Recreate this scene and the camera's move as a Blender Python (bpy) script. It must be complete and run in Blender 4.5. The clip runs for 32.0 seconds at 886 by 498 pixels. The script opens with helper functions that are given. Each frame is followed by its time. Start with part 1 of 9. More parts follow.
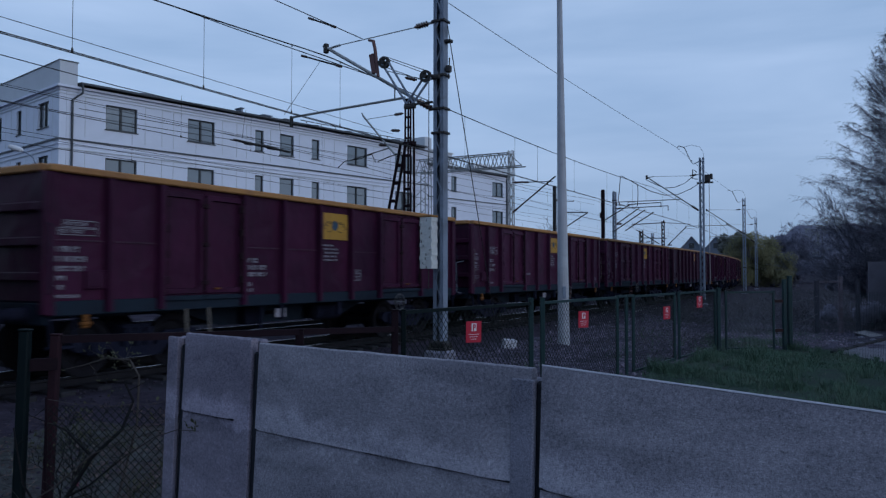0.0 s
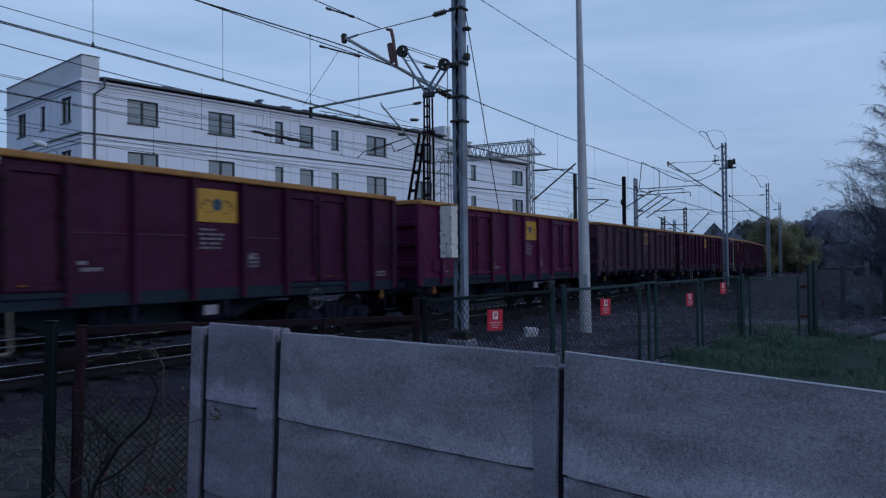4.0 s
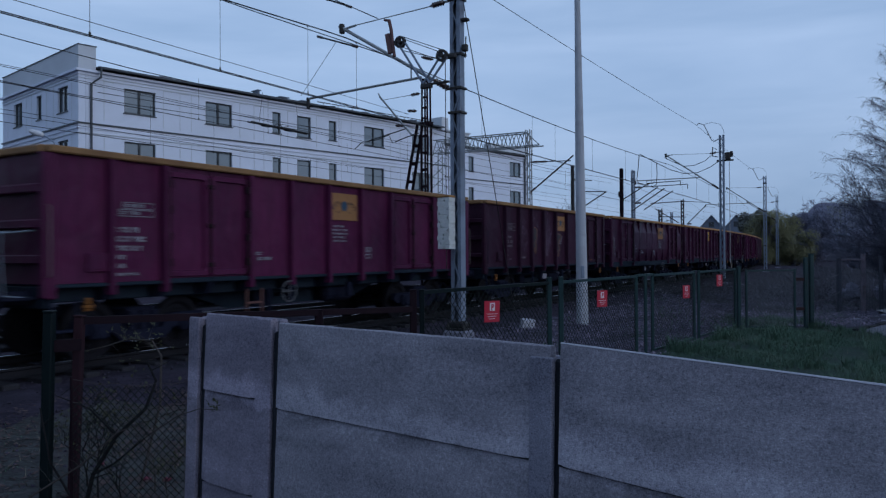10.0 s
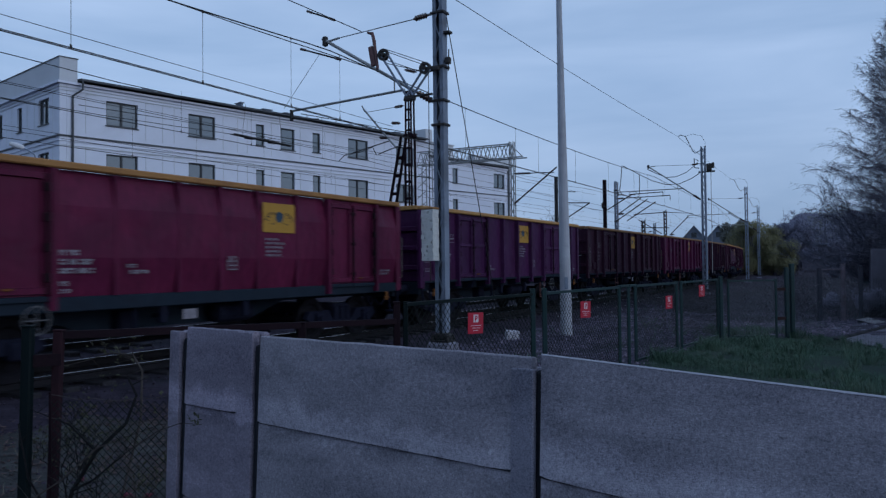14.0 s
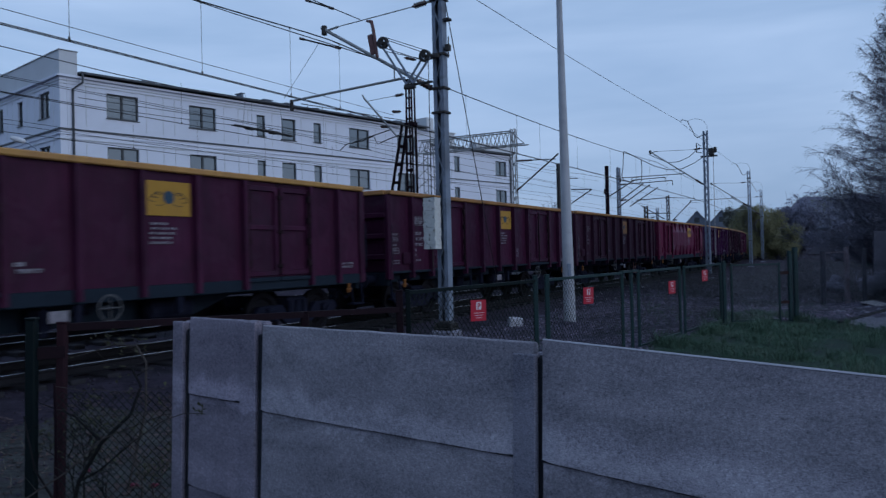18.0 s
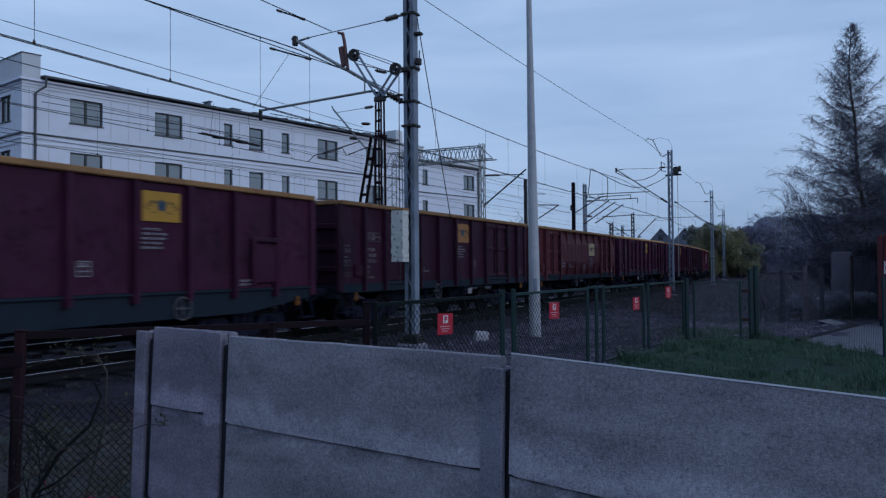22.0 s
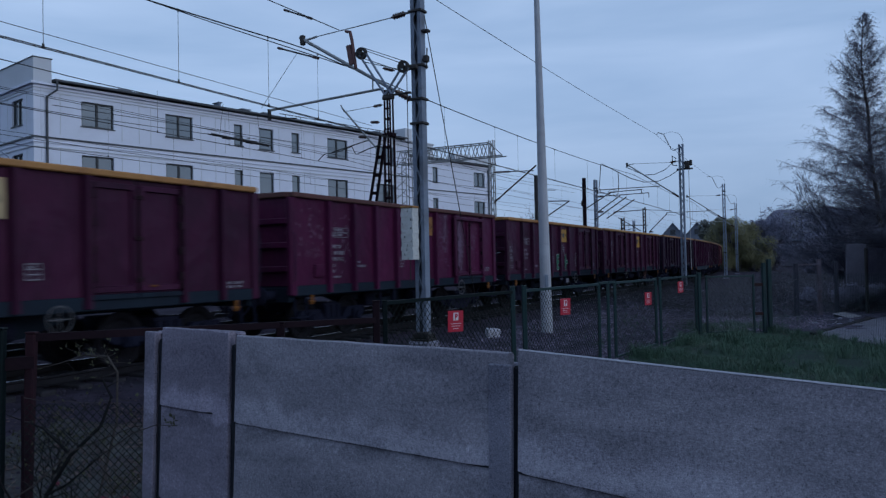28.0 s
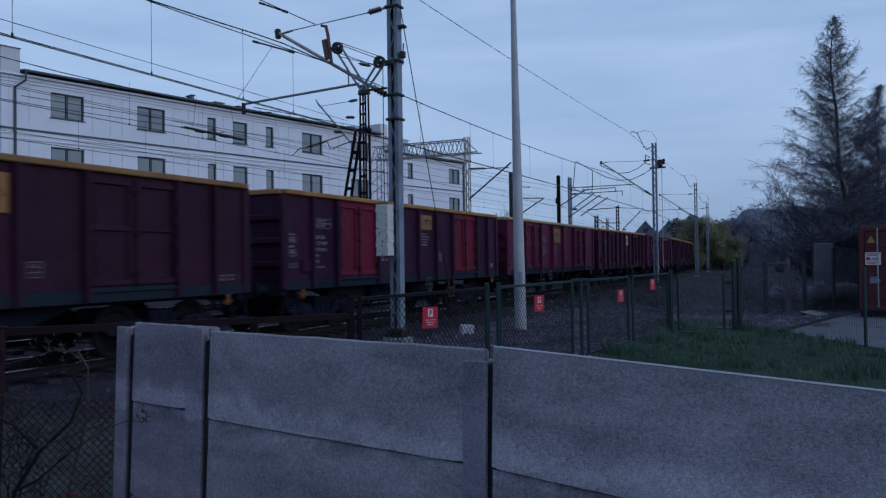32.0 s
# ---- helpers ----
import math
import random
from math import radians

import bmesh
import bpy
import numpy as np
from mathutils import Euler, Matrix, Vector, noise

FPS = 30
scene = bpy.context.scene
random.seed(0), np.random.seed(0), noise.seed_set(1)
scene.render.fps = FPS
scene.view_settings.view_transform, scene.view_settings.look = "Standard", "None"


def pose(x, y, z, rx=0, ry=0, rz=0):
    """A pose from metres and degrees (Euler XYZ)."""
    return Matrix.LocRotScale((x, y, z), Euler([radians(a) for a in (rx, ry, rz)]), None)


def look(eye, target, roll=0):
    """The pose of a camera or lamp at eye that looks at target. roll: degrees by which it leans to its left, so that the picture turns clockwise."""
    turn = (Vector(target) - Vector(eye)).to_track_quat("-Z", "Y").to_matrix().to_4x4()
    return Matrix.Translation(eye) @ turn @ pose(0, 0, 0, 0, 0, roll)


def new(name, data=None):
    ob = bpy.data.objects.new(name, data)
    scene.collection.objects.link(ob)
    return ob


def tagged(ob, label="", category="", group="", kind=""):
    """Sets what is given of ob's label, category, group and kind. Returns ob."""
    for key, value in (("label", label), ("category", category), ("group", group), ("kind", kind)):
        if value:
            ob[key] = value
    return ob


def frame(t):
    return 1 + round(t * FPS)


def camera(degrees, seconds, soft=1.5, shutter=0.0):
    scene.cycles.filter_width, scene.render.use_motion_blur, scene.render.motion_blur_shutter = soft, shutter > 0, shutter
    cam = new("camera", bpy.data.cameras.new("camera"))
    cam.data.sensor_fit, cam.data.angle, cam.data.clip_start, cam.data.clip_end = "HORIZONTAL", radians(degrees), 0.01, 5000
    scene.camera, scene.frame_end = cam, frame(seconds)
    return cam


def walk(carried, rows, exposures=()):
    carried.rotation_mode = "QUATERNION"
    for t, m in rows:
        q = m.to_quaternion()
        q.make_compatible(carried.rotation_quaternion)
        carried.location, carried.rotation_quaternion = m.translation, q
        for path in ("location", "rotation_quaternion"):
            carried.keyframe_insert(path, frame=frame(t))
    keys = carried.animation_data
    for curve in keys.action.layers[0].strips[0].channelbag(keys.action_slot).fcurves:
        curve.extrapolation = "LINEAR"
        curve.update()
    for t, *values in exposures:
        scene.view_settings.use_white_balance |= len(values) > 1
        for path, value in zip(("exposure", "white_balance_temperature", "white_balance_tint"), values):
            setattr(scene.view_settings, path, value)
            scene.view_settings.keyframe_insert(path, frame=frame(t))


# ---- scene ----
EXPOSURE, KELVIN = 0.0, 6150.0
cam = camera(60.0, 32.0, soft=1.3, shutter=0.4)
PATH = [
    (0, pose(0.01, -0.004, 1.679, 91.793, -0.056, -1.855)),
    (0.5, pose(0.012, -0.015, 1.682, 91.664, 0.089, -1.756)),
    (1, pose(0.014, -0.007, 1.679, 91.494, 0.43, -1.421)),
    (1.5, pose(0.015, -0.006, 1.679, 91.244, 0.565, -1.426)),
    (2, pose(0.012, 0.006, 1.677, 91.071, 0.474, -1.418)),
    (2.5, pose(0.015, 0.017, 1.672, 90.981, 0.494, -0.946)),
    (4.5, pose(0.006, 0.016, 1.668, 91.01, 0.334, -0.109)),
    (5, pose(0.004, 0.006, 1.668, 90.762, 0.014, 0.076)),
    (5.5, pose(0.003, 0.007, 1.67, 90.699, 0.008, 0.091)),
    (6, pose(0, 0, 1.67, 90.7, 0, 0)),
    (6.5, pose(0, -0.001, 1.671, 90.63, 0.056, -0.099)),
    (7, pose(0.003, -0.002, 1.671, 90.567, 0.022, -0.042)),
    (7.5, pose(0.005, 0.003, 1.668, 90.691, -0.003, -0.18)),
    (8, pose(0.007, -0.006, 1.671, 90.84, 0.036, -0.453)),
    (8.5, pose(0.006, -0.012, 1.671, 90.858, 0.117, -0.539)),
    (9, pose(0.003, -0.003, 1.671, 90.621, 0.198, -0.631)),
    (9.5, pose(0.006, -0.001, 1.668, 90.417, 0.188, -0.725)),
    (10, pose(0.01, 0, 1.669, 90.358, 0.349, -0.519)),
    (10.5, pose(0.008, -0.002, 1.67, 90.982, 0.83, 0.007)),
    (11, pose(0.008, -0.015, 1.672, 91.033, 0.856, 0.336)),
    (11.5, pose(0.007, -0.011, 1.671, 91.045, 0.862, 0.411)),
    (12, pose(0.016, -0.011, 1.673, 91.105, 0.798, 0.206)),
    (12.5, pose(0.021, -0.032, 1.677, 91.271, 0.92, 0.131)),
    (13, pose(0.026, -0.012, 1.675, 91.36, 0.854, -0.129)),
    (13.5, pose(0.023, 0, 1.672, 91.232, 0.631, -0.914)),
    (14, pose(0.027, -0.012, 1.672, 91.217, 0.622, -1.662)),
    (14.5, pose(0.022, -0.025, 1.674, 91.22, 0.806, -2.45)),
    (16.5, pose(0.01, -0.013, 1.67, 92.076, 1.452, -2.298)),
    (17, pose(0.025, -0.018, 1.669, 91.688, 1.943, -0.276)),
    (17.5, pose(0.038, -0.013, 1.664, 91.137, 2.996, 0.709)),
    (18, pose(0.04, -0.01, 1.662, 90.365, 1.39, -1.435)),
    (18.5, pose(0.038, -0.009, 1.659, 90.153, -0.141, -3.527)),
    (19, pose(0.032, -0.008, 1.656, 89.812, -0.503, -5.249)),
    (19.5, pose(0.023, -0.014, 1.658, 90.249, 0.025, -5.248)),
    (20, pose(0.018, -0.014, 1.656, 90.159, 0.091, -5.059)),
    (20.5, pose(0.014, -0.019, 1.658, 90.323, -0.115, -4.356)),
    (21, pose(0.013, -0.022, 1.661, 90.611, -0.13, -3.647)),
    (21.5, pose(0.018, -0.009, 1.659, 91.29, 0.046, -3.674)),
    (22, pose(0.023, -0.023, 1.662, 91.31, 0.445, -3.934)),
    (22.5, pose(0.029, -0.03, 1.662, 91.295, 0.79, -4.112)),
    (23, pose(0.029, -0.032, 1.661, 91.189, 0.891, -4.095)),
    (23.5, pose(0.028, -0.015, 1.658, 90.929, 0.645, -4.187)),
    (24, pose(0.021, -0.014, 1.659, 90.662, 0.706, -4.248)),
    (24.5, pose(0.018, -0.026, 1.663, 90.568, 0.742, -4.002)),
    (26.5, pose(0.041, -0.006, 1.659, 91.495, 1.167, -4.091)),
    (27, pose(0.05, -0.004, 1.661, 91.662, 1.971, -3.945)),
    (27.5, pose(0.054, 0.001, 1.661, 91.542, 2.246, -3.247)),
    (28, pose(0.051, 0.007, 1.656, 91.147, 1.176, -3.07)),
    (28.5, pose(0.046, 0.008, 1.656, 90.597, 0.752, -3.679)),
    (29, pose(0.045, -0.003, 1.658, 90.334, 0.728, -4.312)),
    (29.5, pose(0.038, -0.023, 1.663, 90.605, 0.734, -4.511)),
    (30, pose(0.037, -0.026, 1.662, 91.081, 0.622, -4.46)),
    (30.5, pose(0.041, -0.021, 1.662, 91.444, 0.68, -4.627)),
    (31, pose(0.041, -0.014, 1.662, 91.347, 0.746, -4.666)),
    (31.5, pose(0.043, -0.003, 1.659, 91.149, 0.681, -4.764)),
    (32, pose(0.042, -0.01, 1.66, 90.823, 0.768, -4.984)),
]
walk(cam, PATH, exposures=[(0, EXPOSURE, KELVIN, 10.0), (14, EXPOSURE + 0.01, KELVIN, 10.0), (19, EXPOSURE + 0.06, KELVIN, 10.0), (24, EXPOSURE + 0.04, KELVIN, 10.0), (32, EXPOSURE + 0.02, KELVIN, 10.0)])

# ---- light: a dull evening under thin cloud, brighter behind the viewer ----
world = bpy.data.worlds.new("evening_sky")
world.use_nodes = True
scene.world = world
wn, wl = world.node_tree.nodes, world.node_tree.links
wn.clear()


def node(tree, kind, **values):
    n = tree.nodes.new(kind)
    for key, value in values.items():
        n.inputs[key.replace("_", " ")].default_value = value
    return n


w_out, w_bg = wn.new("ShaderNodeOutputWorld"), wn.new("ShaderNodeBackground")
sky = wn.new("ShaderNodeTexSky")
sky.sky_type, sky.sun_disc = "NISHITA", False
sky.sun_elevation, sky.sun_rotation = radians(14), radians(126.5)
sky.air_density, sky.dust_density, sky.ozone_density = 1.0, 1.5, 3.0
dim = wn.new("ShaderNodeVectorMath")
dim.operation = "SCALE"
dim.inputs["Scale"].default_value = 0.06
wl.new(sky.outputs[0], dim.inputs[0])
coord = wn.new("ShaderNodeTexCoord")
stretch = wn.new("ShaderNodeMapping")
stretch.inputs["Scale"].default_value = (1.3, 1.3, 7.0)
stretch.inputs["Rotation"].default_value = (0.05, 0.09, 0.3)
wl.new(coord.outputs["Generated"], stretch.inputs[0])
cloud = wn.new("ShaderNodeTexNoise")
cloud.inputs["Scale"].default_value, cloud.inputs["Detail"].default_value = 1.6, 5.0
cloud.inputs["Roughness"].default_value, cloud.inputs["Distortion"].default_value = 0.5, 0.35
wl.new(stretch.outputs[0], cloud.inputs["Vector"])
veil = wn.new("ShaderNodeValToRGB")
veil.color_ramp.elements[0].position, veil.color_ramp.elements[1].position = 0.36, 0.68
veil.color_ramp.elements[0].color = (0.334, 0.481, 0.722, 1)
veil.color_ramp.elements[1].color = (0.484, 0.634, 0.888, 1)
wl.new(cloud.outputs["Fac"], veil.inputs[0])
blend = wn.new("ShaderNodeMixRGB")
blend.inputs[0].default_value = 0.85
wl.new(dim.outputs[0], blend.inputs[1])
wl.new(veil.outputs[0], blend.inputs[2])
split = wn.new("ShaderNodeSeparateXYZ")
wl.new(coord.outputs["Generated"], split.inputs[0])
low_sky = wn.new("ShaderNodeMapRange")   # the cloud is thicker towards the horizon
low_sky.interpolation_type = "SMOOTHSTEP"
low_sky.inputs[1].default_value, low_sky.inputs[2].default_value = 0.02, 0.24
low_sky.inputs[3].default_value, low_sky.inputs[4].default_value = 0.84, 1.0
wl.new(split.outputs["Z"], low_sky.inputs[0])
thicker = wn.new("ShaderNodeVectorMath")
thicker.operation = "SCALE"
wl.new(blend.outputs[0], thicker.inputs[0])
wl.new(low_sky.outputs[0], thicker.inputs["Scale"])
wl.new(thicker.outputs[0], w_bg.inputs[0])
w_bg.inputs[1].default_value = 1.0
wl.new(w_bg.outputs[0], w_out.inputs[0])

sun_data = bpy.data.lights.new("sun", "SUN")
sun_data.energy, sun_data.angle, sun_data.color = 0.70, radians(35), (0.86, 0.92, 1.0)
sun = new("sun", sun_data)
sun.matrix_world = look((73, -54, 26), (0, 0, 0))


# ---- materials ----
def material(name, low, high, rough=0.8, metal=0.0, patch=1.2, grain=40.0, bump=0.2, depth=0.01, stain=None, stain_amount=0.5, stain_scale=0.5, each=0.0, gloss=0.25, streak=0.0, dent=0.0):
    """Two tones that vary in patches and in grain, with fine relief and a stain tone of its own shape."""
    m = bpy.data.materials.new(name)
    m.use_nodes = True
    t = m.node_tree
    b = t.nodes["Principled BSDF"]
    b.inputs["Metallic"].default_value = metal
    b.inputs["Specular IOR Level"].default_value = gloss
    tc, info = t.nodes.new("ShaderNodeTexCoord"), t.nodes.new("ShaderNodeObjectInfo")
    shift = t.nodes.new("ShaderNodeVectorMath")
    shift.operation = "MULTIPLY_ADD"
    shift.inputs[1].default_value = (37.0, 23.0, 51.0)
    t.links.new(info.outputs["Random"], shift.inputs[0])
    t.links.new(tc.outputs["Object"], shift.inputs[2])
    n1 = node(t, "ShaderNodeTexNoise", Scale=patch, Detail=6.0, Roughness=0.6)
    n2 = node(t, "ShaderNodeTexNoise", Scale=grain, Detail=4.0, Roughness=0.6)
    for n in (n1, n2):
        t.links.new(shift.outputs[0], n.inputs["Vector"])
    add = t.nodes.new("ShaderNodeMath")
    add.operation = "MULTIPLY_ADD"
    add.inputs[1].default_value = 0.45
    t.links.new(n2.outputs["Fac"], add.inputs[0])
    half = t.nodes.new("ShaderNodeMath")
    half.operation = "MULTIPLY"
    half.inputs[1].default_value = 0.75
    t.links.new(n1.outputs["Fac"], half.inputs[0])
    t.links.new(half.outputs[0], add.inputs[2])
    ramp = t.nodes.new("ShaderNodeValToRGB")
    ramp.color_ramp.elements[0].position, ramp.color_ramp.elements[1].position = 0.38, 0.82
    ramp.color_ramp.elements[0].color, ramp.color_ramp.elements[1].color = (*low, 1), (*high, 1)
    t.links.new(add.outputs[0], ramp.inputs[0])
    colour = ramp.outputs[0]
    if streak:
        long = t.nodes.new("ShaderNodeMapping")
        long.inputs["Scale"].default_value = (14.0, 14.0, 1.6)
        t.links.new(shift.outputs[0], long.inputs[0])
        n4 = node(t, "ShaderNodeTexNoise", Scale=1.0, Detail=7.0, Roughness=0.7)
        t.links.new(long.outputs[0], n4.inputs["Vector"])
        run = t.nodes.new("ShaderNodeMapRange")
        run.inputs[1].default_value, run.inputs[2].default_value = 0.35, 0.65
        run.inputs[3].default_value, run.inputs[4].default_value = 1 - streak, 1 + streak * 0.4
        t.links.new(n4.outputs["Fac"], run.inputs[0])
        tint = t.nodes.new("ShaderNodeVectorMath")
        tint.operation = "SCALE"
        t.links.new(colour, tint.inputs[0])
        t.links.new(run.outputs[0], tint.inputs["Scale"])
        colour = tint.outputs[0]
    if stain:
        n3 = node(t, "ShaderNodeTexNoise", Scale=stain_scale, Detail=8.0, Roughness=0.65, Distortion=0.6)
        t.links.new(shift.outputs[0], n3.inputs["Vector"])
        cut = t.nodes.new("ShaderNodeMapRange")
        cut.inputs[1].default_value, cut.inputs[2].default_value = 0.48, 0.68
        cut.inputs[4].default_value = stain_amount
        t.links.new(n3.outputs["Fac"], cut.inputs[0])
        mix = t.nodes.new("ShaderNodeMixRGB")
        mix.inputs[2].default_value = (*stain, 1)
        t.links.new(cut.outputs[0], mix.inputs[0])
        t.links.new(colour, mix.inputs[1])
        colour = mix.outputs[0]
    if each:
        hsv = t.nodes.new("ShaderNodeHueSaturation")
        val = t.nodes.new("ShaderNodeMapRange")
        val.inputs[3].default_value, val.inputs[4].default_value = 1 - each, 1 + each
        t.links.new(info.outputs["Random"], val.inputs[0])
        t.links.new(val.outputs[0], hsv.inputs["Value"])
        t.links.new(colour, hsv.inputs["Color"])
        colour = hsv.outputs[0]
    t.links.new(colour, b.inputs["Base Color"])
    rr = t.nodes.new("ShaderNodeMapRange")
    rr.inputs[3].default_value, rr.inputs[4].default_value = max(0.05, rough - 0.12), min(1, rough + 0.12)
    t.links.new(n1.outputs["Fac"], rr.inputs[0])
    t.links.new(rr.outputs[0], b.inputs["Roughness"])
    if bump:
        bp = t.nodes.new("ShaderNodeBump")
        bp.inputs["Strength"].default_value, bp.inputs["Distance"].default_value = bump, depth
        t.links.new(add.outputs[0], bp.inputs["Height"])
        t.links.new(bp.outputs[0], b.inputs["Normal"])
        if dent:
            n5 = node(t, "ShaderNodeTexNoise", Scale=1.7, Detail=2.0, Roughness=0.45, Distortion=0.4)
            t.links.new(shift.outputs[0], n5.inputs["Vector"])
            bd = t.nodes.new("ShaderNodeBump")
            bd.inputs["Strength"].default_value, bd.inputs["Distance"].default_value = dent, 0.25
            t.links.new(n5.outputs["Fac"], bd.inputs["Height"])
            t.links.new(bd.outputs[0], bp.inputs["Normal"])
    return m


def glass_material(name, tone, rough):
    m = bpy.data.materials.new(name)
    m.use_nodes = True
    b = m.node_tree.nodes["Principled BSDF"]
    b.inputs["Base Color"].default_value = (*tone, 1)
    b.inputs["Roughness"].default_value = rough
    b.inputs["Specular IOR Level"].default_value = 0.9
    b.inputs["IOR"].default_value = 1.9
    return m


def cast_concrete(name, low, high, rough_scale, pale_band=0.0):
    """Weathered cast concrete: cloudy drifts, finger-sized mottles, fine sand grain and dark pores."""
    m = bpy.data.materials.new(name)
    m.use_nodes = True
    t = m.node_tree
    b = t.nodes["Principled BSDF"]
    b.inputs["Roughness"].default_value = 0.93
    b.inputs["Specular IOR Level"].default_value = 0.2
    tc = t.nodes.new("ShaderNodeTexCoord")
    flat = t.nodes.new("ShaderNodeMapping")
    flat.inputs["Scale"].default_value = (0.7, 1.0, 1.9)
    t.links.new(tc.outputs["Object"], flat.inputs[0])
    drift = node(t, "ShaderNodeTexNoise", Scale=2.3, Detail=3.0, Roughness=0.5, Distortion=0.8)
    t.links.new(flat.outputs[0], drift.inputs["Vector"])
    mottle = node(t, "ShaderNodeTexNoise", Scale=58.0 * rough_scale, Detail=6.0, Roughness=0.75)
    sand = node(t, "ShaderNodeTexNoise", Scale=160.0, Detail=3.0, Roughness=0.7)
    pores = node(t, "ShaderNodeTexVoronoi", Scale=55.0 * rough_scale)
    for n in (mottle, sand, pores):
        t.links.new(tc.outputs["Object"], n.inputs["Vector"])

    def mix(a, b_, k, op="MULTIPLY_ADD"):
        n = t.nodes.new("ShaderNodeMath")
        n.operation = op
        t.links.new(a, n.inputs[0])
        n.inputs[1].default_value = k
        if b_ is not None:
            t.links.new(b_, n.inputs[2])
        return n.outputs[0]

    total = mix(drift.outputs["Fac"], mix(mottle.outputs["Fac"], mix(sand.outputs["Fac"], None, 0.46, "MULTIPLY"), 0.50), 0.34)
    ramp = t.nodes.new("ShaderNodeValToRGB")
    ramp.color_ramp.elements[0].position, ramp.color_ramp.elements[1].position = 0.515, 0.765
    ramp.color_ramp.elements[0].color, ramp.color_ramp.elements[1].color = (*low, 1), (*high, 1)
    fleck = ramp.color_ramp.elements.new(0.84)
    fleck.color = (high[0] * 1.5, high[1] * 1.5, high[2] * 1.5, 1)
    t.links.new(total, ramp.inputs[0])
    pit = t.nodes.new("ShaderNodeMapRange")
    pit.inputs[1].default_value, pit.inputs[2].default_value = 0.10, 0.22
    pit.inputs[3].default_value, pit.inputs[4].default_value = 0.62 if rough_scale < 1.5 else 0.30, 1.0
    t.links.new(pores.outputs["Distance"], pit.inputs[0])
    dark = t.nodes.new("ShaderNodeVectorMath")
    dark.operation = "SCALE"
    t.links.new(ramp.outputs[0], dark.inputs[0])
    t.links.new(pit.outputs[0], dark.inputs["Scale"])
    # a ragged paler band at one height of the wall
    split = t.nodes.new("ShaderNodeSeparateXYZ")
    t.links.new(tc.outputs["Object"], split.inputs[0])
    ragged = node(t, "ShaderNodeTexNoise", Scale=3.2, Detail=6.0, Roughness=0.62, Distortion=0.5)
    t.links.new(tc.outputs["Object"], ragged.inputs["Vector"])
    height = mix(ragged.outputs["Fac"], split.outputs["Z"], 0.42)
    rise = t.nodes.new("ShaderNodeMapRange")
    rise.interpolation_type = "SMOOTHSTEP"
    rise.inputs[1].default_value, rise.inputs[2].default_value = 0.90, 0.93
    t.links.new(height, rise.inputs[0])
    fade = t.nodes.new("ShaderNodeMapRange")
    fade.interpolation_type = "SMOOTHSTEP"
    fade.inputs[1].default_value, fade.inputs[2].default_value = 1.02, 1.13
    fade.inputs[3].default_value, fade.inputs[4].default_value = pale_band, 0.0
    t.links.new(height, fade.inputs[0])
    both = t.nodes.new("ShaderNodeMath")
    both.operation = "MULTIPLY"
    t.links.new(rise.outputs[0], both.inputs[0])
    t.links.new(fade.outputs[0], both.inputs[1])
    gain = t.nodes.new("ShaderNodeMath")
    gain.operation = "ADD"
    gain.inputs[1].default_value = 1.0
    t.links.new(both.outputs[0], gain.inputs[0])
    banded = t.nodes.new("ShaderNodeVectorMath")
    banded.operation = "SCALE"
    t.links.new(dark.outputs[0], banded.inputs[0])
    t.links.new(gain.outputs[0], banded.inputs["Scale"])
    t.links.new(banded.outputs[0], b.inputs["Base Color"])
    bp = t.nodes.new("ShaderNodeBump")
    bp.inputs["Strength"].default_value, bp.inputs["Distance"].default_value = 0.55, 0.004
    t.links.new(mix(mottle.outputs["Fac"], sand.outputs["Fac"], 1.4), bp.inputs["Height"])
    t.links.new(bp.outputs[0], b.inputs["Normal"])
    return m


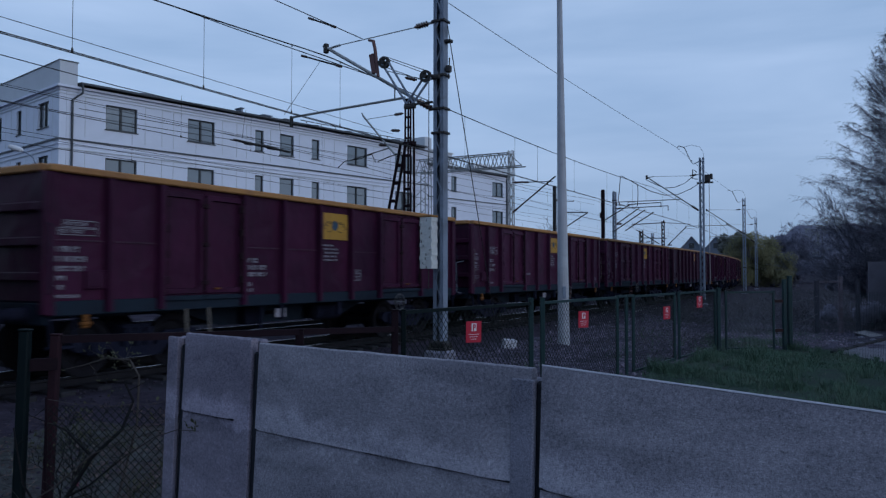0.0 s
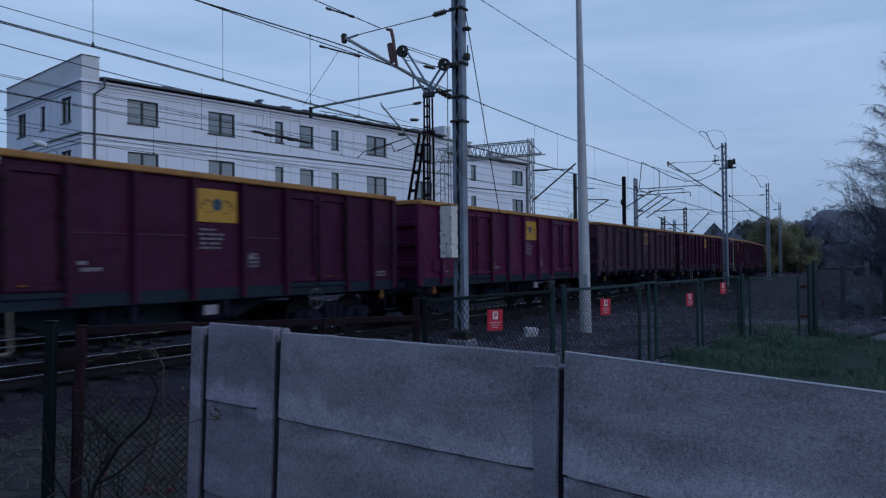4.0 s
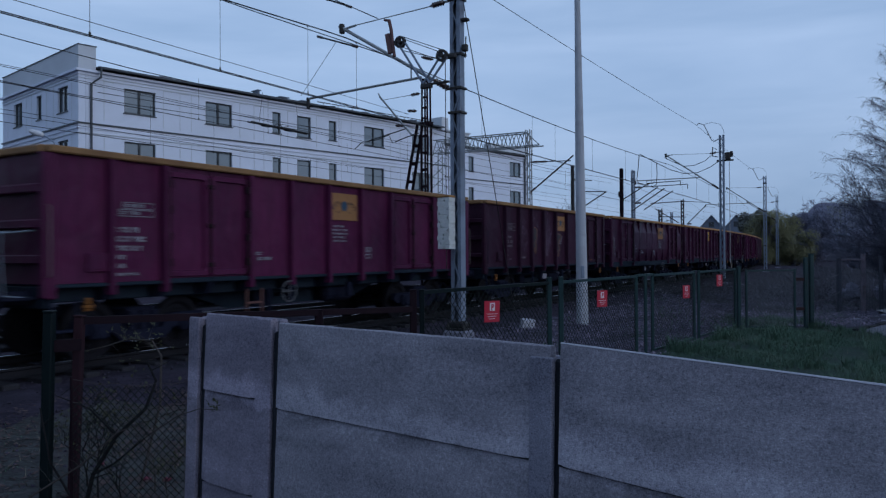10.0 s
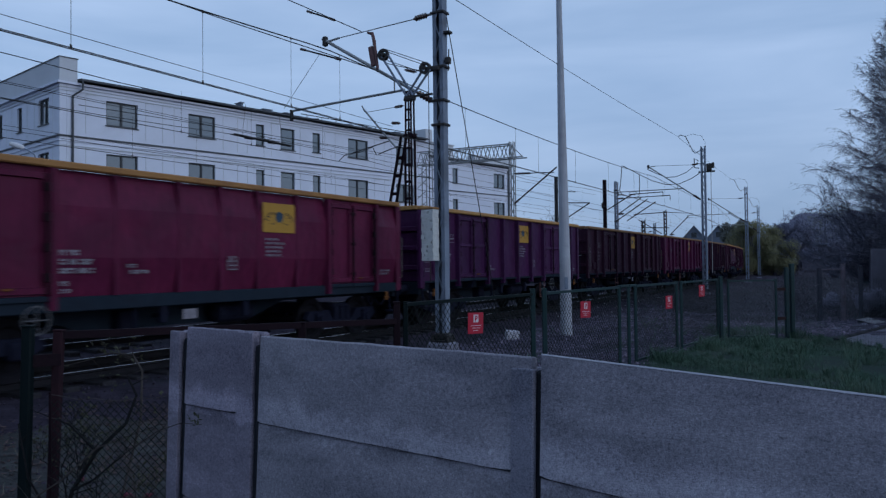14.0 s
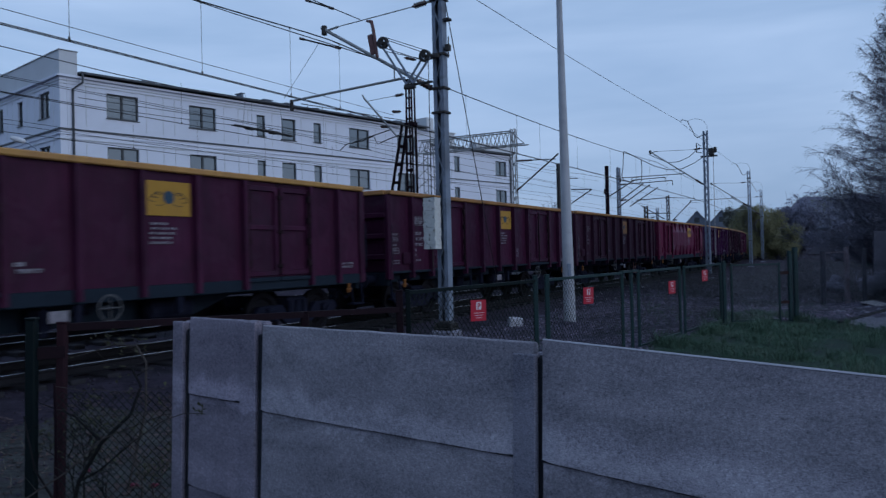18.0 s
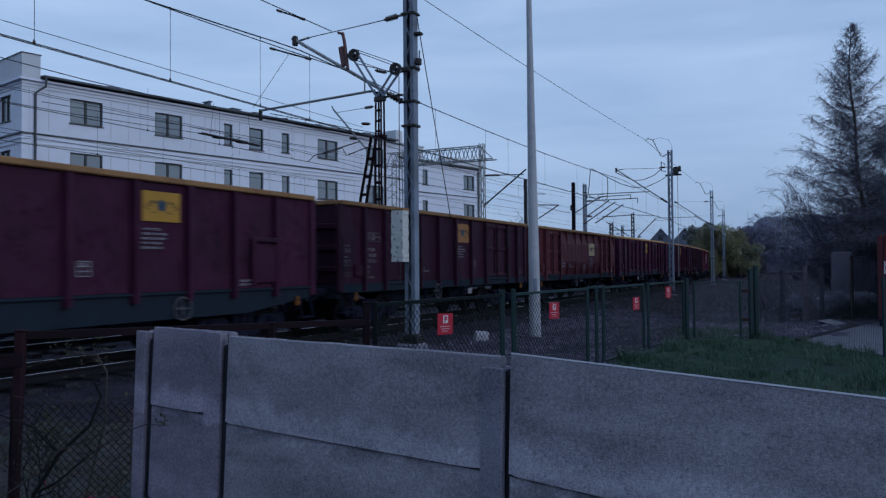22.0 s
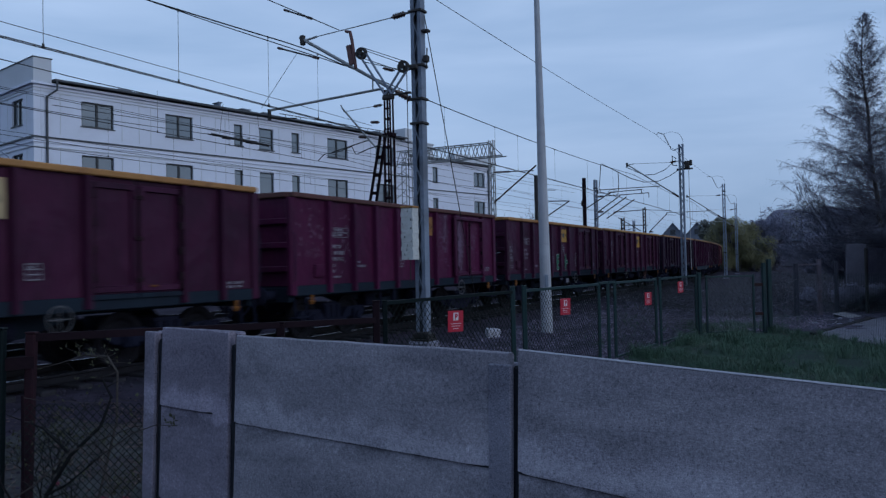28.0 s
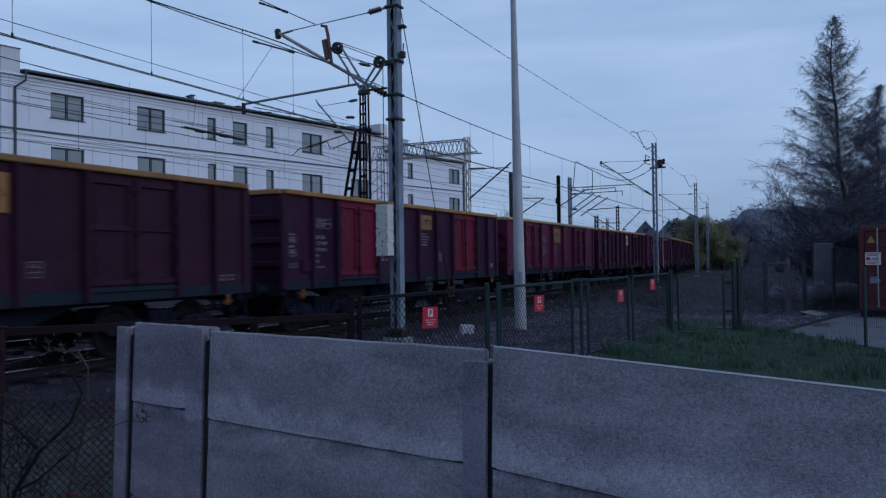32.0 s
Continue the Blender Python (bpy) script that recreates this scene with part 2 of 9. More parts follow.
PAINT = {
    "maroon": material("maroon_paint", (0.03421, 0.008085, 0.0249), (0.05707, 0.01265, 0.03623), 0.46, 0, 0.9, 30, 0.12, 0.006, (0.02001, 0.009232, 0.01816), 0.6, 0.8, 0.10, streak=0.28, dent=0.22, gloss=0.12),
    "dark_maroon": material("dark_maroon_paint", (0.02908, 0.006199, 0.02162), (0.04943, 0.008781, 0.03023), 0.46, 0, 0.9, 30, 0.12, 0.006, (0.02033, 0.007234, 0.01728), 0.6, 0.8, 0.10, streak=0.28, dent=0.22, gloss=0.12),
    "red": material("red_paint", (0.05411, 0.008697, 0.03546), (0.08345, 0.01299, 0.04612), 0.44, 0, 0.9, 30, 0.12, 0.006, (0.03377, 0.01087, 0.02718), 0.5, 0.8, 0.10, streak=0.28, dent=0.22, gloss=0.12),
    "bright_red": material("bright_red_paint", (0.1066, 0.01037, 0.02991), (0.1453, 0.01458, 0.0379), 0.5, 0, 0.9, 30, 0.10, 0.006, (0.05592, 0.01215, 0.02194), 0.4, 0.8, 0.10, streak=0.28, dent=0.22, gloss=0.12),
    "crimson": material("crimson_paint", (0.07425, 0.009562, 0.0333), (0.1145, 0.01424, 0.04441), 0.44, 0, 0.9, 30, 0.12, 0.006, (0.04243, 0.009921, 0.02379), 0.5, 0.8, 0.10, streak=0.28, dent=0.22, gloss=0.12),
    "faded": material("faded_paint", (0.05214, 0.02467, 0.04311), (0.07812, 0.03755, 0.05949), 0.56, 0, 0.9, 30, 0.15, 0.006, (0.01459, 0.01194, 0.01787), 0.9, 4.5, 0.10, streak=0.2, dent=0.22, gloss=0.12),
    "brown": material("brown_paint", (0.02321, 0.007095, 0.01869), (0.03994, 0.01086, 0.0264), 0.56, 0, 0.9, 30, 0.15, 0.006, (0.01844, 0.007511, 0.01649), 0.6, 0.9, 0.10, streak=0.28, dent=0.22, gloss=0.12),
    "rust_red": material("rust_red_paint", (0.06328, 0.0138, 0.02103), (0.09643, 0.02231, 0.03007), 0.56, 0, 0.9, 30, 0.15, 0.006, (0.03668, 0.0138, 0.01703), 0.6, 0.9, 0.10, streak=0.28, dent=0.22, gloss=0.12),
    "purple": material("purple_paint", (0.03663, 0.009391, 0.0414), (0.05661, 0.01407, 0.06079), 0.46, 0, 0.9, 30, 0.12, 0.006, (0.02997, 0.00844, 0.0235), 0.5, 0.8, 0.10, streak=0.28, dent=0.22, gloss=0.12),
    "plum_grey": material("plum_grey_paint", (0.02703, 0.008564, 0.02715), (0.04185, 0.01267, 0.03909), 0.56, 0, 0.9, 30, 0.15, 0.006, (0.02371, 0.007464, 0.01652), 0.6, 0.9, 0.10, streak=0.28, dent=0.22, gloss=0.12),
    "plum_brown": material("plum_brown_paint", (0.01898, 0.008681, 0.02087), (0.02939, 0.01283, 0.03006), 0.56, 0, 0.9, 30, 0.15, 0.006, (0.01666, 0.007563, 0.0127), 0.6, 0.9, 0.10, streak=0.28, dent=0.22, gloss=0.12),
}
YELLOW = material("yellow_rail_paint", (0.246, 0.12, 0.04275), (0.3608, 0.18, 0.06175), 0.65, 0, 1.5, 30, 0.1, 0.004, (0.164, 0.072, 0.038), 0.6, 1.2, 0.12)
YELLOW_DULL = material("weathered_yellow_paint", (0.165, 0.0891, 0.0405), (0.2558, 0.1411, 0.063), 0.75, 0, 1.5, 30, 0.1, 0.004, (0.1237, 0.0594, 0.0315), 0.7, 1.2, 0.12)
YELLOW_BRIGHT = material("fresh_yellow_paint", (0.294, 0.1591, 0.04725), (0.4116, 0.2236, 0.07425), 0.6, 0, 1.5, 30, 0.1, 0.004, (0.196, 0.0946, 0.054), 0.5, 1.2, 0.1)
STRAW = material("pale_straw_paint", (0.30, 0.23, 0.12), (0.40, 0.315, 0.175), 0.6, 0, 1.5, 30, 0.1, 0.004, (0.2, 0.14, 0.08), 0.5, 1.2, 0.1)
LOGO = material("yellow_plate", (0.31, 0.165, 0.022), (0.39, 0.215, 0.034), 0.5, 0, 2.0, 40, 0.05, 0.002, (0.186, 0.08352, 0.0351), 0.3, 2.0)
LOGO_DULL = material("faded_yellow_plate", (0.216, 0.0986, 0.036), (0.27, 0.1334, 0.054), 0.6, 0, 2.0, 40, 0.05, 0.002, (0.132, 0.058, 0.036), 0.4, 2.0)
LOGO_PALE = material("pale_yellow_plate", (0.3375, 0.2592, 0.144), (0.42, 0.324, 0.198), 0.6, 0, 2.0, 40, 0.05, 0.002, (0.225, 0.144, 0.09), 0.3, 2.0)
LOGO_BLUE = material("blue_emblem", (0.018, 0.0385, 0.066), (0.03, 0.0605, 0.096), 0.5, 0, 3, 40, 0.0)
LOGO_DARK = material("dark_emblem", (0.022, 0.02, 0.022), (0.04, 0.034, 0.034), 0.6, 0, 3, 40, 0.0)
WHITE_PAINT = material("white_stencil", (0.108, 0.1008, 0.1184), (0.2592, 0.2448, 0.2886), 0.7, 0, 6, 60, 0.0)
PALE_PRINT = material("worn_stencil", (0.06, 0.045, 0.055), (0.17, 0.14, 0.165), 0.8, 0, 6, 60, 0.0)
SILL = material("dark_underframe_paint", (0.009844, 0.0156, 0.02552), (0.01641, 0.02496, 0.0378), 0.75, 0.0, 1.5, 30, 0.2, 0.006, (0.01055, 0.01053, 0.01767), 0.5, 1.5, gloss=0.08)
SOOT = material("sooty_steel", (0.007187, 0.00858, 0.01764), (0.0151, 0.01685, 0.03136), 0.8, 0.0, 3, 30, 0.3, 0.006, (0.0147, 0.0126, 0.02145), 0.5, 2.0, gloss=0.03)
PALE_STEP = material("pale_step_paint", (0.096, 0.08525, 0.0765), (0.156, 0.1375, 0.1215), 0.7, 0, 3, 40, 0.1, 0.003)
SPOT = material("bare_rust_spot", (0.010, 0.0065, 0.009), (0.022, 0.012, 0.015), 0.9, 0, 4, 40, 0.0, gloss=0.05)
WHEEL = material("wheel_steel", (0.006, 0.00624, 0.0091), (0.015, 0.01404, 0.0182), 0.7, 0.0, 3, 40, 0.15, 0.004, gloss=0.05)
RAIL_STEEL = material("polished_rail", (0.252, 0.252, 0.2728), (0.33, 0.33, 0.3596), 0.22, 1.0, 2, 60, 0.03, 0.002)
RUST = material("rusty_steel", (0.006696, 0.004247, 0.00672), (0.01674, 0.009266, 0.01277), 0.85, 0.0, 2, 35, 0.3, 0.006, (0.01116, 0.00695, 0.01075), 0.5, 1.2, gloss=0.06)
RAIL_SIDE = material("dark_rail_web", (0.008, 0.008, 0.010), (0.019, 0.018, 0.022), 0.7, 0.0, 2, 35, 0.3, 0.006, gloss=0.06)
SLOT = material("dark_slot", (0.016, 0.017, 0.022), (0.034, 0.035, 0.043), 0.95, 0.0, 4, 35, 0.4, 0.004, gloss=0.05)
GRAVEL = material("purple_grey_gravel", (0.00891, 0.008192, 0.01221), (0.1087, 0.0983, 0.1411), 0.95, 0, 2.2, 16, 1.0, 0.04, (0.01115, 0.01427, 0.01158), 0.6, 0.5, gloss=0.03)
GRAVEL_STONE = material("pale_gravel_stone", (0.0728, 0.0619, 0.08627), (0.2249, 0.192, 0.2588), 0.95, 0, 5, 30, 0.4, 0.01)
# undergrowth tone raised and blued to imitate haze over its dark mass
UNDERWOOD = material("hazy_undergrowth", (0.1451, 0.1451, 0.1909), (0.2574, 0.2466, 0.3133), 0.95, 0, 0.5, 6, 0.0, gloss=0.03)
LITTER = material("dead_leaves", (0.01573, 0.01079, 0.01127), (0.1398, 0.1002, 0.09758), 0.9, 0, 3, 9, 0.0, gloss=0.08)
RIM = material("pale_cement_edge", (0.315, 0.315, 0.36), (0.434, 0.434, 0.4896), 0.9, 0, 6, 60, 0.3, 0.003)
TAN = material("worn_tan_paint", (0.06162, 0.02812, 0.02695), (0.116, 0.05313, 0.04813), 0.8, 0, 3, 40, 0.1, 0.003)
PEEL = material("peeling_pale_paint", (0.1188, 0.08262, 0.1263), (0.2592, 0.1847, 0.264), 0.9, 0, 8, 60, 0.0)
DIM_STEEL = material("dull_steel", (0.05, 0.052, 0.06), (0.10, 0.10, 0.11), 0.6, 0.0, 3, 40, 0.1, 0.003)
MOSS = material("mossy_earth", (0.017, 0.01741, 0.01845), (0.08, 0.08192, 0.082), 0.95, 0, 3.0, 22, 1.0, 0.03, (0.05643, 0.0463, 0.05579), 0.6, 2.2, gloss=0.03)
OLD_RED = material("old_red_lead", (0.085, 0.045, 0.048), (0.15, 0.085, 0.085), 0.8, 0, 3, 40, 0.1, 0.003)
SCAR = material("chipped_cement", (0.24, 0.235, 0.265), (0.36, 0.35, 0.39), 0.95, 0, 20, 90, 0.4, 0.003)
OLD_RED_POST = material("oxide_red_post", (0.01575, 0.006375, 0.009945), (0.0273, 0.01147, 0.01607), 0.8, 0, 3, 40, 0.2, 0.003, (0.00735, 0.006375, 0.009945), 0.5, 3.0, gloss=0.1)
HINGE_RED = material("rust_red_hinge", (0.021, 0.0112, 0.012), (0.036, 0.0182, 0.0192), 0.8, 0, 3, 40, 0.2, 0.003, gloss=0.1)
WORN_POST = material("worn_grey_post", (0.03375, 0.0344, 0.04675), (0.06375, 0.0624, 0.0782), 0.95, 0, 3, 40, 0.3, 0.004, gloss=0.1)
PALE_POST = material("pale_rusty_post", (0.09, 0.07178, 0.08438), (0.153, 0.134, 0.1631), 0.9, 0, 3, 40, 0.3, 0.004, (0.054, 0.03349, 0.03375), 0.7, 4.0, gloss=0.1)
BARK_WET = material("dark_wet_bark", (0.008, 0.0075, 0.009), (0.020, 0.018, 0.019), 0.9, 0, 6, 40, 0.4, 0.004, gloss=0.1)
TAG = material("orange_tag", (0.1237, 0.04235, 0.00672), (0.1535, 0.05775, 0.01008), 0.6, 0, 4, 40, 0.0)
GALV = material("galvanised_steel", (0.20, 0.21, 0.22), (0.32, 0.33, 0.34), 0.55, 0.35, 2, 35, 0.12, 0.003, (0.14, 0.13, 0.12), 0.5, 1.5)
GREY_STEEL = material("grey_painted_steel", (0.1292, 0.1573, 0.208), (0.1976, 0.2338, 0.3016), 0.6, 0.1, 2, 35, 0.12, 0.003, (0.076, 0.0765, 0.0884), 0.6, 1.2)
DARK_STEEL = material("dark_steel", (0.022, 0.021, 0.022), (0.045, 0.042, 0.042), 0.6, 0.3, 2, 35, 0.12, 0.003)
WIRE = material("copper_wire_dark", (0.02, 0.02, 0.022), (0.035, 0.034, 0.036), 0.5, 0.5, 2, 20, 0.0)
PORCELAIN = material("brown_porcelain", (0.035, 0.02, 0.018), (0.06, 0.034, 0.03), 0.25, 0, 4, 30, 0.0, gloss=0.6)
CONCRETE = cast_concrete("cast_concrete", (0.1082, 0.1044, 0.1305), (0.3087, 0.2931, 0.3395), 1.0, 0.40)
CONCRETE_PURPLISH = cast_concrete("purplish_concrete", (0.08818, 0.08053, 0.1089), (0.2515, 0.2261, 0.2832), 1.0, 0.45)
CONCRETE_POST = cast_concrete("rough_post_concrete", (0.07503, 0.07538, 0.1017), (0.2452, 0.2425, 0.303), 1.8)
POLE = material("spun_concrete_pole", (0.285, 0.294, 0.3294), (0.399, 0.4116, 0.4536), 0.85, 0, 1.2, 60, 0.2, 0.003, (0.209, 0.2058, 0.216), 0.5, 1.0)
RENDER_WHITE = material("white_render", (0.5836, 0.6056, 0.6881), (0.667, 0.6933, 0.8011), 0.9, 0, 0.35, 25, 0.1, 0.004, (0.4669, 0.4871, 0.5546), 0.35, 0.35)
RENDER_GREY = material("grey_render", (0.4641, 0.4811, 0.5195), (0.5673, 0.5881, 0.6318), 0.9, 0, 0.4, 25, 0.1, 0.004)
TRIM = material("dark_grey_trim", (0.05, 0.055, 0.065), (0.08, 0.085, 0.095), 0.5, 0.1, 1, 30, 0.05, 0.002)
FRAME = material("graphite_window_frame", (0.03, 0.034, 0.04), (0.045, 0.05, 0.056), 0.5, 0, 2, 30, 0.0)
GLASS = glass_material("window_glass", (0.06, 0.075, 0.09), 0.06)
GREEN = material("green_fence_paint", (0.005255, 0.02103, 0.02457), (0.00976, 0.03235, 0.03627), 0.55, 0.1, 3, 40, 0.1, 0.002, (0.01502, 0.02427, 0.02925), 0.5, 2.0)
# darker copy of the fence green, with the shade painted into it
GREEN_SHADED = material("shaded_green_paint", (0.00192, 0.0051, 0.0065), (0.00384, 0.00918, 0.0104), 0.6, 0.0, 3, 40, 0.1, 0.002, gloss=0.1)
MESH_WIRE = material("fence_wire", (0.008, 0.011, 0.011), (0.016, 0.021, 0.020), 0.8, 0.0, 3, 40, 0.0, gloss=0.08)
GATE_WIRE = material("dull_gate_wire", (0.035, 0.045, 0.048), (0.07, 0.08, 0.085), 0.6, 0.0, 3, 40, 0.0)
SIGN_RED = material("red_sign", (0.288, 0.0096, 0.0264), (0.3456, 0.0144, 0.036), 0.45, 0, 4, 40, 0.0)
SIGN_WHITE = material("white_sign", (0.4675, 0.4675, 0.495), (0.578, 0.578, 0.612), 0.5, 0, 4, 40, 0.0)
BOX_WHITE = material("white_concrete_weight", (0.42, 0.43, 0.43), (0.56, 0.57, 0.57), 0.8, 0, 5, 50, 0.3, 0.004, (0.30, 0.28, 0.25), 0.5, 5.0)
EARTH = material("ballast_earth", (0.01446, 0.01288, 0.01808), (0.05785, 0.04867, 0.07007), 0.95, 0, 1.6, 14, 1.0, 0.05, (0.02614, 0.02982, 0.03516), 0.6, 0.35, gloss=0.02)
STONE = material("ballast_stone", (0.01205, 0.01043, 0.01512), (0.05692, 0.05007, 0.07128), 0.95, 0, 5, 30, 0.4, 0.01, each=0.35, gloss=0.03)
SLEEPER = material("concrete_sleeper", (0.0189, 0.01793, 0.021), (0.0378, 0.0363, 0.042), 0.95, 0, 3, 30, 0.4, 0.006, gloss=0.03)
GRASS_SOIL = material("grassy_soil", (0.01782, 0.03163, 0.02758), (0.03787, 0.05767, 0.0454), 0.95, 0, 1.2, 30, 0.8, 0.03, (0.0401, 0.03349, 0.04216), 0.5, 0.6, gloss=0.03)
GRASS = material("grass_blades", (0.03491, 0.06735, 0.05004), (0.0768, 0.1316, 0.09006), 0.8, 0, 0.7, 12, 0.0, stain=(0.1222, 0.1378, 0.1126), stain_amount=0.5, stain_scale=1.1, gloss=0.1)
PAVING = material("worn_concrete_paving", (0.07591, 0.07601, 0.1006), (0.1138, 0.1124, 0.1449), 0.95, 0, 0.8, 30, 0.4, 0.01, (0.04744, 0.04433, 0.05232), 0.6, 0.8)
# bark and larch twigs carry some haze as extra lightness
BARK = material("dark_bark", (0.02976, 0.02659, 0.03757), (0.06946, 0.06202, 0.08959), 0.95, 0, 5, 40, 0.5, 0.01, gloss=0.05)
NEEDLE = material("larch_twigs", (0.0579, 0.06346, 0.09232), (0.1158, 0.1236, 0.1557), 0.9, 0, 1.0, 10, 0.0, gloss=0.05)
# olive leaf tone, raised because haze would lift its dark gaps
BUSH_GREEN = material("fresh_leaves", (0.1023, 0.1018, 0.05914), (0.167, 0.1577, 0.07984), 0.85, 0, 0.3, 5, 0.0)
# distance haze is painted into both woodland tones: paler and bluer than the trees
WOOD_HAZE = material("hazy_bare_woodland", (0.069, 0.07149, 0.1122), (0.1132, 0.1138, 0.1592), 0.95, 0, 0.12, 2, 0.0)
WOOD_GREEN_HAZE = material("hazy_budding_woodland", (0.08791, 0.0948, 0.08937), (0.1507, 0.1524, 0.1359), 0.95, 0, 0.12, 2, 0.0)
# bark again, blued and lightened in place of distance haze
BARK_HAZE = material("hazy_bark", (0.045, 0.046, 0.066), (0.075, 0.074, 0.098), 0.95, 0, 2, 20, 0.0, gloss=0.03)
LEAF_BUD = material("spring_leaf", (0.03025, 0.034, 0.018), (0.05445, 0.056, 0.0324), 0.7, 0, 5, 30, 0.0)
DRY = material("dry_straw", (0.07, 0.065, 0.05), (0.16, 0.145, 0.11), 0.9, 0, 2, 20, 0.0)
TWIG = material("grey_twig", (0.03025, 0.02475, 0.024), (0.06325, 0.055, 0.054), 0.9, 0, 5, 40, 0.2, 0.002)
CONTAINER = material("container_red", (0.050, 0.0105, 0.0165), (0.085, 0.0155, 0.022), 0.6, 0, 1.2, 30, 0.15, 0.004, (0.05, 0.018, 0.015), 0.5, 1.2)
# tarred boards, lightened to include the haze in front of the shed
SHED_WOOD = material("tarred_boards", (0.0482, 0.04842, 0.06867), (0.1071, 0.1025, 0.1373), 0.9, 0, 2, 30, 0.4, 0.006, each=0.2, gloss=0.05)
PALE_BOARD = material("pale_weathered_board", (0.08383, 0.08136, 0.103), (0.1353, 0.1302, 0.1631), 0.9, 0, 2, 30, 0.3, 0.004)
BOARD_WORN = material("bleached_pallet_board", (0.16, 0.155, 0.17), (0.26, 0.25, 0.265), 0.9, 0, 3, 40, 0.3, 0.004)
BRAMBLE = material("dull_bramble_stems", (0.0595, 0.0576, 0.072), (0.126, 0.1188, 0.1332), 0.95, 0, 0.6, 8, 0.0, gloss=0.03)
# far roofs and walls: the light blue is haze mixed into the colour
ROOF_HAZE = material("hazy_far_roof", (0.0935, 0.1122, 0.153), (0.1445, 0.1666, 0.2125), 0.7, 0, 1, 25, 0.1, 0.004, gloss=0.1)
ROOF_TIN = material("dark_roof_sheet", (0.035, 0.036, 0.040), (0.06, 0.06, 0.066), 0.55, 0.2, 1, 25, 0.1, 0.004)
GRAF_GREEN = material("green_spray", (0.01, 0.08, 0.0495), (0.02, 0.12, 0.0715), 0.6, 0, 3, 30, 0.0)
GRAF_PALE = material("pale_spray", (0.2, 0.2016, 0.23), (0.275, 0.2688, 0.3), 0.6, 0, 3, 30, 0.0)
GRAF_ORANGE = material("orange_spray", (0.2, 0.088, 0.055), (0.275, 0.132, 0.077), 0.6, 0, 3, 30, 0.0)


# ---- mesh tools ----
class Mesh:
    """Collects vertices and faces of one part."""

    def __init__(self):
        self.v, self.f = [], []

    def add(self, verts, faces):
        k = len(self.v)
        self.v.extend([tuple(p) for p in verts])
        self.f.extend([tuple(k + i for i in q) for q in faces])
        return self

    def box(self, x0, x1, y0, y1, z0, z1, m=None):
        p = [Vector((x, y, z)) for z in (z0, z1) for y in (y0, y1) for x in (x0, x1)]
        if m is not None:
            p = [m @ q for q in p]
        return self.add(p, [(0, 2, 3, 1), (4, 5, 7, 6), (0, 1, 5, 4), (2, 6, 7, 3), (0, 4, 6, 2), (1, 3, 7, 5)])

    def soft_box(self, x0, x1, y0, y1, z0, z1, c=0.01, m=None):
        """A box with chamfered edges."""
        c = min(c, (x1 - x0) / 2.2, (y1 - y0) / 2.2, (z1 - z0) / 2.2)
        p, at = [], {}
        for i, x in enumerate((x0, x1)):
            for j, y in enumerate((y0, y1)):
                for k, z in enumerate((z0, z1)):
                    dx, dy, dz = c * (1 - 2 * i), c * (1 - 2 * j), c * (1 - 2 * k)
                    for a, q in enumerate(((x, y + dy, z + dz), (x + dx, y, z + dz), (x + dx, y + dy, z))):
                        at[i, j, k, a] = len(p)
                        p.append(Vector(q) if m is None else m @ Vector(q))
        f = []
        for a in range(3):
            b, d = (a + 1) % 3, (a + 2) % 3
            for s in (0, 1):
                ring = []
                for u, w in ((0, 0), (1, 0), (1, 1), (0, 1)):
                    key = [0, 0, 0]
                    key[a], key[b], key[d] = s, u, w
                    ring.append(at[(*key, a)])
                f.append(tuple(ring) if s else tuple(reversed(ring)))
            for u in (0, 1):
                for w in (0, 1):
                    k0, k1 = [0, 0, 0], [0, 0, 0]
                    k0[b], k0[d], k1[b], k1[d], k1[a] = u, w, u, w, 1
                    q = (at[(*k0, b)], at[(*k1, b)], at[(*k1, d)], at[(*k0, d)])
                    f.append(q if (u == w) else tuple(reversed(q)))
        for i in (0, 1):
            for j in (0, 1):
                for k in (0, 1):
                    q = tuple(at[i, j, k, a] for a in range(3))
                    f.append(q if (i + j + k) % 2 else tuple(reversed(q)))
        return self.add(p, f)

    def rod(self, a, b, r0, r1=None, n=8, caps=True):
        a, b = Vector(a), Vector(b)
        r1 = r0 if r1 is None else r1
        d = (b - a).normalized()
        u = d.orthogonal().normalized()
        w = d.cross(u)
        p = []
        for c, r in ((a, r0), (b, r1)):
            for i in range(n):
                t = 2 * math.pi * i / n
                p.append(c + r * (math.cos(t) * u + math.sin(t) * w))
        f = [(i, (i + 1) % n, n + (i + 1) % n, n + i) for i in range(n)]
        if caps:
            f += [tuple(reversed(range(n))), tuple(range(n, 2 * n))]
        return self.add(p, f)

    def tube(self, points, r, n=6):
        """A bent bar through the points; r: one radius or one for each point."""
        pts = [Vector(p) for p in points]
        rs = r if isinstance(r, (list, tuple)) else [r] * len(pts)
        u = None
        p = []
        for i, c in enumerate(pts):
            d = (pts[min(i + 1, len(pts) - 1)] - pts[max(i - 1, 0)]).normalized()
            u = d.orthogonal().normalized() if u is None else (u - d * u.dot(d)).normalized()
            w = d.cross(u)
            for k in range(n):
                t = 2 * math.pi * k / n
                p.append(c + rs[i] * (math.cos(t) * u + math.sin(t) * w))
        f = []
        for i in range(len(pts) - 1):
            for k in range(n):
                f.append((i * n + k, i * n + (k + 1) % n, (i + 1) * n + (k + 1) % n, (i + 1) * n + k))
        f += [tuple(reversed(range(n))), tuple(range(len(p) - n, len(p)))]
        return self.add(p, f)

    def bar(self, a, b, w, h):
        """A square bar from a to b."""
